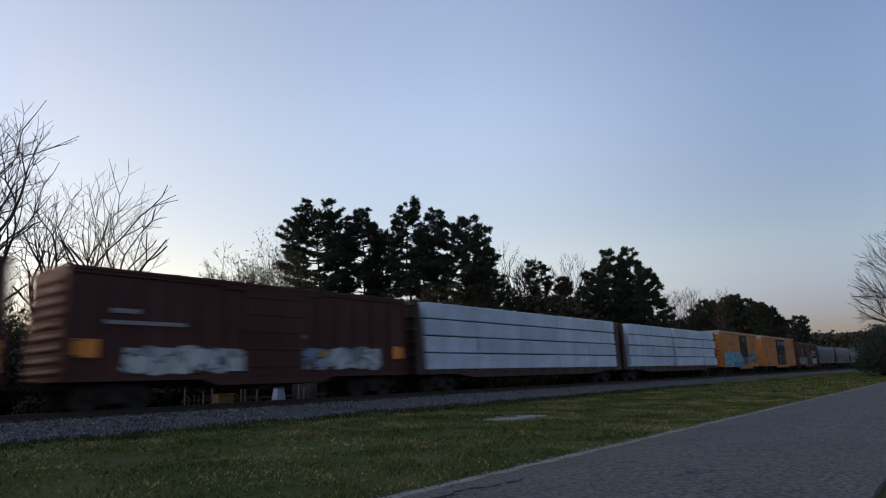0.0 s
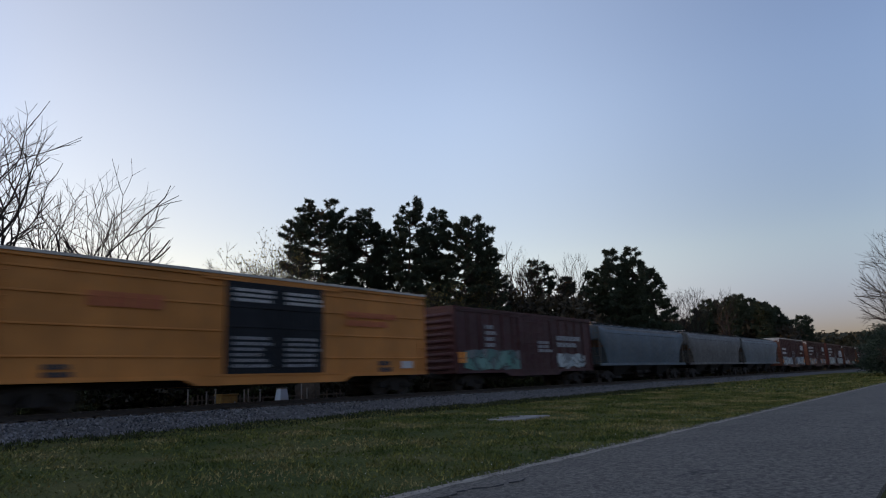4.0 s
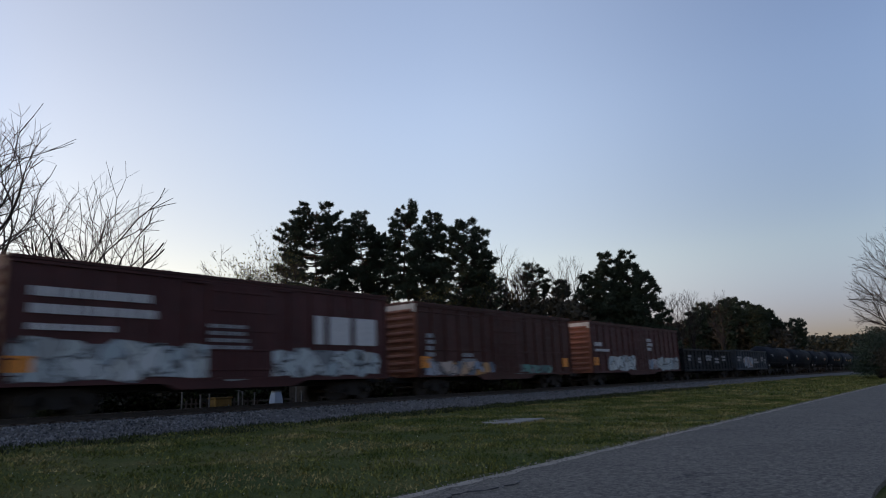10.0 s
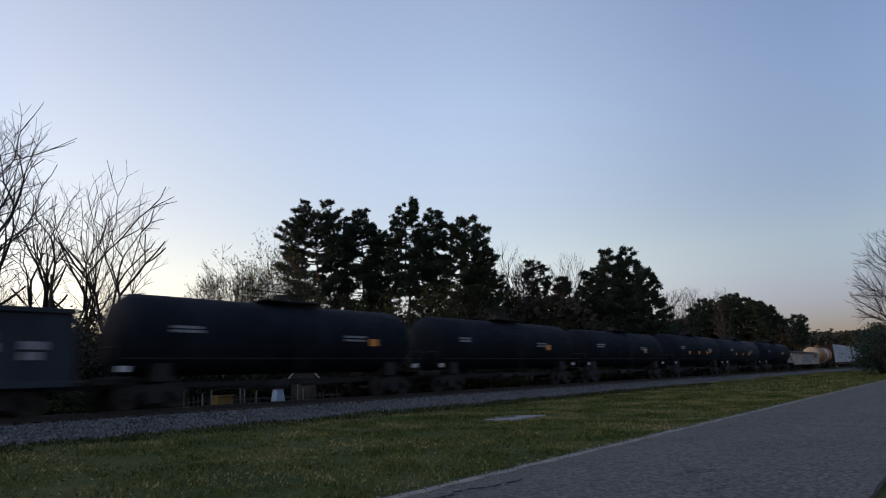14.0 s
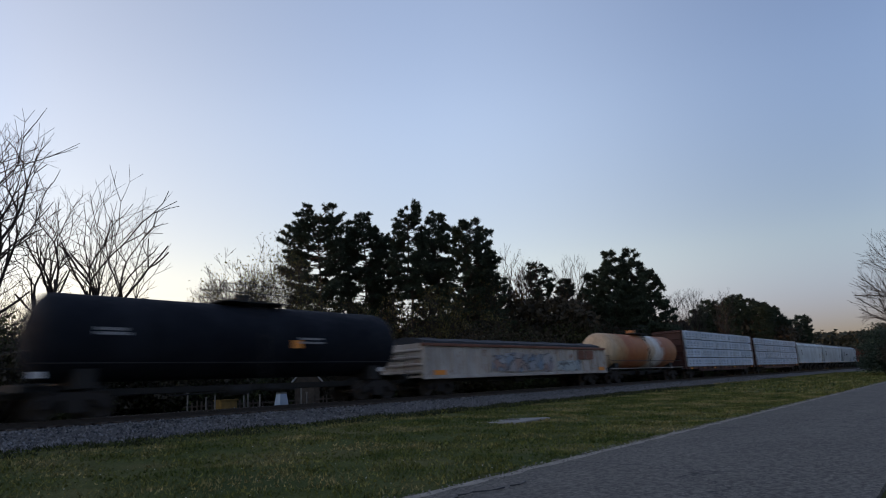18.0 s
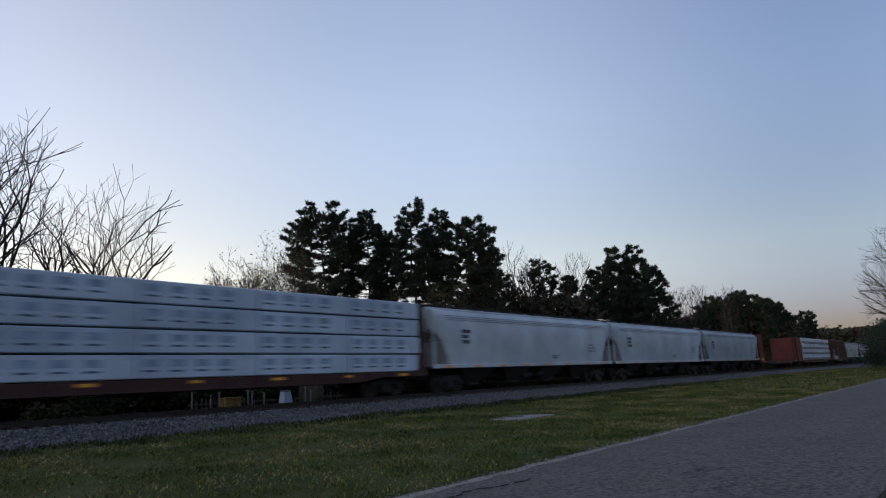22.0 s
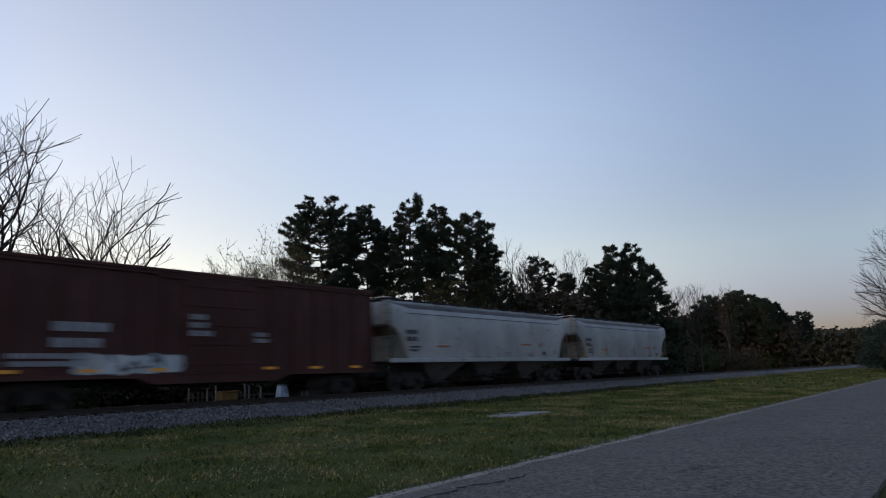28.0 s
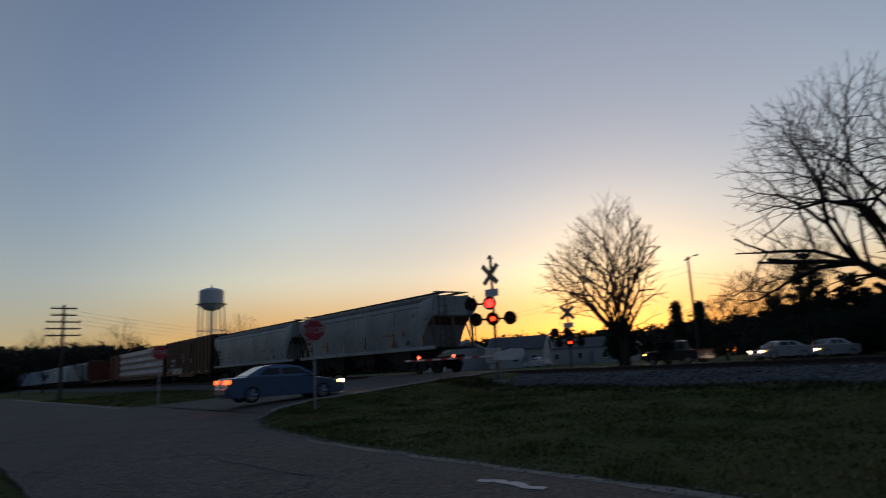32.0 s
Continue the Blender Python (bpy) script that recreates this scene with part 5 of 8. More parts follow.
def grown_tree(az, dist, label, seed, prof, stems=((0.0, 0.0),), trunk_h=2.0, fine=0.010, deep=0.8, lift=0.035, limbs=4, levels=6, rad=None, spread=1.0, keep=1.0, leaves=None, leaf_share=0.3, leaf_size=0.06, bark="bark", name="bare_tree", group="bare trees by the track", at=None, stretch=1.04):
    """A leafless tree grown inside a crown outline (height, left, right); x runs to the right as seen from the road."""
    r = random.Random(seed)
    ob = thing(name, label, "tree", group, at or polar(az, dist), az - 90.0)
    top = prof[-1][0]
    rad = rad or top * 0.0125
    lo, hi = [(p[0], p[1]) for p in prof], [(p[0], p[2]) for p in prof]

    def inside(p):
        if p.z > top:
            return False
        a, b = lerp(p.z, lo), lerp(p.z, hi)
        m, w = (a + b) / 2, (b - a) / 2 + 0.01
        return ((p.x - m) / w) ** 2 + (p.y / (w * deep + 0.3)) ** 2 < 1.0 or p.z < prof[0][0]

    big, thin, ends, out = Twigs(), Twigs(), [], []
    share = rad / len(stems) ** 0.4
    forks = []
    for x0, tilt in stems:
        pts = [Vector((x0 + tilt * trunk_h * i / 5 + r.gauss(0, 0.02) * i, r.gauss(0, 0.03) * i, -0.25 + (trunk_h + 0.25) * i / 5)) for i in range(6)]
        big.stem(pts, [share * (1.25 - 0.06 * i) for i in range(6)], 9)
        forks.append(pts[-1])
    # main limbs aim at points spread over the outline, from side to side and from low to high
    for k in range(limbs):
        f = (k + 0.5 + r.uniform(-0.25, 0.25)) / limbs
        ang = math.pi * (0.06 + 0.88 * f)
        zc, zr = prof[0][0] + (top - prof[0][0]) * 0.35, (top - prof[0][0]) * 0.65
        z = zc + zr * math.sin(ang) * r.uniform(0.82, 1.0)
        a, b = lerp(z, lo), lerp(z, hi)
        side = -math.cos(ang)
        goal = Vector(((a + b) / 2 + side * (b - a) / 2, deep * (b - a) / 2 * r.uniform(-0.85, 0.85) * (1.1 - abs(side)), z))
        base = min(forks, key=lambda q: abs((q.x - forks[0].x) - (goal.x - forks[0].x) * 0.35))
        way = goal - base
        reach = way.length
        first = Vector((way.x * 1.15, way.y * 1.15, way.z * 0.85)).normalized()
        total = sum(0.80 ** i for i in range(levels + 1))
        fork_limb(r, out, base - Vector((0, 0, r.uniform(0, 0.18) * trunk_h)), first, reach / total * stretch, share * r.uniform(0.48, 0.68), levels, ends, inside, fine, lift, spread, keep)
    for pts, radii in out:
        thin.stem(pts, radii, 6 if radii[0] > 0.06 else (4 if radii[0] > 0.025 else 3))
    part("trunk", big.mesh("trunk", MAT[bark]), None, ob)
    part("crown", thin.mesh("crown", MAT["twig"]), None, ob, "spreading leafless limbs and twigs")
    if leaves:
        pick = [p for p in ends if r.random() < leaf_share]
        part("foliage", leaf_cloud(pick, 5, leaf_size, 0.3, seed, leaves), None, ob, "sparse budding leaves")
    return ob


def oval(z0, z1, w, skew=0.0):
    """Crown outline: an oval of width w between two heights, leaning by skew."""
    return [(z0 + (z1 - z0) * f, skew * f - w / 2 * q, skew * f + w / 2 * q) for f, q in ((0, 0.22), (0.15, 0.6), (0.35, 0.92), (0.6, 1.0), (0.8, 0.8), (0.93, 0.45), (1, 0.12))]


def bush(at, size, label, seed, mat="shrub", name="bush", per=26, group="bushes along the track", leaf=0.09):
    r = random.Random(seed)
    ob = thing(name, label, "bush", group, at)
    tw, c = Twigs(), []
    for i in range(int(26 + 10 * size[2])):
        a = r.uniform(0, 2 * math.pi)
        q = r.random() ** 0.5
        tip = Vector((math.cos(a) * q * size[0], math.sin(a) * q * size[1], size[2] * r.uniform(0.25, 1.0) * (1 - 0.45 * q * q)))
        mid = tip * 0.5 + Vector((r.gauss(0, 0.1), r.gauss(0, 0.1), 0.1 * size[2]))
        tw.stem([Vector((r.gauss(0, 0.1), r.gauss(0, 0.1), -0.1)), mid, tip], [0.035, 0.022, 0.008], 4)
        c += [mid.lerp(tip, t) for t in (0.3, 0.7, 1.0)]
    part("stem_frame", tw.mesh("stem_frame", MAT["twig"]), None, ob)
    part("foliage", leaf_cloud(c, per, leaf, 0.16 * min(size), seed, mat), None, ob, "small uneven leaves")
    return ob


def polar(az, r, z=None):
    a = radians(az)
    x, y = r * math.cos(a), r * math.sin(a)
    return (x, y, ground_z(x, y) - 0.05 if z is None else z)


def tall(el, r):
    return 1.5 + r * math.tan(radians(el)) - 0.55


# azimuth, elevation of the top, distance, crown share, reach, form, fill, bare limbs
PINES = [(49.2, 15.4, 70, 0.68, 4.3, "umbrella", 1.2, 0.9), (45.3, 15.2, 72, 0.70, 3.4, "column", 1.1, 0.3), (43.6, 13.4, 75, 0.66, 2.4, "round", 1.1, 0.5),
         (41.2, 16.1, 68, 0.50, 2.1, "column", 1.0, 0.9), (38.9, 15.3, 72, 0.54, 1.7, "column", 1.0, 0.6), (40.0, 13.2, 76, 0.54, 1.9, "round", 1.0, 0.6),
         (36.4, 13.9, 68, 0.70, 3.5, "umbrella", 1.1, 0.4), (34.9, 12.0, 70, 0.60, 1.9, "column", 1.0, 0.3), (33.9, 9.4, 68, 0.55, 1.6, "column", 0.8, 0.3), (30.1, 10.0, 84, 0.28, 1.7, "round", 0.9, 0.3)]
for i, (az, el, r, cr, wd, fm, fl, br) in enumerate(PINES):
    pine_tree(polar(az, r), tall(el, r), "tall loblolly pine with a dark irregular crown", 40 + i, cr, wd, fm, fl, bare=br)
for i, (az, el, r, cr, wd) in enumerate([(23.9, 10.6, 82, 0.94, 3.5), (22.3, 10.6, 83, 0.95, 3.4), (20.8, 8.9, 80, 0.93, 2.7), (25.5, 8.8, 84, 0.92, 3.0), (27.7, 8.6, 88, 0.7, 2.6)]):
    pine_tree(polar(az, r), tall(el, r), "dense dark pine branched almost to the ground", 60 + i, cr, wd, "cone", 1.15, tuft=1.15, bare=0.1)
for i, (az, el) in enumerate([(17.4, 5.0), (16.6, 5.7), (15.7, 5.5), (15.0, 5.7), (14.4, 5.9), (13.5, 5.5), (12.8, 5.2), (12.2, 5.0), (11.5, 3.9)]):
    r = 150 + 9 * (i % 3)
    pine_tree(polar(az, r), tall(el, r), "distant pine with a rounded dark crown", 80 + i, 0.62, 2.3, "round", 0.75, tuft=1.7, bare=0.1)
pine_tree(polar(10.05, 190), tall(3.9, 190), "lone pine standing above the far woods", 95, 0.5, 2.2, "round", 0.6, tuft=1.7, bare=0.1)

# leafless trees behind the track: three large ones whose limbs sweep up and outwards
grown_tree(75.0, 43, "leafless hardwood with long upswept limbs", 110, [(5, -1.5, 1.5), (8, -3.0, 2.4), (11, -3.6, 3.2), (14, -3.2, 4.0), (16.2, -2.0, 4.0), (18.0, 0.2, 2.9)], ((0, 0.06),), 3.6, fine=0.014, limbs=10, levels=6, rad=0.25, spread=1.3, keep=0.98, stretch=1.07)
grown_tree(70.2, 47, "slender leafless hardwood with a forked crown", 111, [(7.0, -0.8, 0.9), (10, -1.6, 1.5), (12.5, -1.8, 2.0), (14.8, -1.0, 2.4), (16.6, 0.4, 1.6)], ((0, 0.09),), 5.6, fine=0.014, limbs=6, levels=6, rad=0.19, spread=1.25, keep=0.99, stretch=1.07)
grown_tree(67.6, 48, "broad leafless hardwood with a fan of curving limbs", 112, [(5.0, 0.2, 3.0), (7.0, -0.4, 4.6), (9.0, -0.8, 5.2), (11, -1.0, 5.5), (13, -1.0, 5.0), (14.8, -0.4, 3.8), (16.6, 0.3, 2.0)], ((-0.25, 0.02), (0.0, 0.3), (0.25, 0.75)), 1.7, fine=0.014, limbs=11, levels=6, rad=0.33, spread=1.3, keep=1.0, stretch=1.12)
for i, (az, r, w, el, st) in enumerate([(77.4, 46, 4.8, 16.4, 2), (79.6, 48, 5.4, 15.2, 2), (81.9, 49, 5.4, 14.3, 1), (84.2, 51, 5.0, 13.0, 2), (85.8, 49, 3.6, 11.2, 2), (72.0, 50, 2.8, 9.6, 2), (65.5, 54, 3.0, 8.2, 2), (60.0, 57, 2.6, 8.7, 2), (73.2, 52, 3.4, 11.4, 2)]):
    h = tall(el, r)
    grown_tree(az, r, "leafless understorey tree with a tangle of fine twigs", 120 + i, oval(h * 0.22, h, w), tuple((0.3 * (k - 0.5), 0.25 * (k - 0.5)) for k in range(st)), h * 0.16, 0.021 if az > 77 else 0.015, limbs=8 if az > 77 else 6, levels=6, stretch=1.1, name="understorey_tree")
# budding saplings between the bare trees and the pines
for i, (az, r, w, el, skew) in enumerate([(55.4, 58, 5.4, 11.9, -1.7), (57.4, 60, 3.8, 10.2, -0.8), (53.8, 62, 3.4, 12.7, 0.2), (52.4, 63, 3.6, 13.3, 0.3), (51.0, 61, 3.2, 12.4, -0.2), (54.4, 57, 3.4, 10.6, -0.4), (52.8, 58, 3.2, 10.8, 0.2), (50.2, 58, 3.4, 10.2, 0.0), (49.6, 63, 3.0, 9.4, 0), (46.4, 62, 3.0, 8.6, 0), (43.0, 64, 3.2, 8.4, 0.2), (39.6, 63, 3.2, 8.2, -0.2), (37.6, 64, 3.0, 8.6, 0), (34.6, 66, 3.2, 9.4, 0.2)]):
    h = tall(el, r)
    grown_tree(az, r, "slender budding tree with thin fanning twigs", 130 + i, oval(h * 0.2, h, w, skew), ((0, 0.0), (0.15, 0.12), (-0.15, -0.14)), h * 0.16, 0.021, limbs=9 if i < 8 else 7, levels=6, rad=h * 0.009, leaves="budding", leaf_share=0.75 if i > 1 else 0.2, leaf_size=0.095, stretch=1.12, name="young_tree")
for i, (az, r, w, el, lf) in enumerate([(32.2, 82, 5.4, 11.9, 0.2), (30.6, 84, 3.8, 11.4, 0.0), (27.4, 86, 4.6, 11.9, 0.0), (29.0, 88, 3.8, 9.8, 0.3), (18.9, 90, 3.6, 7.6, 0.0), (17.7, 92, 3.8, 7.0, 0.0), (15.5, 140, 4.4, 7.2, 0.0)]):
    h = tall(el, r)
    grown_tree(az, r, "tall bare tree with fine twigs among the pines", 150 + i, oval(h * 0.38, h, w), ((0, 0.03),), h * 0.32, 0.012, limbs=7, levels=6, leaves="budding" if lf else None, leaf_share=lf)
grown_tree(2.5, 150, "big bare tree with drooping side limbs beside the road", 171, [(3.5, -8.5, 8), (8, -9.6, 9), (14, -9.8, 9.4), (20, -8.6, 8.6), (25, -6, 6), (28, -2, 2)], ((0, 0.0),), 4.5, 0.018, lift=0.0, at=(150, 6.6, 0), limbs=12, levels=7)
# a dead snag among the bare trees
snag = thing("dead_snag", "broken dead trunk standing among the bare trees", "tree", "", polar(69.3, 44))
part("trunk", Geo().tube((0, 0, -0.2), (0.04, 0, 4.2), 0.13, 0.11, n=8).tube((0.04, 0, 4.2), (0.0, 0.02, 8.3), 0.11, 0.08, n=8), MAT["bark"], snag, smooth=True)
part("stub", Geo().tube((0.02, 0, 5.6), (0.6, 0.1, 6.1), 0.05, 0.02, n=6), MAT["bark"], snag)
for i, (az, el) in enumerate([(68.3, 7.4), (64.3, 7.3), (62.9, 6.9), (72.8, 7.2)]):
    h = tall(el, 50)
    bush(polar(az, 50), (1.5, 1.2, h), "dark evergreen shrub under the bare trees", 180 + i, "needles", "evergreen_shrub", per=30, leaf=0.11, group="evergreens under the bare trees")
bush(polar(5.2, 108), (4.2, 3.4, 6.8), "dark evergreen shrub standing against the far track", 172, "needles", per=60, leaf=0.14)
bush(polar(3.6, 100), (5.0, 3.0, 5.5), "dark evergreen shrub standing against the far track", 173, "thicket", per=60, leaf=0.13)

# undergrowth behind the track, the wood behind it, and the distant treeline
bi = 0
for az in span(13, 94, 1.7):
    r = lerp(az, [(10, 110), (20, 78), (35, 62), (50, 50), (62, 42), (75, 38), (84, 39), (94, 41)])
    r = max(r, 34 / math.sin(radians(az)))
    h = lerp(az, [(14, 6.0), (22, 6.5), (27, 8.2), (32, 8.6), (36, 7.0), (42, 5.6), (50, 5.6), (58, 6.0), (64, 6.2), (74, 6.0), (84, 5.2), (88, 3.4), (90, 2.2), (94, 2.0)])
    bush(polar(az, r + 3 * rng.random()), (h * 0.75, h * 0.6, h * rng.uniform(0.75, 1.05)), "tangled brown undergrowth at the wood's edge", 200 + bi, "thicket" if bi % 3 else "shrub", "undergrowth", per=52 if 20 < az < 56 else 34, leaf=0.13)
    bi += 1


def far_wood(name, a0, a1, r0, r1, el, label, seed, n, mat="far_wood", leaf=0.5, per=17):
    r = random.Random(seed)
    c = []
    for i in range(n):
        az = r.uniform(a0, a1)
        d = r.uniform(r0, r1)
        top = 1.5 + d * math.tan(radians(lerp(az, el) * (0.78 + 0.30 * abs(noise.noise((az * 0.9, seed, 0))) + 0.08 * r.random())))
        x, y, z = polar(az, d, 0)
        c.append((x, y, r.random() ** 0.7 * top))
    return solid(name, leaf_cloud(c, per, leaf, leaf * 1.6, seed, mat), None, label, "woods", kind="stuff")


far_wood("far_woods", 1.0, 12.5, 300, 360, [(1, 2.8), (6, 2.5), (10, 2.7), (12.5, 3.0)], "hazy brown and green woods far along the track", 5, 2600, leaf=0.9)
far_wood("woods_behind_track", 11.0, 20.5, 150, 190, [(11, 3.4), (15, 4.4), (20.5, 4.8)], "dim mixed woods behind the track", 6, 2600, "thicket", 0.55)
far_wood("woods_behind_pines", 19.0, 60.0, 88, 118, [(19, 4.0), (28, 6.0), (36, 6.2), (45, 5.6), (52, 4.4), (58, 2.6)], "dim mixed woods behind the pines", 8, 3200, "thicket", 0.42)
far_wood("thicket_among_pines", 26.0, 54.0, 70, 84, [(26, 7.6), (32, 8.4), (36, 7.2), (42, 6.2), (50, 6.4), (54, 4.0)], "brown tangled thicket among the pine trunks", 12, 1500, "thicket", 0.34)
far_wood("woods_past_crossing", 164.0, 182.0, 260, 330, [(164, 2.6), (172, 3.2), (182, 3.0)], "dark woods along the railway past the crossing", 9, 2000, leaf=0.9)
far_wood("woods_past_main_road", 84.0, 166.0, 150, 210, [(84, 3.4), (92, 2.4), (100, 3.2), (112, 4.2), (120, 2.4), (166, 1.5)], "dark treeline beyond the main road", 10, 3800, leaf=0.7)

# the oak and the maple by the crossing, silhouetted against the afterglow
grown_tree(106.0, 47, "broad old oak with spreading leafless limbs", 301, [(6.0, -7.2, 4.0), (7.8, -9.6, 6.4), (10, -10.8, 6.8), (12.5, -11.0, 6.2), (14.6, -9.4, 5.4), (16.2, -7.0, 4.2), (17.4, -3.6, 2.4)], ((0, -0.02),), 3.8, 0.0115, deep=0.9, lift=0.012, limbs=12, levels=7, rad=0.46, spread=1.5, keep=0.94, stretch=1.17, group="trees by the crossing")
grown_tree(127.2, 54, "rounded leafless maple on a short trunk", 320, [(2.6, -4.6, 2.4), (4.5, -6.8, 3.1), (6.5, -6.6, 3.1), (9, -5.2, 2.8), (11, -3.6, 2.2), (12.6, -2.0, 1.4), (13.9, -0.7, 0.6)], ((0, -0.05),), 2.4, 0.0115, deep=0.9, lift=0.015, limbs=12, levels=7, rad=0.28, spread=1.4, keep=0.95, stretch=1.2, group="trees by the crossing")
for i, (az, el, r, w) in enumerate([(113.6, 9.2, 60, 7.0), (117.2, 6.4, 66, 6.0), (119.6, 4.6, 70, 4.0), (101.4, 8.2, 58, 6.0), (98.4, 10.6, 56, 6.6), (95.8, 10.9, 57, 6.4), (90.6, 7.6, 56, 5.0), (87.4, 9.0, 56, 5.0)]):
    h = tall(el, r)
    grown_tree(az, r, "small leafless tree behind the oak", 305 + i, oval(h * 0.2, h, w), ((0, 0.05), (0.2, -0.12)), h * 0.16, 0.018, limbs=9, levels=6, stretch=1.1, group="trees by the crossing")


def cedar_tree(at, height, width, label, seed):
    r = random.Random(seed)
    tree = thing("cedar", label, "tree", "cedars past the main road", at)
    tw, c = Twigs(), []
    tw.stem([Vector((0, 0, -0.2)), Vector((0.05, 0, height * 0.5)), Vector((0, 0, height * 0.96))], [0.16, 0.1, 0.02], 7)
    for i in range(420):
        f = r.random() ** 1.3
        q = width / 2 * (1 - f) ** 0.75 * (0.5 + 0.5 * r.random()) * (1 + 0.25 * math.sin(f * 23))
        a = r.uniform(0, 6.28)
        c.append((math.cos(a) * q, math.sin(a) * q, height * (0.06 + 0.92 * f)))
    part("trunk", tw.mesh("trunk", MAT["bark"]), None, tree)
    part("crown", leaf_cloud(c, 14, 0.16, 0.2, seed, "needles"), None, tree, "dense dark scaly foliage")
    return tree


for az, el in ((123.0, 4.3), (121.2, 4.1)):
    cedar_tree(polar(az, 80), tall(el, 80), 2.6, "narrow dark cedar past the main road", 310 + int(az))
# dark evergreen standing in front of the maple's trunk
bush(polar(127.6, 58), (1.3, 1.2, 5.0), "dark evergreen shrub beside the maple", 318, "needles", "evergreen_shrub", per=20, leaf=0.15, group="evergreens past the main road")
for i, (az, el, r, wd) in enumerate([(113.2, 7.0, 70, 1.8), (110.6, 5.2, 72, 2.4), (107.6, 6.2, 70, 2.2), (104.6, 5.0, 72, 2.6), (102.0, 4.2, 70, 2.4), (99.4, 3.6, 72, 2.6), (115.8, 4.0, 76, 1.8)]):
    pine_tree(polar(az, r), tall(el, r), "dark evergreen beyond the main road", 330 + i, 0.94, wd, "cone", 1.0, "evergreens past the main road", 1.1, 0.1)
for i, (az, el, r) in enumerate([(101, 2.6, 66), (104.5, 3.0, 66), (108.4, 3.2, 66), (111.8, 3.0, 66), (115.2, 2.4, 66), (97, 2.4, 66), (93.2, 2.8, 66)]):
    bush(polar(az, r), (4.6, 3.0, 1.0 + r * math.tan(radians(el))), "dense dark evergreen beyond the main road", 340 + i, "needles", "evergreen_shrub", per=40, leaf=0.14, group="evergreens past the main road")
for i, (az, el, r, st) in enumerate([(168.3, 5.2, 130, 1), (167.5, 4.0, 130, 2), (171, 3.8, 140, 2), (159.5, 5.2, 110, 2), (157.5, 4.6, 112, 2), (173.5, 4.6, 150, 2), (175, 3.6, 150, 2)]):
    h = tall(el, r)
    grown_tree(az, r, "distant leafless tree against the evening sky", 360 + i, oval(h * 0.25, h, h * 0.62), ((0, 0.03),), h * 0.2, 0.016, limbs=7, levels=5, group="trees past the crossing")

# ---- lawn: blades, clover heads, the pale gravel rim of the road, a manhole slab ----
def lawn_area(x0, x1, y0, y1, bias=1.0):
    def pick(r, n):
        x = x0 + (x1 - x0) * r.rand(n) ** bias
        y = y0 + (y1 - y0) * r.rand(n) ** 1.15
        keep = np.array([not on_road(a, b, -0.04) for a, b in zip(x, y)])
        x, y = x[keep], y[keep]
        z = np.array([ground_z(a, b) for a, b in zip(x, y)])
        return np.stack([x, y, z], -1)
    return pick


def blades(name, n, seed, area, tall_, label, mat="blade"):
    r = np.random.RandomState(seed)
    p = area(r, n)
    clump = np.array([noise.noise((a * 0.8, b * 0.8, 9.0)) for a, b, _ in p])
    keep = r.rand(len(p)) < 0.62 + 0.8 * clump
    p, clump = p[keep], clump[keep]
    n = len(p)
    a = r.rand(n) * 2 * np.pi
    far = np.hypot(p[:, 0], p[:, 1])
    h = tall_ * (0.45 + 0.75 * r.rand(n)) * (1 + 0.7 * clump)
    w = 0.008 + 0.0011 * far
    side = np.stack([np.cos(a), np.sin(a), 0 * a], -1) * w[:, None]
    lean = np.stack([r.normal(0, 0.5, n) * h, r.normal(0, 0.5, n) * h, h], -1)
    pts = np.stack([p - side, p + side, p + lean], 1).reshape(-1, 3)
    return solid(name, quick_mesh(name, pts, np.arange(3 * n).reshape(-1, 3), MAT[mat]), None, label, "grass", kind="stuff")


blades("grass", 170000, 21, lawn_area(-24, 46, 6.6, 19.6), 0.060, "short uneven spring grass with weeds beside the track")
blades("weeds", 16000, 26, lawn_area(-24, 60, 17.6, 19.9), 0.13, "dark straggling weeds along the foot of the stone bank", "weed")
blades("grass_far", 30000, 22, lawn_area(44, 130, 6.7, 19.6), 0.12, "short uneven spring grass with weeds beside the track")
blades("grass_verge", 14000, 23, lawn_area(-34, 6, -7, 1.3), 0.08, "ragged grass on the near verge of the road")
blades("grass_behind", 16000, 24, lawn_area(-20, 60, 28, 44), 0.3, "rough weeds behind the track", "shrub")
blades("grass_crossing", 10000, 25, lawn_area(-80, -38, 8.8, 20), 0.1, "rough grass past the side road")
pts, faces = scatter(170, 31, lawn_area(-3, 24, 6.9, 15.5, 1.2), (0.008, 0.015), OCTA)
pts[:, 2] += 0.05
solid("clover_flowers", quick_mesh("clover_flowers", pts, faces, MAT["flower"]), None, "white clover heads dotted over the lawn", "flowers", kind="stuff")


def rim_area(r, n):
    x = -60 + 150 * r.rand(n)
    y = np.array([lerp(a, NORTH) for a in x]) + r.normal(0.06, 0.12, n)
    keep = ~((x > -38) & (x < -22))
    x, y = x[keep], y[keep]
    y2 = 9 + 11 * r.rand(1500)
    x2 = np.array([lerp(b, RIGHT) for b in y2]) + r.normal(0.1, 0.15, 1500)
    x, y = np.concatenate([x, x2]), np.concatenate([y, y2])
    return np.stack([x, y, np.array([level(a, b) for a, b in zip(x, y)]) + 0.005], -1)


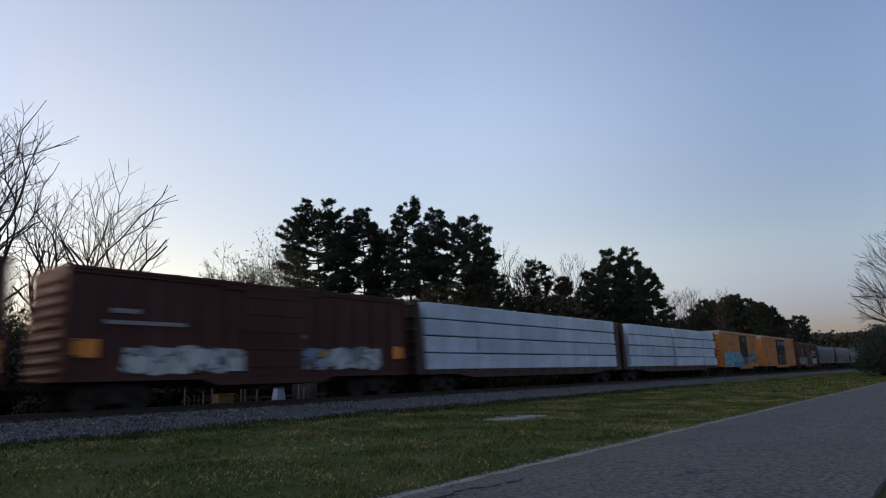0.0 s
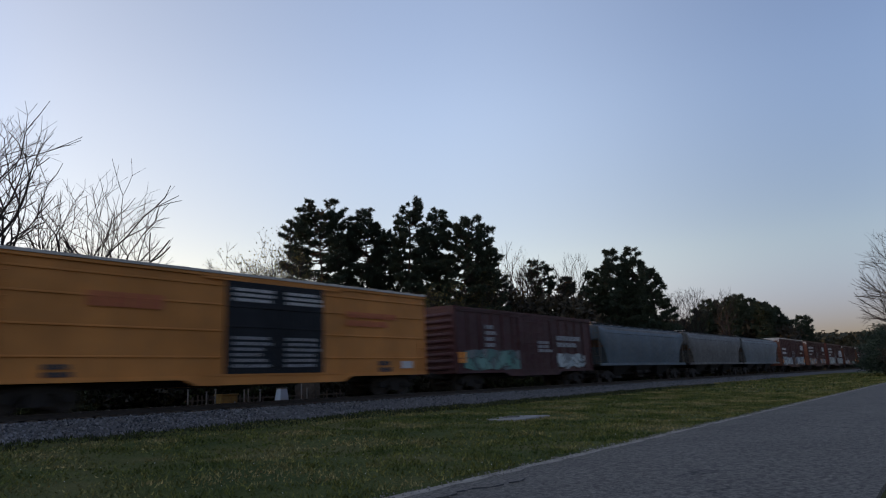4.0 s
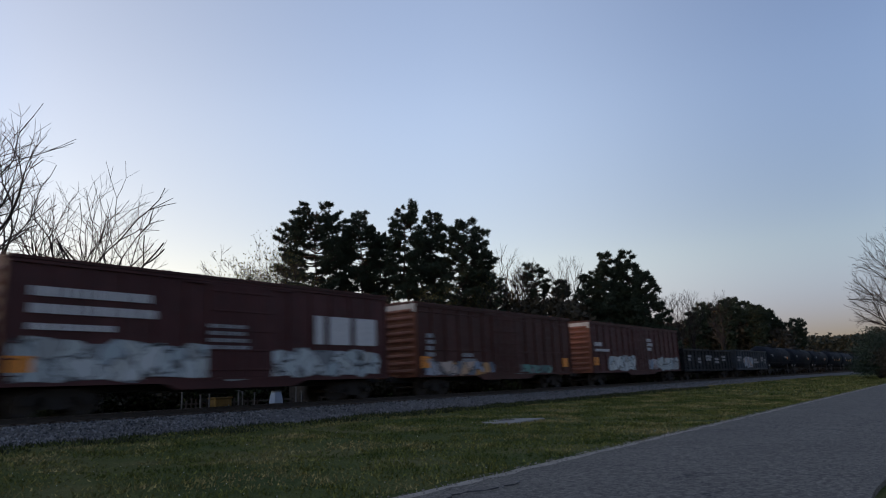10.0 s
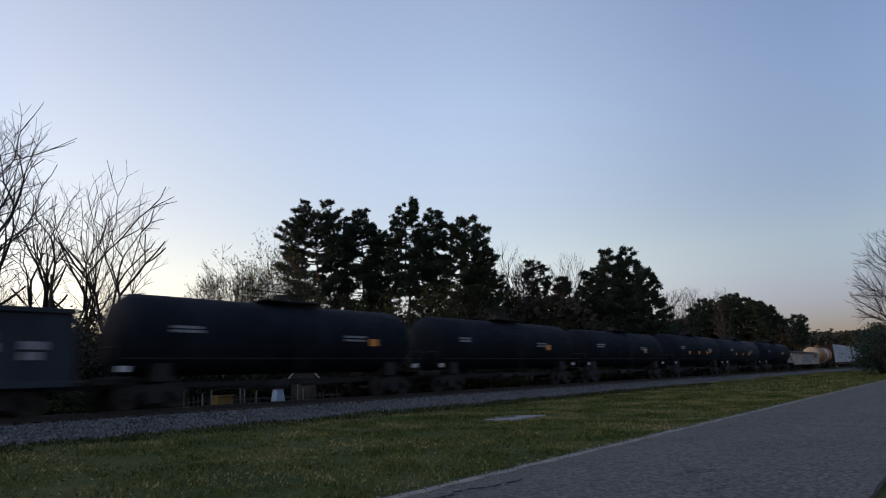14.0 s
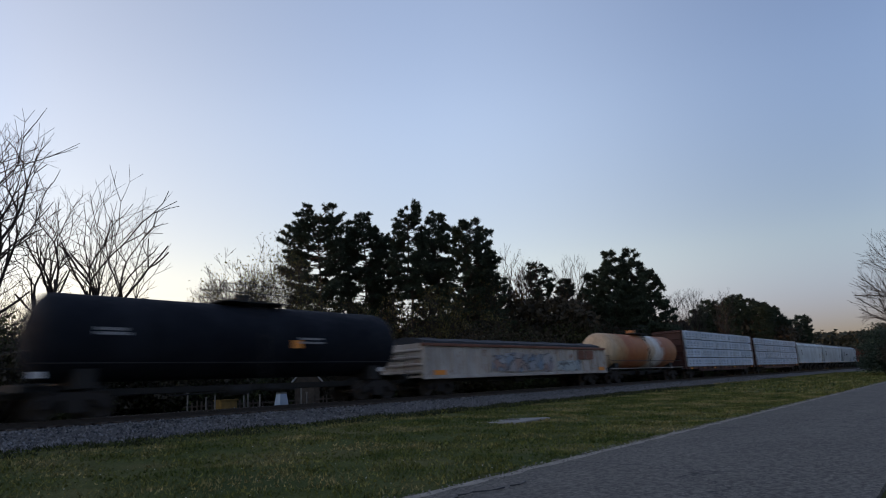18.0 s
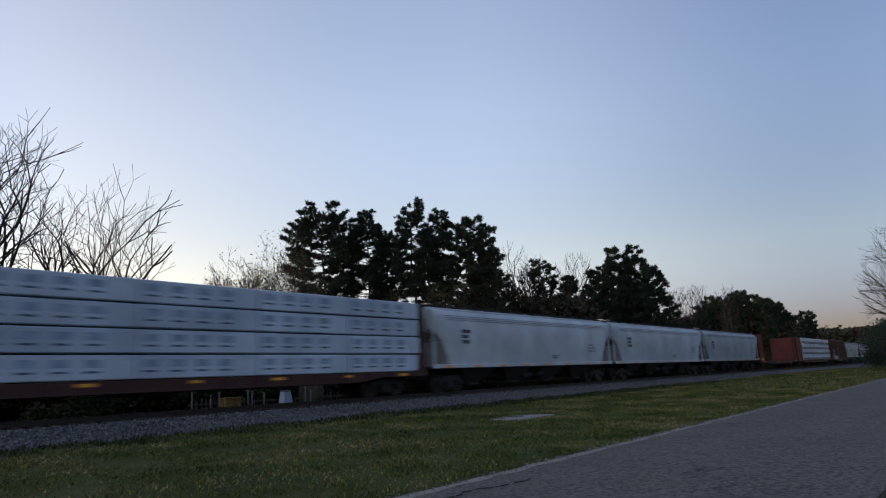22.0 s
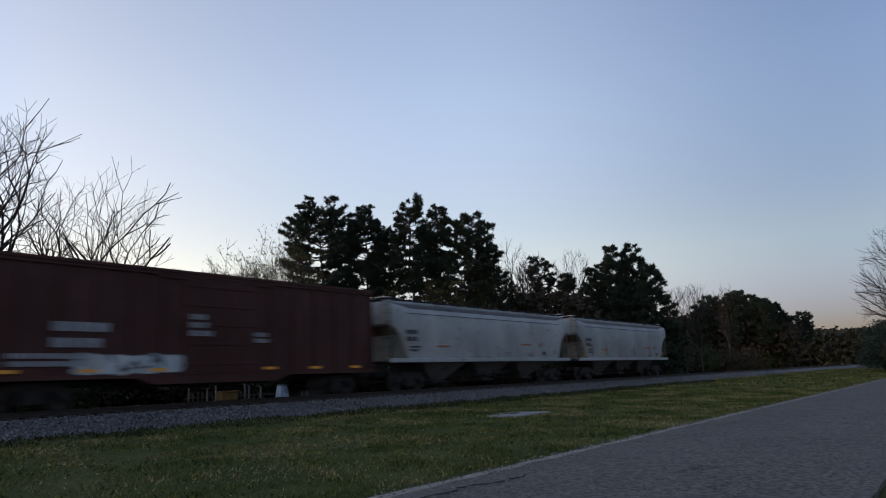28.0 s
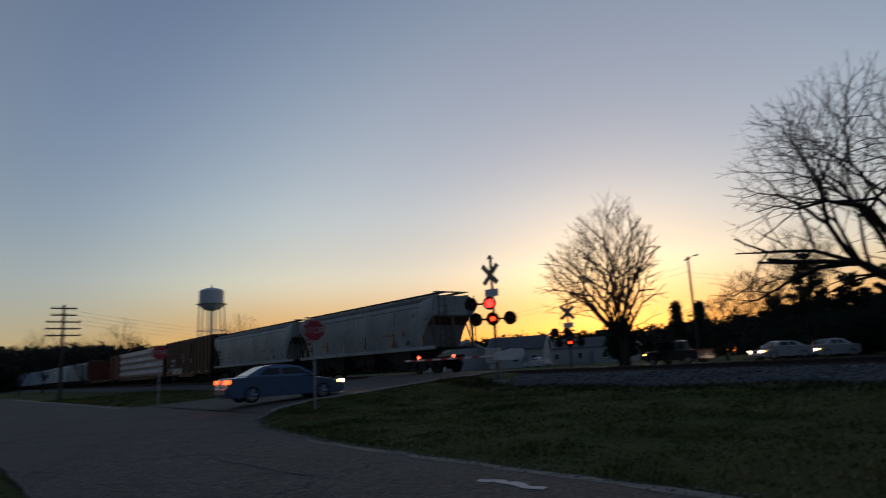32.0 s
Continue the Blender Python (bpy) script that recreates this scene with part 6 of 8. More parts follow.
rows = []
for x in span(-20.5, 130, 0.35):
    y = lerp(x, NORTH) + ragged(x)
    w = 0.13 + 0.10 * noise.noise((x * 1.3, 8.2, 0))
    rows.append([(x, y - w - 0.06 * noise.noise((x * 4.7, 6.2, 0)), 0.0045), (x, y - 0.01, 0.0005), (x, y + 0.10 + 0.08 * noise.noise((x * 2.1, 3.3, 0)), 0.004)])
strip("road_edge", MAT["edge_sand"], rows, "pale sandy grit along the asphalt's edge", "road edge", 0.004)
for pick, side, y0, y1 in ((RIGHT, 1, 9.4, 21.0), (LEFT, -1, 9.4, 21.0)):
    rows = []
    for y in span(y0, y1, 0.35):
        x, w = lerp(y, pick), 0.24 + 0.12 * noise.noise((y * 1.3, 4.2 + side, 0))
        z = level(x - side, y)
        rows.append([(x - side * w, y, z + 0.014), (x, y, z + 0.008), (x + side * w * 1.2, y, z - 0.02)])
    strip("road_edge", MAT["edge_sand"], rows, "pale sandy grit along the side road's edge", "road edge", 0.008)
rows = []
for x in span(-110, -39, 0.7):
    y, w = lerp(x, NORTH), 0.35 + 0.18 * noise.noise((x * 0.9, 8.2, 0))
    rows.append([(x, y - w, level(x, y - w) + 0.012), (x, y, level(x, y) + 0.006), (x, y + w, level(x, y) + 0.01)])
strip("road_edge", MAT["edge_sand"], rows, "pale sandy grit along the asphalt's edge", "road edge", 0.006)
MAT["grit"] = leaf_mat("pale_road_grit", (0.10, 0.095, 0.085), (0.26, 0.24, 0.215))
pts, faces = scatter(9000, 33, rim_area, (0.010, 0.032), OCTA)
solid("road_grit", quick_mesh("road_grit", pts, faces, MAT["grit"]), None, "pale grit gathered along the road's edge", "grit", kind="stuff")
slab = thing("concrete_slab", "pale concrete slab set flush in the lawn", "slab", at=(20.4, 13.4, ground_z(20.4, 13.4)), rz=4)
part("slab_top", Geo().box(-1.25, 1.25, -0.95, 0.95, -0.08, 0.035, 0.02), MAT["concrete"], slab)
part("cover", Geo().tube((0.2, 0.1, 0.03), (0.2, 0.1, 0.045), 0.32, n=18), MAT["steel"], slab, "round iron cover")
paint = Geo()
r_ = random.Random(4)
for i in range(7):
    x, y = -6.7 + 0.15 * i + r_.uniform(-0.05, 0.05), 5.78 + r_.uniform(-0.09, 0.09)
    paint.zprism([(x + 0.16 * math.cos(k) * r_.uniform(0.6, 1.2), y + 0.09 * math.sin(k) * r_.uniform(0.6, 1.2)) for k in [2 * math.pi * q / 9 for q in range(9)]], 0.03, 0.033 + 0.0004 * i)
tagged(solid("road_marking", paint, MAT["white_mark"], "worn splash of white paint on the asphalt", "road marking", kind="structure"))
# long tar-filled cracks near the camera
for k, pts_ in enumerate([[(6.5, 5.9), (7.1, 5.75), (7.6, 5.85), (8.3, 5.6), (8.9, 5.62)], [(-16, 4.6), (-12, 4.2), (-9, 4.4), (-7.4, 3.9)]]):
    g = Geo()
    for (xa, ya), (xb, yb) in zip(pts_, pts_[1:]):
        for q in range(4):
            f0, f1 = q / 4, (q + 1) / 4
            a = Vector((xa + (xb - xa) * f0, ya + (yb - ya) * f0 + 0.05 * math.sin(9 * (xa + f0)), 0.046))
            b = Vector((xa + (xb - xa) * f1, ya + (yb - ya) * f1 + 0.05 * math.sin(9 * (xa + f1)), 0.046))
            g.tube(a, b, 0.008 + 0.006 * (q % 2), n=4)
    solid("road_crack", g, MAT["dark_mark"], "dark crack wandering through the asphalt", "crack", kind="structure")

# ties: the stretch by the camera one by one, the rest joined
tie_mesh = Geo().box(-0.115, 0.115, -1.30, 1.30, -0.18, 0.0, 0.012).mesh("tie", MAT["tie"])
for i in range(290):
    x = -30 + i * 0.53
    if -36.5 < x < -24.5:
        continue
    t = part("tie", tie_mesh, None, ballast)
    t.matrix_basis = pose(x + rng.uniform(-0.02, 0.02), TRACK_Y + rng.uniform(-0.04, 0.04), RAIL_Z - 0.155, rz=rng.uniform(-0.8, 0.8))
g = Geo()
for i in range(560):
    x = -30 + (290 + i) * 0.53 if i < 280 else -37 - (i - 280) * 0.53
    g.box(x - 0.115, x + 0.115, TRACK_Y - 1.3, TRACK_Y + 1.3, RAIL_Z - 0.33, RAIL_Z - 0.155)
tagged(part("far_ties", g, MAT["tie"], ballast), "creosoted ties far along the track", kind="stuff")

# ---- behind the track: fence, utility box, marker, posts ----
fence = thing("picket_fence", "low grey picket fence half lost in weeds", "fence")
fx = 18.0
while fx < 28.6:
    h = rng.uniform(0.75, 1.0)
    if rng.random() < 0.8:
        part("picket", Geo().box(fx, fx + 0.1, 30.98, 31.02, 0.45, 0.5 + h, 0.01), MAT["tie" if rng.random() < 0.4 else "pole"], fence)
    fx += rng.uniform(0.22, 0.36)
for z in (0.7, 1.15):
    part("fence_rail", Geo().box(18.0, 28.6, 31.03, 31.08, z, z + 0.08, 0.01), MAT["pole"], fence)
crate = thing("utility_box", "faded yellow metal utility box among the weeds", "utility box", at=(20.0, 30.5, 0.45))
part("box_body", Geo().box(-0.48, 0.48, -0.3, 0.3, 0.0, 0.95, 0.03), MAT["faded_yellow"], crate)
part("box_lid", Geo().box(-0.52, 0.52, -0.34, 0.34, 0.95, 1.02, 0.01), MAT["faded_yellow"], crate)
part("box_door", Geo().box(-0.42, 0.42, -0.32, -0.3, 0.1, 0.88, 0.01), MAT["faded_yellow"], crate)
part("door_handle", Geo().box(0.26, 0.30, -0.35, -0.32, 0.45, 0.62), MAT["galv"], crate)
marker = thing("marker_block", "whitewashed tapered concrete marker behind the track", "marker", at=(23.5, 30.5, 0.45))
part("block", Geo().loft([[(x * k, y * k, z) for x, y in ((-0.34, -0.3), (0.34, -0.3), (0.34, 0.3), (-0.34, 0.3))] for k, z in ((1.0, -0.1), (0.8, 0.7), (0.62, 1.15))]), MAT["wrap"], marker)
part("cap", Geo().box(-0.24, 0.24, -0.21, 0.21, 1.15, 1.22, 0.02), MAT["concrete"], marker)
for i, (x, h) in enumerate([(17.8, 1.45), (18.8, 1.2), (19.3, 1.3), (21.0, 1.35), (21.25, 1.3), (22.0, 1.2), (24.8, 1.6), (25.2, 1.2)]):
    post = thing("pale_post", "thin pale post standing in the weeds", "post", "pale posts behind the track", (x, 30.4, 0.4))
    part("shaft", Geo().box(-0.03, 0.03, -0.03, 0.03, 0, h, 0.008), MAT["concrete"], post)
    part("post_cap", Geo().box(-0.055, 0.055, -0.055, 0.055, h, h + 0.03, 0.006), MAT["concrete"], post)


def house(at, w, d, wall_h, roof_h, rz, label, wall="brick", openings=3, name="house", category="house", group="", trim="white"):
    ob = thing(name, label, category, group, at, rz)
    part("wall", Geo().xprism([(-d / 2, 0), (d / 2, 0), (d / 2, wall_h), (0, wall_h + roof_h), (-d / 2, wall_h)], -w / 2, w / 2), MAT[wall], ob)
    for s in (-1, 1):
        e = 0.3
        p, q = (s * (d / 2 + e), wall_h - e * roof_h / (d / 2)), (0, wall_h + roof_h)
        rf = part("roof", Geo().xprism([(p[0], p[1] + 0.03), (q[0], q[1] + 0.03), (q[0], q[1] + 0.16), (p[0], p[1] + 0.16)], -w / 2 - 0.3, w / 2 + 0.3), MAT["roof"], ob)
        for x in (-w / 2 - 0.34, w / 2 + 0.28):
            part("barge_board", Geo().xprism([(p[0], p[1] - 0.08), (q[0], q[1] - 0.08), (q[0], q[1] + 0.18), (p[0], p[1] + 0.18)], x, x + 0.06), MAT[trim], rf)
    for i in range(openings):
        x = -w / 2 + w * (i + 0.5) / openings
        wn_ = part("window", Geo().box(x - 0.5, x + 0.5, -d / 2 - 0.06, -d / 2 + 0.02, 0.9, 2.0, 0.01), MAT["white"], ob)
        part("pane", Geo().box(x - 0.42, x + 0.42, -d / 2 - 0.075, -d / 2 - 0.06, 0.98, 1.92), MAT["glass"], wn_)
    part("door", Geo().box(w * 0.12, w * 0.12 + 0.95, -d / 2 - 0.05, -d / 2 + 0.02, 0, 2.05, 0.01), MAT["grey_mark"], ob)
    return ob


house(polar(136.0, 112, 0.6), 9, 8, 3.0, 2.0, 35, "pale gabled house beyond the crossing", group="houses beyond the main road")
house(polar(141.5, 118, 0.6), 12, 8, 3.0, 1.8, -20, "pale low house beyond the crossing", group="houses beyond the main road")
house(polar(130.0, 120, 0.6), 14, 8, 2.8, 1.6, 10, "grey low house beyond the main road", "galv", group="houses beyond the main road")
shop = house(polar(92.5, 82, 0.6), 17, 9, 2.9, 1.0, 0, "low pale roadside shop with a lit canopy", "white", 4, "shop", "shop")
part("canopy", Geo().box(-6, 5, -8.0, -4.6, 2.5, 2.75, 0.03), MAT["white"], shop)
part("canopy_light", Geo().box(-3.5, 0.5, -8.03, -8.0, 2.55, 2.62), MAT["amber"], shop, "glowing amber strip light")
for x in (-5.6, 4.6):
    part("canopy_post", Geo().box(x - 0.08, x + 0.08, -7.8, -7.64, 0, 2.5), MAT["galv"], shop)


def cabin(at, w, d, h, rz, label):
    ob = thing("equipment_shed", label, "shed", "", at, rz)
    part("body", Geo().box(-w / 2, w / 2, -d / 2, d / 2, 0.15, h, 0.03), MAT["white"], ob)
    part("roof", Geo().xprism([(-d / 2 - 0.12, h), (d / 2 + 0.12, h), (0, h + 0.22)], -w / 2 - 0.12, w / 2 + 0.12), MAT["galv"], ob)
    part("door", Geo().box(-0.45, 0.45, -d / 2 - 0.03, -d / 2, 0.2, h - 0.15, 0.01), MAT["white"], ob)
    part("handle", Geo().box(0.3, 0.35, -d / 2 - 0.06, -d / 2 - 0.03, 1.0, 1.15), MAT["black_steel"], ob)
    part("skid", Geo().box(-w / 2, w / 2, -d / 2 + 0.1, d / 2 - 0.1, 0, 0.15), MAT["concrete"], ob)


cabin((-8.9, 40.3, 0.58), 2.6, 2.0, 2.15, 8, "white metal signal hut standing beside the track")
cabin((0.7, 43.6, 0.58), 2.1, 1.8, 1.85, -6, "white metal utility hut near the main road")
board = thing("sign_board", "tilted blank white notice board on two posts", "sign", at=(1.0, 45.5, 0.58), rz=-12)
part("panel", Geo().box(-0.85, 0.85, -0.04, 0.04, 2.0, 3.0, 0.01), MAT["white"], board)
for x in (-0.7, 0.7):
    part("post", Geo().box(x - 0.05, x + 0.05, 0.04, 0.14, 0, 3.0), MAT["pole"], board)


# ---- radio mast, water tower, poles and wires ----
def radio_mast(at, height, face):
    ob = thing("radio_mast", "slender guyed lattice radio mast", "mast", at=at)
    legs = [Vector((face * math.cos(a), face * math.sin(a), 0)) for a in (0.3, 0.3 + 2.094, 0.3 + 4.189)]
    for p in legs:
        part("leg", Geo().tube(p, p + Vector((0, 0, height)), 0.09, n=6), MAT["galv"], ob)
    for k in range(3):
        p, q = legs[k], legs[(k + 1) % 3]
        g = Geo()
        for i in range(int(height / 1.1)):
            z = i * 1.1
            g.tube(p + Vector((0, 0, z)), q + Vector((0, 0, z)), 0.05, n=4, caps=False)
            g.tube(p + Vector((0, 0, z)), q + Vector((0, 0, z + 1.1)), 0.04, n=4, caps=False)
        tagged(part("lacing", g, MAT["galv"], ob), kind="stuff")
    for k in range(3):
        a = 0.3 + 2.094 * k
        for z in (35, 70, 104):
            part("guy_wire", Geo().tube((0, 0, z), (55 * math.cos(a), 55 * math.sin(a), 0), 0.012, n=4), MAT["galv"], ob)


radio_mast(polar(85.2, 132, 0.55), 112, 1.25)

tower = thing("water_tower", "white municipal water tower on steel legs", "water tower", at=polar(161.8, 250, 0.3))
zt, rt = 27.0, 4.3
part("tank", Geo().loft([[(r * math.cos(a), r * math.sin(a), z) for a in [2 * math.pi * i / 28 for i in range(28)]] for r, z in ((0.8, zt - 2.0), (2.6, zt - 1.5), (3.9, zt - 0.5), (rt, zt + 0.6), (rt, zt + 5.0), (3.7, zt + 5.6), (2.0, zt + 6.1), (0.3, zt + 6.3))]), MAT["white"], tower, smooth=True)
part("balcony", Geo().loft([[(r * math.cos(a), r * math.sin(a), z) for a in [2 * math.pi * i / 28 for i in range(28)]] for r, z in ((rt, zt + 0.3), (rt + 0.9, zt + 0.3), (rt + 0.9, zt + 0.5), (rt, zt + 0.5))]), MAT["galv"], tower)
part("finial", Geo().tube((0, 0, zt + 6.2), (0, 0, zt + 7.4), 0.4, 0.2), MAT["white"], tower)
for k in range(6):
    a = 2 * math.pi * k / 6
    part("leg", Geo().tube((5.2 * math.cos(a), 5.2 * math.sin(a), 0), (rt * math.cos(a), rt * math.sin(a), zt + 0.6), 0.22, n=8), MAT["white"], tower)
    b = 2 * math.pi * (k + 1) / 6
    for z, q in ((9, 4.9), (18, 4.6)):
        part("strut", Geo().tube((q * math.cos(a), q * math.sin(a), z), (q * math.cos(b), q * math.sin(b), z), 0.1, n=6), MAT["white"], tower)
part("riser", Geo().tube((0, 0, 0), (0, 0, zt - 1.8), 0.55, n=12), MAT["white"], tower)


def utility_pole(at, height, arms, rz, label, lamp=False, width=2.9):
    ob = thing("utility_pole", label, "pole", "poles round the crossing", at, rz)
    part("shaft", Geo().tube((0, 0, -0.3), (0, 0, height), 0.17, 0.11, n=10), MAT["pole"], ob, smooth=True)
    for i in range(arms):
        z = height - 0.35 - i * 0.62
        w = width if i > 1 else width * 0.75
        part("crossarm", Geo().box(-w / 2, w / 2, -0.17, -0.06, z - 0.06, z + 0.06, 0.01), MAT["pole"], ob)
        g = Geo()
        for k in range(6):
            x = -w / 2 + 0.12 + k * (w - 0.24) / 5
            g.tube((x, -0.11, z + 0.06), (x, -0.11, z + 0.2), 0.03, n=6)
        tagged(part("insulators", g, MAT["glass"], ob), kind="stuff")
    if lamp:
        part("lamp_arm", Geo().path([(0, 0, height - 0.3), (1.0, 0, height - 0.1), (1.8, 0, height - 0.12)], 0.035), MAT["galv"], ob)
        part("lamp_head", Geo().box(1.5, 2.1, -0.12, 0.12, height - 0.22, height - 0.1, 0.03), MAT["galv"], ob)
    return ob


P1, P2, P3, P4 = polar(172.4, 70, 0.3), polar(148, 150, 0.5), polar(121.6, 76, 0.6), polar(96, 90, 0.6)
utility_pole(P1, 8.6, 5, 97, "old wooden telegraph pole with five crossarms")
utility_pole(P2, 9.5, 2, 20, "wooden utility pole with two crossarms")
utility_pole(P3, 11.3, 1, -30, "wooden utility pole with a street lamp arm", True, 1.6)
utility_pole(P4, 9.0, 1, -30, "wooden utility pole with a street lamp arm", True, 1.6)
for (pa, ha), (pb, hb), n in (((P1, 8.4), (P2, 9.2), 4), ((P2, 9.0), (P3, 10.2), 2), ((P3, 9.6), (P4, 8.2), 2)):
    for k in range(n):
        off = Vector((0.25 * (k - n / 2), 0.4 * (k - n / 2), -0.5 * k))
        a, b = Vector(pa) + Vector((0, 0, ha)) + off, Vector(pb) + Vector((0, 0, hb)) + off
        g = Twigs()
        pts_ = [a.lerp(b, i / 12) - Vector((0, 0, 1.6 * 4 * (i / 12) * (1 - i / 12))) for i in range(13)]
        g.stem(pts_, [0.009] * 13, 4)
        solid("overhead_wire", g.mesh("overhead_wire", MAT["black_steel"]), None, "thin sagging overhead wire between poles", "wire", "wires round the crossing")


# ---- crossing signals and signs ----
def flashers(ob, z, rz, units, y_off=0.16):
    """An arm with round flasher units; units are (place along the arm, lens material, lens radius)."""
    xs = [u[0] for u in units]
    arm = part("flasher_arm", Geo().box(min(xs) - 0.08, max(xs) + 0.08, -0.04, 0.04, z - 0.04, z + 0.04), MAT["black_steel"], ob)
    arm.matrix_basis = pose(0, 0, 0, rz=rz)
    for x, lens, rl in units:
        b = part("background_disc", Geo().tube((x, -y_off, z), (x, -y_off + 0.03, z), 0.30, n=20), MAT["black_steel"], arm, "round black background plate")
        part("hood", Geo().loft([[(x + r * math.cos(a), yy, z + r * math.sin(a)) for a in [math.pi * i / 10 - 0.1 for i in range(12)]] for r, yy in ((0.17, -y_off), (0.18, -y_off - 0.22))], caps=False, closed=False), MAT["black_steel"], b)
        part("lens", Geo().loft([[(x + r * rl * math.cos(a), yy, z + r * rl * math.sin(a)) for a in [2 * math.pi * i / 16 for i in range(16)]] for r, yy in ((1.0, -y_off), (0.88, -y_off - 0.03), (0.12, -y_off - 0.05))]), MAT[lens], b, "red flasher lens")


MAT["lamp_gate"] = glow("gate_lamp_red", (1.0, 0.05, 0.02), 8.0)


def crossing_signal(at, rz, top, label, lit, gate=None, turn=0):
    ob = thing("crossing_signal", label, "crossing signal", "signals of the level crossing", at, rz)
    part("mast", Geo().tube((0, 0, 0), (0, 0, top), 0.065, n=12), MAT["mast_dark"], ob, smooth=True)
    part("foundation", Geo().box(-0.4, 0.4, -0.4, 0.4, -0.5, 0.12, 0.03), MAT["concrete"], ob)
    part("mast_base", Geo().tube((0, 0, 0.1), (0, 0, 0.5), 0.18, 0.1, n=12), MAT["mast_dark"], ob)
    for s in (-1, 1):
        # white blades take a grey that puts their backlit shade into the colour
        bl = part("crossbuck_blade", Geo().box(-0.6, 0.6, -0.012, 0.012, -0.115, 0.115, 0.004), MAT["concrete"], ob, "white crossbuck blade, greyed as if backlit")
        bl.matrix_basis = pose(0, 0, 0, rz=turn) @ pose(0, -0.08 - 0.03 * s, top - 0.75, 0, 45 * s, 0)
    part("track_plate", Geo().box(-0.33, 0.33, -0.10, -0.08, top - 1.75, top - 1.42), MAT["white"], ob, "small white track number plate")
    flashers(ob, top - 2.05, 15, [(-0.98, "lens_off", 0.16), (-0.14, "lamp_red" if lit == 1 else "lens_off", 0.20)])
    flashers(ob, top - 2.75, 22, [(-0.80, "lens_off", 0.16), (-0.05, "lamp_dim", 0.10), (0.72, "lens_off", 0.16)])
    part("bell", Geo().tube((0, -0.05, top - 0.05), (0, -0.05, top + 0.12), 0.14, 0.05, n=12), MAT["black_steel"], ob)
    if gate:
        part("gate_box", Geo().box(-0.28, 0.28, -0.55, -0.1, 0.85, 1.5, 0.03), MAT["galv"], ob, "gate mechanism housing")
        arm = part("gate_arm", Geo().box(-gate, 0.3, -0.68, -0.63, 1.12, 1.20, 0.01), MAT["white"], ob, "lowered red and white gate arm")
        for i in range(int(gate / 0.8)):
            part("gate_stripe", Geo().box(-0.9 - i * 0.8, -0.5 - i * 0.8, -0.685, -0.625, 1.115, 1.205), MAT["sign_red"], arm)
        for x in (-gate * 0.83, -gate * 0.41):
            part("gate_lamp", Geo().tube((x, -0.65, 1.22), (x, -0.65, 1.34), 0.04, n=10), MAT["lamp_gate"], arm, "small red gate lamp")
        for s in (-0.68, -0.02):
            part("counterweight", Geo().yprism([(0.2, 1.0), (1.15, 0.95), (1.3, 1.1), (1.3, 1.4), (1.1, 1.45), (0.2, 1.3)], s, s + 0.05), MAT["white"], ob)
    return ob


crossing_signal((-21.9, 19.7, ground_z(-21.9, 19.7)), 22, 5.55, "railway crossing signal with crossbuck and lit red flashers", 1, 4.4, -15)
crossing_signal((-30.0, 33.6, 0.75), 40, 4.6, "railway crossing signal beyond the track with amber-red flasher", 2, None, 0)
def stop_sign(at, rz):
    stop = thing("stop_sign", "red octagonal stop sign on a steel post", "stop sign", group="stop signs of the crossing", at=at, rz=rz)
    part("post", Geo().box(-0.03, 0.03, -0.02, 0.02, -0.3, 3.1), MAT["galv"], stop)
    octa = [(0.40 * math.cos(math.pi / 8 + k * math.pi / 4), 2.72 + 0.40 * math.sin(math.pi / 8 + k * math.pi / 4)) for k in range(8)]
    face = part("face", Geo().yprism(octa, -0.045, -0.025), MAT["sign_red"], stop)
    octb = [(0.385 * math.cos(math.pi / 8 + k * math.pi / 4), 2.72 + 0.385 * math.sin(math.pi / 8 + k * math.pi / 4)) for k in range(8)]
    octc = [(0.365 * math.cos(math.pi / 8 + k * math.pi / 4), 2.72 + 0.365 * math.sin(math.pi / 8 + k * math.pi / 4)) for k in range(8)]
    g = Geo()
    for k in range(8):
        j = (k + 1) % 8
        g.loft([[(octb[k][0], -0.048, octb[k][1]), (octc[k][0], -0.048, octc[k][1])], [(octb[j][0], -0.048, octb[j][1]), (octc[j][0], -0.048, octc[j][1])]], caps=False, closed=False)
    part("border", g, MAT["white_mark"], face)
    word = bpy.data.curves.new("stop_word", "FONT")
    word.body, word.size, word.align_x, word.align_y, word.extrude = "STOP", 0.30, "CENTER", "CENTER", 0.002
    word.materials.append(MAT["white_mark"])
    wob = new("word", word)
    wob.parent = stop
    wob.matrix_basis = pose(0, -0.050, 2.72, 90, 0, 0)


stop_sign((-21.3, 10.6, ground_z(-21.3, 10.6)), 62)
stop_sign((-37.6, 9.6, ground_z(-37.6, 9.6)), 75)


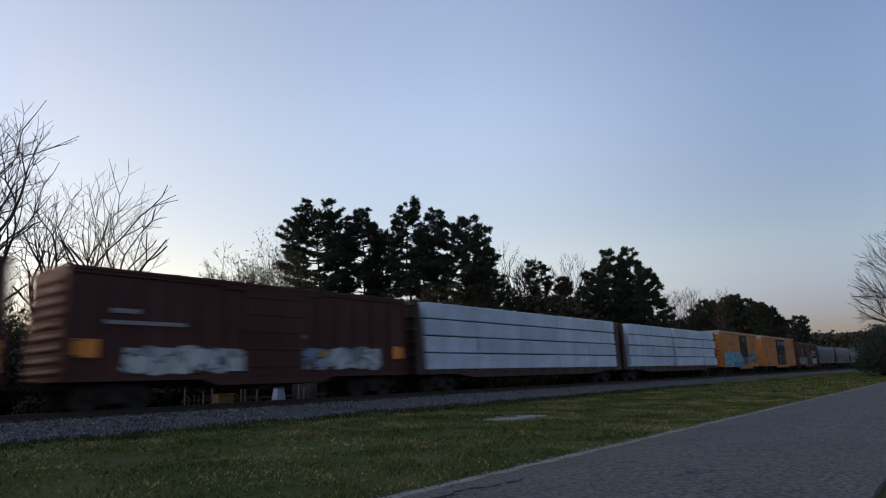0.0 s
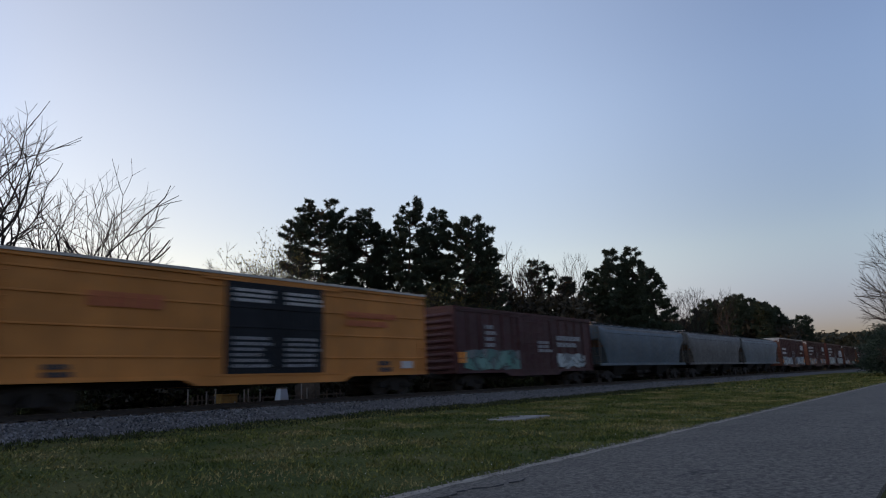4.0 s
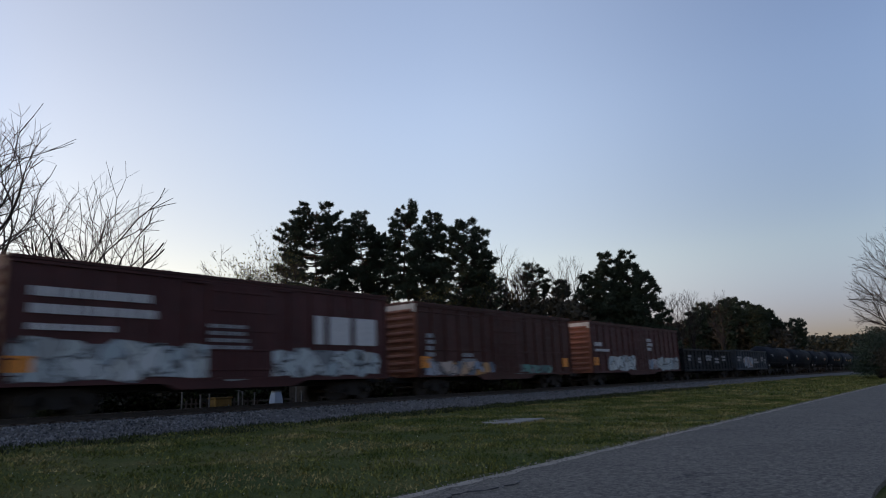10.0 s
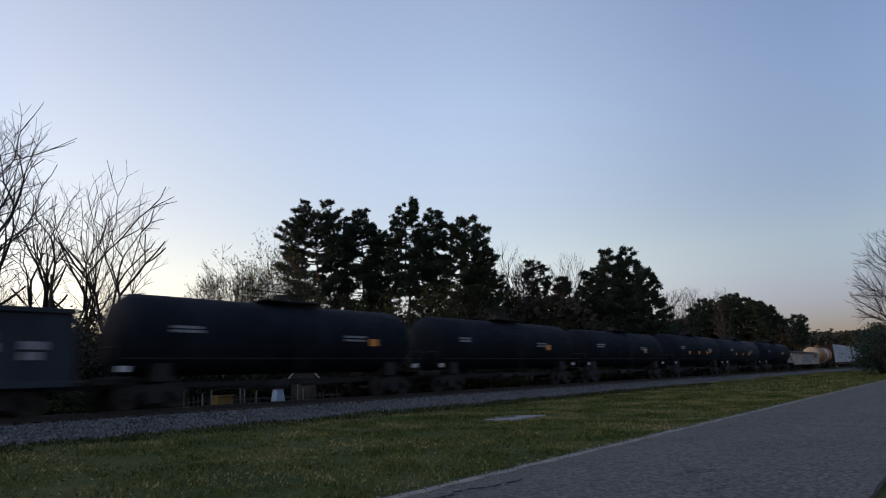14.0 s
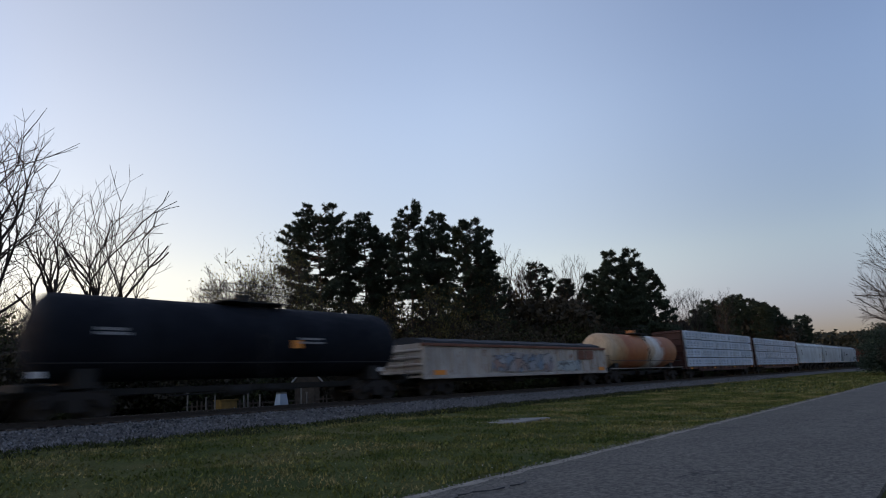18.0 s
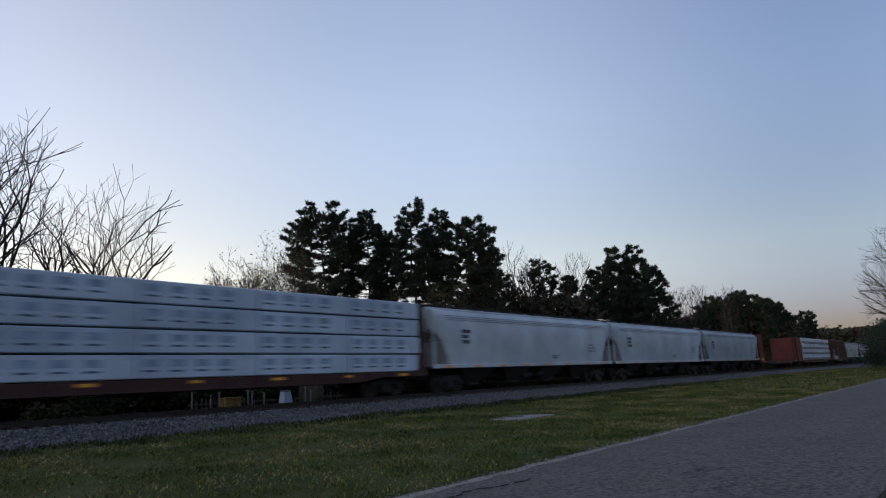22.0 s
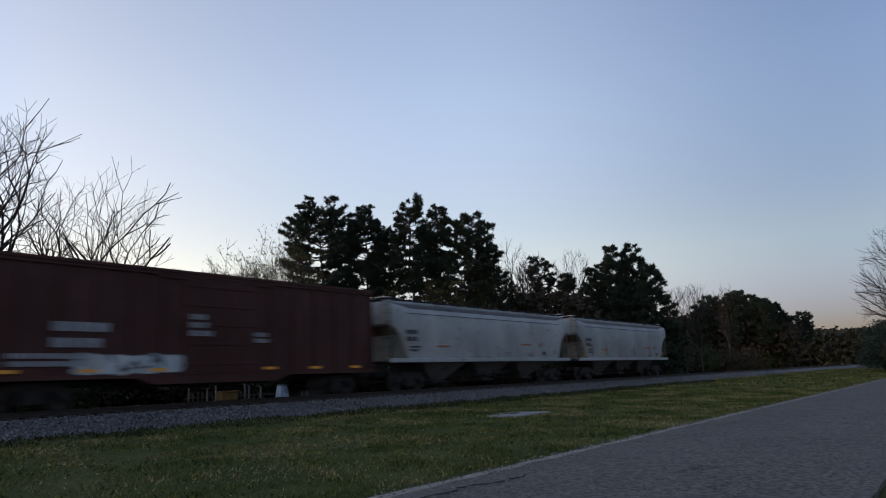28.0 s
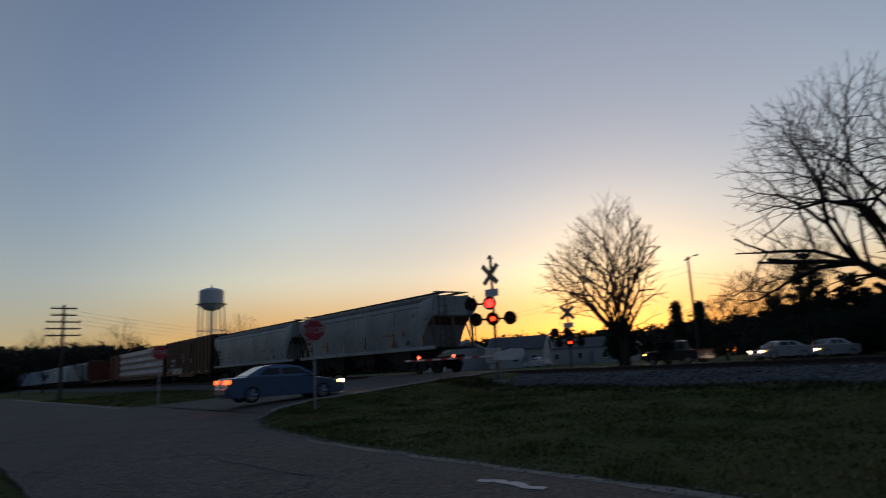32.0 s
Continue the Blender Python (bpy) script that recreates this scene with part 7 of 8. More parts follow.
# ---- road vehicles ----
def vehicle(name, at, rz, paint, label, length=4.85, width=1.82, height=1.45, body="sedan", lights=True, braking=True, group="vehicles waiting at the crossing"):
    """Nose towards +x; wheels on z = 0."""
    ob = thing(name, label, "car" if body != "pickup" else "pickup truck", group, at, rz)
    L, W, H = length / 2, width / 2, height
    if body == "sedan":
        low = [(-L, 0.45), (-L + 0.02, 0.78), (-L + 0.14, 0.98), (-L + 0.95, 1.02), (0.55, 0.98), (L - 0.95, 0.86), (L - 0.25, 0.72), (L - 0.02, 0.60), (L, 0.36), (L - 0.15, 0.22), (-L + 0.2, 0.22)]
        cab = [(-L + 0.75, 1.0), (-L + 1.5, H - 0.06), (-L + 2.0, H), (0.15, H - 0.01), (0.55, H - 0.08), (1.25, 0.97)]
    else:
        low = [(-L, 0.5), (-L, 1.12), (-0.55, 1.12), (1.0, 1.12), (L - 0.35, 1.08), (L - 0.05, 0.95), (L, 0.5), (L - 0.1, 0.34), (-L + 0.1, 0.40)]
        cab = [(-0.75, 1.1), (-0.6, H - 0.05), (-0.4, H), (0.55, H - 0.01), (0.75, H - 0.06), (1.4, 1.1)]

    def slab_(outline, ins):
        rings = []
        for yy, k in ((-W, ins), (-W + 0.07, 0.0), (W - 0.07, 0.0), (W, ins)):
            cx = sum(p[0] for p in outline) / len(outline)
            cz = sum(p[1] for p in outline) / len(outline)
            rings.append([(cx + (x - cx) * (1 - k), yy, cz + (z - cz) * (1 - k * 1.6)) for x, z in outline])
        return Geo().loft(rings)

    part("body", slab_(low, 0.03), MAT[paint], ob, smooth=True)
    rings = []
    for f in (-1, 1):
        rings.append([(x, f * (W - 0.08 - 0.24 * max(0, (z - 1.0) / (H - 1.0))), z) for x, z in cab])
    c = part("cabin", Geo().loft(rings), MAT[paint], ob, smooth=True)
    a, b = cab[0], cab[-1]
    for f in (-1, 1):
        def on(x, z, d=0.012):
            return (x, f * (W - 0.08 - 0.24 * max(0, (z - 1.0) / (H - 1.0)) + d), z)
        m = (cab[1][0] + cab[-2][0]) / 2 - 0.05
        zt_, zb_ = H - 0.14, 1.06 if body == "sedan" else 1.16
        xa = a[0] + (cab[1][0] - a[0]) * 0.55 + 0.12
        xb = b[0] - (b[0] - cab[-2][0]) * 0.35 - 0.1
        for x0, x1, t0, t1 in ((xa, m - 0.04, cab[1][0] + 0.12, m - 0.04), (m + 0.04, xb, m + 0.04, cab[-2][0] - 0.08)):
            part("side_window", Geo().loft([[on(x0, zb_), on(x1, zb_), on(t1, zt_), on(t0, zt_)], [on(x0, zb_, -0.01), on(x1, zb_, -0.01), on(t1, zt_, -0.01), on(t0, zt_, -0.01)]]), MAT["tint"], c)
        part("mirror", Geo().box(xb - 0.1, xb + 0.06, *sorted((f * (W - 0.06), f * (W + 0.14))), 1.0, 1.14, 0.03), MAT[paint], ob)
        for x in (xa + 0.15, m, xb + 0.12):
            part("door_seam", Geo().box(x - 0.006, x + 0.006, *sorted((f * (W - 0.003), f * (W + 0.003))), 0.35, 0.98), MAT["dark_mark"], ob)
    for (x0, z0), (x1, z1), nm in ((cab[0], cab[1], "rear_window"), (cab[-1], cab[-2], "windscreen")):
        n = Vector((z1 - z0, 0, -(x1 - x0))).normalized() * (1 if nm == "windscreen" else -1) * (1 if (z1 - z0) > 0 else -1)
        n = Vector((abs(n.x) * (1 if nm == "windscreen" else -1), 0, abs(n.z))) * 0.012
        p, q = Vector((x0, 0, z0)).lerp(Vector((x1, 0, z1)), 0.12) + n, Vector((x0, 0, z0)).lerp(Vector((x1, 0, z1)), 0.92) + n
        part(nm, Geo().add([(p.x, -W + 0.16, p.z), (p.x, W - 0.16, p.z), (q.x, W - 0.36, q.z), (q.x, -W + 0.36, q.z)], [(0, 1, 2, 3)]), MAT["tint"], c)
    wr = 0.33 if body == "sedan" else 0.39
    for x in (-L + 0.98, L - 0.95):
        for f in (-1, 1):
            y = f * (W - 0.1)
            prof = [(wr - 0.10, 0.10), (wr - 0.03, 0.115), (wr, 0.08), (wr, -0.08), (wr - 0.03, -0.115), (wr - 0.10, -0.10)]
            rr = [[(x + r * math.cos(t), y + d, wr + r * math.sin(t)) for r, d in prof] for t in [2 * math.pi * i / 20 for i in range(20)]]
            wh = part("wheel", Geo().loft(rr + [rr[0]], caps=False), MAT["tyre"], ob, smooth=True)
            part("rim", Geo().tube((x, y + f * 0.06, wr), (x, y + f * 0.09, wr), wr - 0.09, wr - 0.12, n=18), MAT["chrome"], wh)
            for k in range(5):
                t = 2 * math.pi * k / 5
                part("spoke", Geo().tube((x, y + f * 0.10, wr), (x + (wr - 0.12) * math.cos(t), y + f * 0.095, wr + (wr - 0.12) * math.sin(t)), 0.025, n=5), MAT["chrome"], wh)
            part("wheel_arch", Geo().loft([[(x + (wr + 0.07) * math.cos(t), f * (W - 0.02), wr + (wr + 0.07) * math.sin(t)) for t in [math.pi * i / 10 for i in range(11)]], [(x + (wr + 0.07) * math.cos(t), f * (W + 0.012), wr + (wr + 0.07) * math.sin(t)) for t in [math.pi * i / 10 for i in range(11)]]], caps=False, closed=False), MAT["dark_mark"], ob)
    hz = 0.66 if body == "sedan" else 0.86
    for f in (-1, 1):
        part("headlight", Geo().box(L - 0.16, L + 0.01, *sorted((f * (W - 0.42), f * (W - 0.08))), hz - 0.06, hz + 0.07, 0.02), MAT["head" if lights else "chrome"], ob)
        part("turn_lamp", Geo().box(L - 0.32, L - 0.17, *sorted((f * (W - 0.06), f * (W + 0.012))), hz - 0.03, hz + 0.05, 0.01), MAT["amber" if lights else "chrome"], ob)
        part("tail_light", Geo().box(-L - 0.012, -L + 0.18, *sorted((f * (W - 0.40), f * (W + 0.006))), hz + 0.10, hz + 0.26, 0.02), MAT["tail" if braking else "sign_red"], ob)
    part("front_bumper", Geo().box(L - 0.12, L + 0.04, -W + 0.08, W - 0.08, 0.32, 0.52, 0.03), MAT[paint if body == "sedan" else "chrome"], ob)
    part("rear_bumper", Geo().box(-L - 0.05, -L + 0.1, -W + 0.08, W - 0.08, 0.36, 0.60, 0.03), MAT[paint if body == "sedan" else "chrome"], ob)
    part("grille", Geo().box(L - 0.02, L + 0.02, -0.42, 0.42, hz - 0.08, hz + 0.06, 0.01), MAT["dark_mark"], ob)
    part("number_plate", Geo().box(-L - 0.06, -L - 0.045, -0.16, 0.16, 0.62, 0.76), MAT["white_mark"], ob, "small pale plate")
    return ob


def road_level(x, y):
    return level(x, y) + 0.03


vehicle("sedan", (-26.0, 11.4, road_level(-29, 11.4) + 0.01), 85, "car_blue", "blue sedan waiting before the crossing with lights on")
vehicle("pickup", (-31.8, 48.5, 0.66), 172, "car_dark", "dark pickup truck with its headlights on", 5.6, 1.95, 1.9, "pickup", braking=False)
vehicle("sedan", (-25.6, 53.2, 0.66), -118, "car_pale", "silver sedan queueing with its headlights on", 4.6, braking=False)
vehicle("sedan", (-23.6, 57.2, 0.6), -112, "car_pale", "white hatchback queueing with its headlights on", 4.4, 1.8, 1.5, braking=False)
vehicle("sedan", (-3.2, 50.6, 0.66), 182, "car_pale", "pale sedan on the main road beside the shop", 4.7, group="cars on the main road")
vehicle("sedan", (-70.0, 71.0, 0.6), 175, "car_pale", "pale sedan parked by the far houses", 4.6, lights=False, braking=False, group="cars on the main road")
vehicle("sedan", (-78.0, 78.0, 0.6), 170, "car_pale", "pale sedan parked by the far houses", 4.6, lights=False, braking=False, group="cars on the main road")
bush((11.3, 30.5, 0.42), (0.8, 0.7, 1.3), "small green bush beside the track", 401, "shrub", per=40, leaf=0.07)
bush((12.4, 30.4, 0.42), (0.9, 0.8, 1.7), "small green bush beside the track", 402, "shrub", per=40, leaf=0.07)
# a small gabled shed behind the track
shed = thing("garden_shed", "small weathered shed with a pale gable edge in the weeds", "shed", at=polar(50.3, 43), rz=-40)
part("wall", Geo().yprism([(-0.75, -0.1), (0.75, -0.1), (0.75, 1.9), (0, 2.75), (-0.75, 1.9)], -0.9, 0.9), MAT["tie"], shed)
for sd in (-1, 1):
    part("roof_slope", Geo().yprism([(0, 2.80), (sd * 0.98, 1.70), (sd * 0.98, 1.78), (0, 2.90)], -1.0, 1.0), MAT["roof"], shed)
    part("gable_trim", Geo().yprism([(0, 2.76), (sd * 0.99, 1.66), (sd * 0.99, 1.78), (0, 2.90)], -1.04, -1.0), MAT["galv"], shed, "pale gable edge")
part("door", Geo().box(-0.4, 0.4, -0.93, -0.9, 0.0, 1.75, 0.01), MAT["pole"], shed)

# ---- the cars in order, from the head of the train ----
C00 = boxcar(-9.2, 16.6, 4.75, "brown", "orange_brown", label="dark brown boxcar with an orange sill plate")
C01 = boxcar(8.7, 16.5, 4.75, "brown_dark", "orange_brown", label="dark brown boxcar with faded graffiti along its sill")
C02 = centerbeam(25.7, 25.3, 4.72, [(0.95, 24.5)], "black centerbeam flat car with white-wrapped lumber")
C03 = centerbeam(51.5, 25.2, 4.72, [(1.4, 11.6), (12.4, 25.0)], "black centerbeam flat car with two blocks of white-wrapped lumber")
C04 = boxcar(78.4, 16.7, 5.1, "yellow", None, "roof_pale", 3.0, 8.3, "door_black", False, 1, "yellow boxcar with a black door and blue graffiti", (1.9, 2.9, 3.9, 4.5))
C05 = boxcar(97.6, 20.3, 5.1, "yellow", None, "roof_pale", 4.9, 8.3, "door_black", False, 2, "long yellow boxcar with two black plug doors", (1.75, 2.75, 3.75, 4.5))
C06 = boxcar(120.1, 16.8, 4.7, "maroon", None, "maroon", 3.6, label="maroon boxcar with dull teal graffiti")
C07 = hopper(138.0, 18.7, 4.65, "hop_blue", "blue-grey covered hopper streaked with soot", eave="darkened")
C08 = hopper(157.9, 18.9, 4.7, "hop_dark", "grey covered hopper blackened by grime", eave="darkened")
C09 = hopper(177.2, 18.4, 4.7, "hop_mid", "dull grey covered hopper with grimy ends", eave="darkened")
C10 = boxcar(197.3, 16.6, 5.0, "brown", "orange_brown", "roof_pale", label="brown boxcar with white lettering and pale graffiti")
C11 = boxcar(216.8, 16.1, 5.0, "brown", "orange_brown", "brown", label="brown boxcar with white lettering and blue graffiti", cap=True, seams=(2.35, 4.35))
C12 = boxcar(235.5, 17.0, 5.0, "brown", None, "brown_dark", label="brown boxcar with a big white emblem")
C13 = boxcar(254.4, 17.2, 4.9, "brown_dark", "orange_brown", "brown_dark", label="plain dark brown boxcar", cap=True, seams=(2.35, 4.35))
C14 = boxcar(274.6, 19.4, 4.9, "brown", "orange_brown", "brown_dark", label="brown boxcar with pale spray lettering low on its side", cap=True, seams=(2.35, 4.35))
C15 = gondola(294.8, 17.0, 3.1, "gon_black", "black gondola with worn white lettering")
C16 = gondola(313.2, 16.2, 3.3, "gon_grey", "slate grey gondola with pale lettering")
C17 = tank_car(330.2, 16.2, 1.5, "tank_black", "black tank car with a dull stained barrel")
C18 = tank_car(347.3, 16.8, 1.5, "tank_black", "black tank car with worn white stencils")
C19 = tank_car(364.8, 17.0, 1.45, "tank_black", "black tank car with a dull stained barrel")
C20 = tank_car(383.2, 16.4, 1.55, "tank_black", "black tank car with a dull stained barrel")
C21 = tank_car(400.2, 17.2, 1.5, "tank_grey", "slate grey tank car with pale stencils")
C22 = tank_car(418.8, 17.6, 1.5, "tank_black", "black tank car with a dull stained barrel")
C23 = gondola(437.2, 21.9, 2.72, "gon_white", "dirty white gondola with a rusty orange top chord", "orange_brown")
C24 = tank_car(459.6, 16.4, 1.45, "tank_tan", "short rust-stained cream tank car", band=1)
C25 = centerbeam(476.4, 26.0, 4.72, [(1.2, 25.4)], "dark red centerbeam flat car with printed white lumber wrap", "deck_red", "deck_red", printed=True)
C26 = centerbeam(502.7, 26.1, 4.6, [(1.2, 25.6)], "dark red centerbeam flat car with printed white lumber wrap", "deck_red", "deck_red", printed=True)
C27 = hopper(529.2, 21.6, 4.75, "hop_white", "clean white covered hopper with small dark lettering", 4)
C28 = hopper(551.2, 21.3, 4.75, "hop_white", "clean white covered hopper with small dark lettering", 4)
C29 = hopper(572.8, 21.2, 4.75, "hop_slate", "clean blue-grey covered hopper with small dark lettering", 4)
C30 = centerbeam(594.4, 21.8, 4.55, [], "empty red bulkhead flat car with bare deck", "deck_red", "red", empty=True, deep=(2.2, 2.3))
C31 = centerbeam(616.6, 28.4, 4.6, [(4.3, 28.0)], "red bulkhead flat car with blue-banded lumber wrap", "deck_red", "red", banded=True, deep=(3.6, 0.4))
C32 = boxcar(645.8, 16.6, 4.85, "brown_dark", None, "brown_dark", label="dark brown boxcar with grey lettering")
C33 = hopper(663.3, 18.4, 4.7, "hop_grey", "grey covered hopper with a clean side", sill=1.54, eave="darkened", under="dim_grey")
C34 = hopper(682.9, 17.5, 4.7, "hop_grey", "grey covered hopper with orange tape, last of the train", sill=1.54, eave="darkened", under="dim_grey")
# ---- paint on the near sides: plates, lettering as bars, sprayed letters ----
def orange(car, *xs, z=1.55, w=0.75, h=0.6, mat="orange_mark"):
    for x in xs:
        plate(car, "colour_plate", x, x + w, z, z + h, mat, label="orange painted panel")


def emblem(car, x, z, w, h):
    """A broad white emblem, kept to plain blocks."""
    for k, (f0, f1, g0, g1) in enumerate(((0.0, 0.14, 0.0, 1.0), (0.22, 0.56, 0.0, 1.0), (0.64, 1.0, 0.0, 1.0))):
        plate(car, "emblem_block", x + w * f0, x + w * f1, z + h * g0, z + h * g1, "white_mark", label="white emblem block")


plate(C00, "colour_plate", 13.8, 16.3, 1.2, 2.2, "orange_mark", label="orange painted panel")
plate(C00, "colour_plate", 10.5, 13.0, 1.2, 2.0, "orange_brown", label="orange-brown panel")
orange(C01, 0.45, 15.3, z=1.7)
patch(C01, 2.2, 1.15, 6.2, 0.95, "spray_white", seed=3)
patch(C01, 8.6, 1.2, 2.2, 0.9, "spray_mix", seed=4)
patch(C01, 11.4, 1.2, 2.9, 1.0, "spray_white", seed=5)
bars(C01, "lettering", 1.6, 3.35, 1.1, 0.16, "grey_mark", seed=1)
bars(C01, "lettering", 1.4, 2.95, 3.6, 0.14, "grey_mark", seed=2)
bars(C01, "lettering", 7.2, 3.05, 3.0, 0.18, "grey_mark", rows=3, gap=0.9, seed=3)
patch(C04, 1.2, 1.0, 7.4, 1.75, "spray_blue", seed=7, label="bright blue spray-painted letters")
patch(C04, 4.6, 0.92, 4.6, 0.55, "spray_deep", y=-1.557, seed=36, label="deep blue spray-painted band")
patch(C04, 8.5, 1.1, 2.9, 1.0, "spray_mix", y=-1.60, seed=8)
patch(C04, 11.5, 1.35, 3.8, 1.35, "spray_teal", seed=9, label="teal spray-painted letters")
bars(C04, "lettering", 3.0, 3.9, 2.4, 0.55, "red_mark", seed=4)
bars(C04, "lettering", 13.4, 3.85, 2.4, 0.22, "red_mark", rows=2, seed=5)
bars(C04, "lettering", 8.8, 4.4, 2.2, 0.14, "grey_mark", y=-1.60, rows=2, seed=6)
bars(C05, "lettering", 3.2, 3.9, 2.6, 0.5, "red_mark", seed=7)
bars(C05, "lettering", 14.6, 3.85, 3.8, 0.26, "red_mark", rows=2, seed=8)
bars(C05, "lettering", 8.6, 4.45, 1.9, 0.12, "white_mark", y=-1.60, rows=3, gap=0.7, seed=9, ragged=0.1)
bars(C05, "lettering", 11.1, 4.45, 1.9, 0.12, "white_mark", y=-1.60, rows=3, gap=0.7, seed=10, ragged=0.1)
bars(C05, "lettering", 8.6, 2.55, 1.9, 0.12, "grey_mark", y=-1.60, rows=6, gap=0.8, seed=11)
bars(C05, "lettering", 11.1, 2.55, 1.9, 0.12, "grey_mark", y=-1.60, rows=6, gap=0.8, seed=12)
bars(C05, "lettering", 2.0, 1.5, 1.0, 0.16, "dark_mark", rows=2, seed=13)
bars(C05, "lettering", 16.6, 1.6, 0.8, 0.2, "dark_mark", rows=2, seed=14)
plate(C05, "label_plate", 18.2, 19.0, 1.25, 1.6, "white_mark")
orange(C06, 0.3, z=1.5)
patch(C06, 1.0, 1.1, 6.8, 1.15, "spray_teal", seed=11)
patch(C06, 11.6, 1.15, 3.6, 1.0, "spray_white", seed=12)
bars(C06, "lettering", 3.0, 3.7, 1.0, 0.22, "grey_mark", rows=4, gap=0.6, seed=15)
bars(C06, "lettering", 11.4, 3.3, 3.6, 0.3, "grey_mark", rows=2, seed=16)
bars(C06, "lettering", 8.8, 2.9, 1.9, 0.18, "grey_mark", y=-1.60, rows=3, seed=17)
for c, k in ((C10, 0), (C11, 1), (C12, 2)):
    bars(c, "lettering", 0.9, 4.0 - 0.5 * (k == 0), 4.2 - 2.0 * (k == 0), 0.30, "white_mark", rows=2, gap=0.8, seed=20 + k, ragged=0.1)
    bars(c, "lettering", 0.9, 2.85, 3.4, 0.2, "white_mark", rows=1, seed=24 + k)
    bars(c, "lettering", 7.0, 3.1, 2.0, 0.14, "grey_mark", y=-1.60, rows=4, gap=0.9, seed=28 + k)
    orange(c, 0.4, 15.0, z=1.35, w=0.7, h=0.5)
emblem(C10, 13.6, 3.3, 1.9, 0.75)
emblem(C11, 12.9, 3.3, 1.9, 0.75)
emblem(C12, 12.2, 2.45, 3.8, 1.25)
bars(C10, "lettering", 13.0, 2.9, 2.2, 0.16, "white_mark", seed=33)
bars(C11, "lettering", 13.0, 2.9, 2.0, 0.16, "white_mark", seed=34)
patch(C10, 0.9, 1.05, 7.4, 1.2, "spray_white", seed=14)
patch(C10, 8.2, 1.05, 2.0, 1.1, "spray_mix", y=-1.60, seed=15)
patch(C10, 10.1, 1.1, 5.4, 1.2, "spray_white", seed=16)
patch(C11, 0.6, 1.1, 5.8, 0.95, "spray_mix", seed=17)
patch(C11, 6.6, 1.1, 3.0, 0.9, "spray_teal", seed=18)
patch(C11, 10.4, 1.15, 4.6, 0.85, "spray_mix", seed=19)
orange(C11, 4.2, 6.8, 10.6, z=1.6, w=0.55, h=0.45)
patch(C12, 0.8, 1.0, 8.0, 1.4, "spray_white", seed=20, label="pale blue spray-painted letters")
patch(C12, 9.4, 1.05, 6.6, 1.2, "spray_white", seed=22)
orange(C13, 0.4, 15.6, z=1.4)
patch(C13, 0.8, 1.0, 6.2, 0.75, "spray_mix", seed=23)
patch(C13, 9.5, 1.0, 4.4, 0.55, "spray_teal", seed=24)
bars(C13, "lettering", 0.9, 3.2, 0.7, 0.22, "grey_mark", rows=5, gap=0.5, seed=40)
bars(C13, "lettering", 4.0, 2.2, 1.2, 0.2, "grey_mark", rows=2, seed=41)
orange(C14, 0.3, z=1.5, w=0.9)
patch(C14, 3.2, 1.05, 5.2, 1.2, "spray_white", seed=26)
patch(C14, 8.6, 1.1, 4.6, 0.95, "spray_pale", seed=27)
patch(C14, 13.4, 1.05, 5.2, 1.15, "spray_white", seed=28)
bars(C14, "lettering", 0.7, 2.75, 3.4, 0.2, "white_mark", rows=1, seed=42)
bars(C14, "lettering", 0.7, 3.25, 1.2, 0.3, "white_mark", rows=1, seed=43)
bars(C14, "lettering", 9.3, 3.9, 1.1, 0.26, "white_mark", rows=3, seed=44)
bars(C14, "lettering", 11.2, 3.8, 1.1, 0.26, "white_mark", rows=3, seed=45)
for c, xs in ((C15, ((1.5, 1.4), (4.6, 1.2), (7.2, 2.2), (10.4, 1.5), (13.0, 2.2))), (C16, ((1.2, 1.6), (3.6, 0.6), (4.6, 3.2), (8.6, 2.6), (12.6, 1.2), (14.4, 0.9)))):
    for i, (x, w) in enumerate(xs):
        bars(c, "lettering", x, 2.5 - 0.25 * (i % 2), w, 0.24, "grey_mark", rows=2, gap=0.35, seed=50 + i, ragged=0.4)
patch(C16, 4.4, 1.15, 3.6, 1.3, "spray_pale", y=-1.556, seed=30)
for i, c in enumerate((C17, C18, C19, C20, C21, C22)):
    rr, zc = (1.5, 1.5, 1.45, 1.55, 1.5, 1.5)[i], (2.68, 2.68, 2.63, 2.73, 2.68, 2.68)[i]
    bars(c, "lettering", 2.2, zc + 0.25, 1.3, 0.10, "grey_mark", y=-rr - 0.025, rows=2, seed=60 + i)
    bars(c, "lettering", 10.6, zc + 0.1, 1.6, 0.09, "grey_mark", y=-rr - 0.025, rows=2, gap=0.8, seed=70 + i)
    plate(c, "placard", 12.2 - 0.4 * i, 12.75 - 0.4 * i, zc - 0.35, zc - 0.02, "orange_mark", y=-rr - 0.02)
    if i in (3, 4):
        for x in (4.4, 7.4, 10.0):
            plate(c, "reflector_plate", x, x + 0.4, zc - 0.5, zc - 0.2, "reflector", y=-rr - 0.015)
    plate(c, "end_label", 0.35, 0.75, 1.3, 1.5, "white_mark", y=-1.46)
    plate(c, "end_label", 15.3, 15.7, 1.3, 1.5, "white_mark", y=-1.46)
patch(C23, 6.6, 1.1, 6.6, 1.15, "spray_pale", y=-1.556, seed=31)
patch(C23, 14.2, 1.1, 3.2, 0.7, "spray_white", y=-1.556, seed=32)
for x0, x1 in ((17.2, 18.2), (18.4, 19.6)):
    plate(C23, "rusty_panel", x0, x1, 1.85, 2.5, "orange_brown", y=-1.553)
orange(C23, 1.0, 20.3, z=1.05, w=1.0, h=0.25)
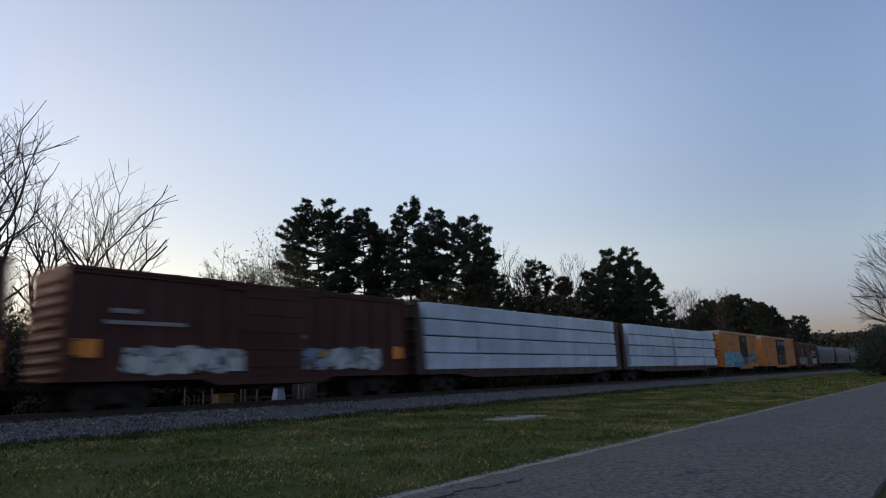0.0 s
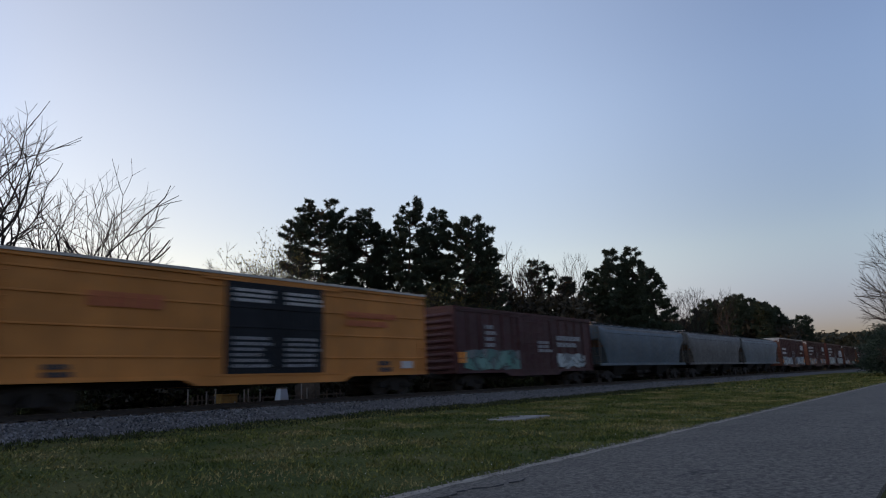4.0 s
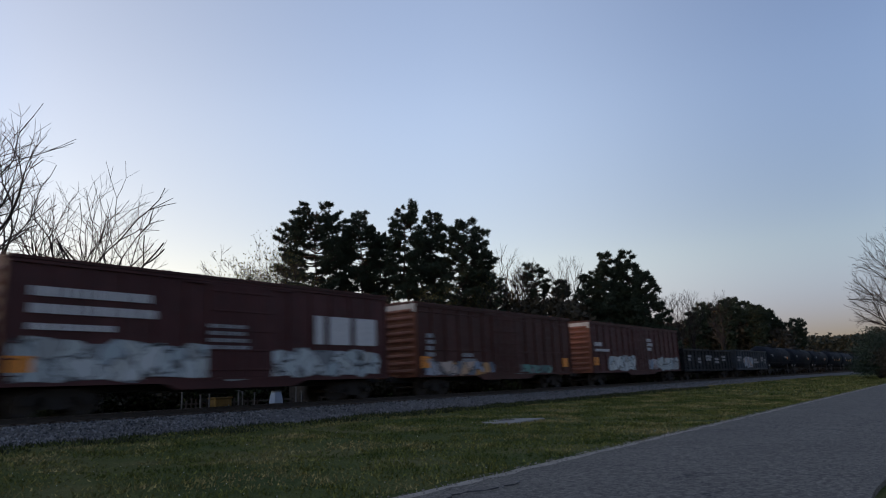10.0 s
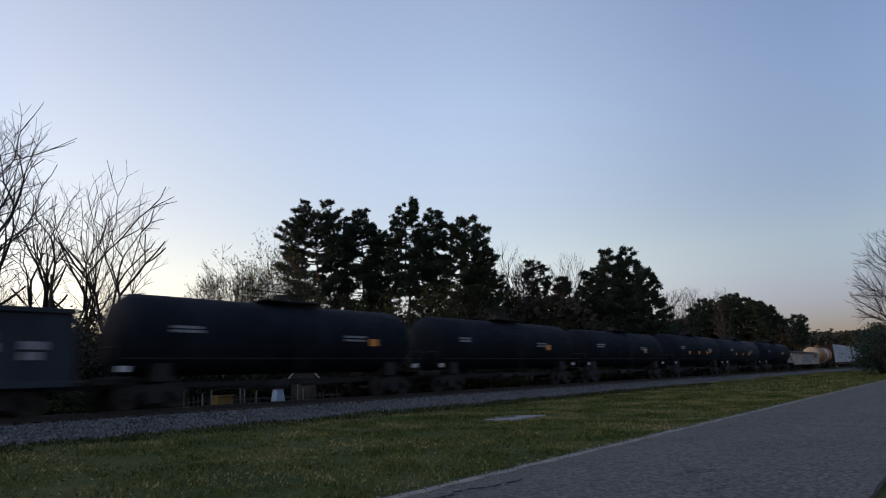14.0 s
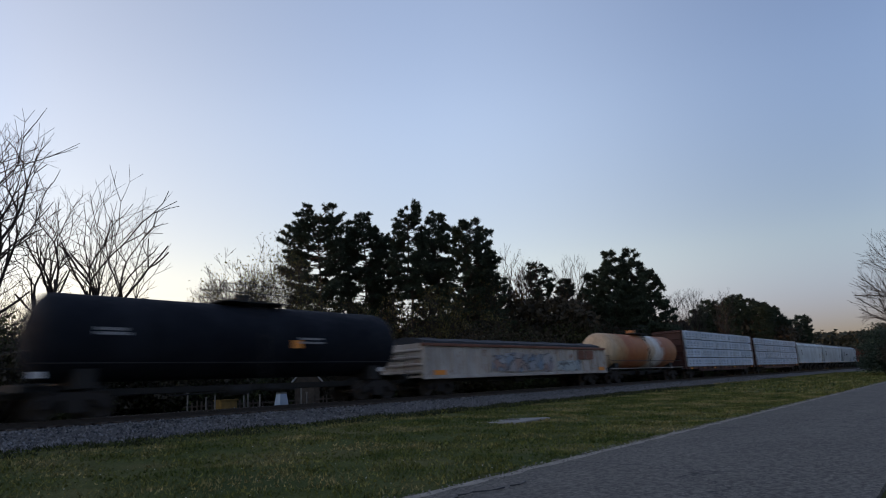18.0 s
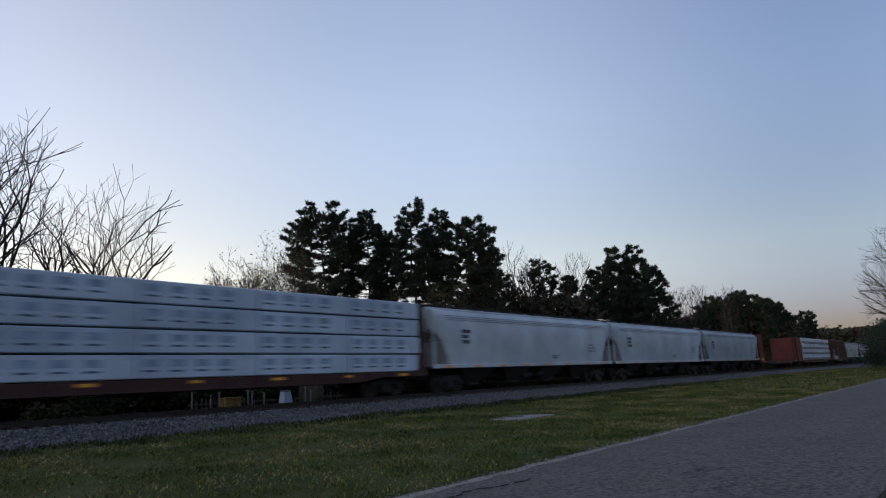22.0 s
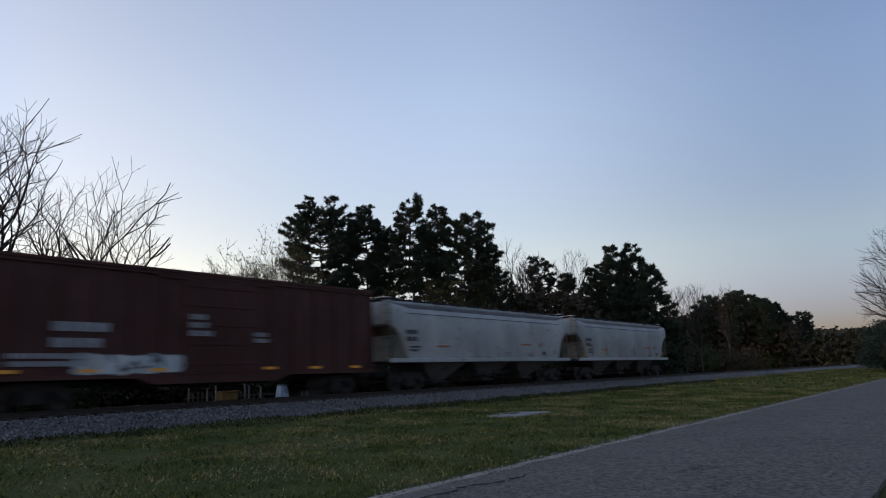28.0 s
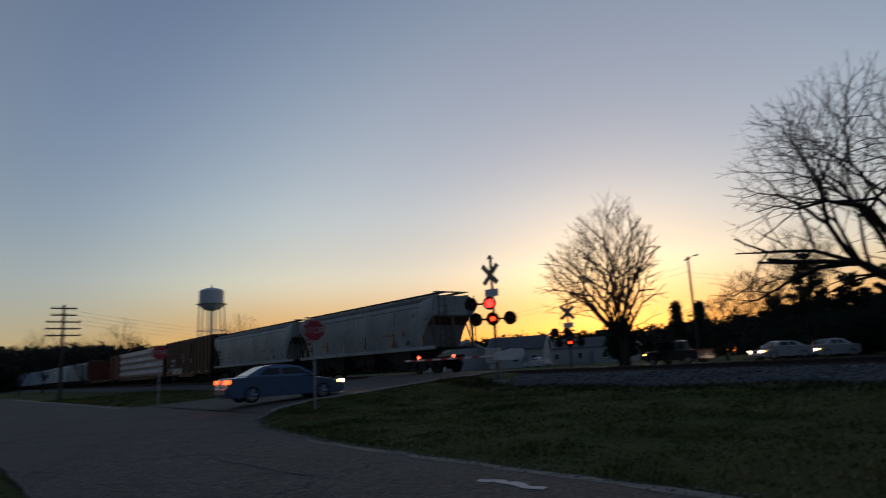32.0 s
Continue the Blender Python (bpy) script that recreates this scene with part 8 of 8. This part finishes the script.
# dark heap in the white gondola, standing a little over its rim
heap = Geo()
heap.loft([[(x, y, z) for y, z in ((-1.36, 2.5), (-1.30, 2.86 + 0.07 * noise.noise((x * 0.7, 1, 0))), (-0.7, 3.06 + 0.1 * noise.noise((x * 0.9, 2, 0))), (0, 3.12 + 0.1 * noise.noise((x * 0.8, 3, 0))), (0.7, 3.05 + 0.1 * noise.noise((x * 0.9, 4, 0))), (1.30, 2.86), (1.36, 2.5))] for x in span(0.5, 21.4, 0.45)])
part("load", heap, MAT["load_dark"], C23, "dark heaped load")
part("side_walk", Geo().box(0.3, 16.1, -1.5, -1.2, 1.12, 1.16), MAT["galv"], C24, "pale running board")
for i, c in enumerate((C27, C28, C29)):
    bars(c, "lettering", 2.6, 3.35, 0.9, 0.2, "dark_mark", y=-1.578, rows=3, gap=0.45, seed=80 + i)
    bars(c, "lettering", 17.6, 2.7, 1.1, 0.12, "grey_mark", y=-1.565, rows=3, gap=0.8, seed=84 + i)
    bars(c, "lettering", 12.4, 1.95, 1.0, 0.10, "grey_mark", y=-1.535, rows=2, seed=88 + i)
    tape(c, 21.0, 1.34, -1.566, 2.6)
plate(C30, "colour_plate", 0.5, 1.6, 1.2, 1.5, "orange_mark", y=-1.545, label="orange painted panel")
bars(C32, "lettering", 2.4, 2.75, 1.9, 0.3, "grey_mark", rows=2, gap=0.7, seed=92)
bars(C32, "lettering", 1.2, 1.75, 3.0, 0.16, "grey_mark", rows=2, seed=93)
bars(C32, "lettering", 7.0, 3.2, 0.9, 0.2, "grey_mark", y=-1.60, rows=3, gap=0.5, seed=94)
bars(C32, "lettering", 9.6, 2.6, 0.9, 0.16, "grey_mark", rows=2, seed=95)
tape(C32, 16.4, 1.2, -1.556, 2.2)
patch(C32, 3.2, 1.05, 3.4, 0.7, "spray_white", seed=33)
for c, ln in ((C33, 18.4), (C34, 17.5)):
    bars(c, "lettering", 1.25, 3.0, 0.95, 0.22, "dark_mark", y=-1.578, rows=2, gap=0.6, seed=96)
    bars(c, "lettering", 1.5, 2.2, 0.9, 0.10, "dark_mark", y=-1.55, rows=2, gap=0.7, seed=97)
    bars(c, "lettering", 3.7, 2.25, 1.2, 0.1, "red_mark", y=-1.565, seed=98)
    bars(c, "lettering", 12.0, 2.45, 1.3, 0.1, "red_mark", y=-1.565, seed=99)
    bars(c, "lettering", 10.2, 1.95, 0.7, 0.1, "grey_mark", y=-1.54, rows=2, seed=100)
    bars(c, "lettering", 7.0, 1.95, 0.5, 0.1, "grey_mark", y=-1.54, rows=2, seed=101)
    plate(c, "placard", 14.6, 14.95, 1.75, 1.98, "dark_mark", y=-1.545)
for x in (1.0, 4.0, 6.9, 9.8, 12.8, 16.1):
    plate(C34, "reflector", x, x + 0.10, 1.62, 2.15, "reflector", y=-1.545)
for x in (2.2, 4.6, 9.8, 13.2):
    plate(C34, "rust_streak", x, x + 0.10 + 0.04 * (x % 1), 1.7, 2.5, "orange_brown", y=-1.553)


# ---- what moves ----
# the train loses a little speed at the end
BRAKING = [(0.0, 0.0), (14.0, 0.0), (26.0, 0.0), (28.0, 0.0), (29.0, 0.1), (30.0, 0.35), (31.0, 0.7), (32.0, 1.05)]


def motions():
    for car, s in CARS:
        walk(car, [(t, pose(s - SPEED * t + slow, TRACK_Y, RAIL_Z)) for t, slow in BRAKING])


motions()
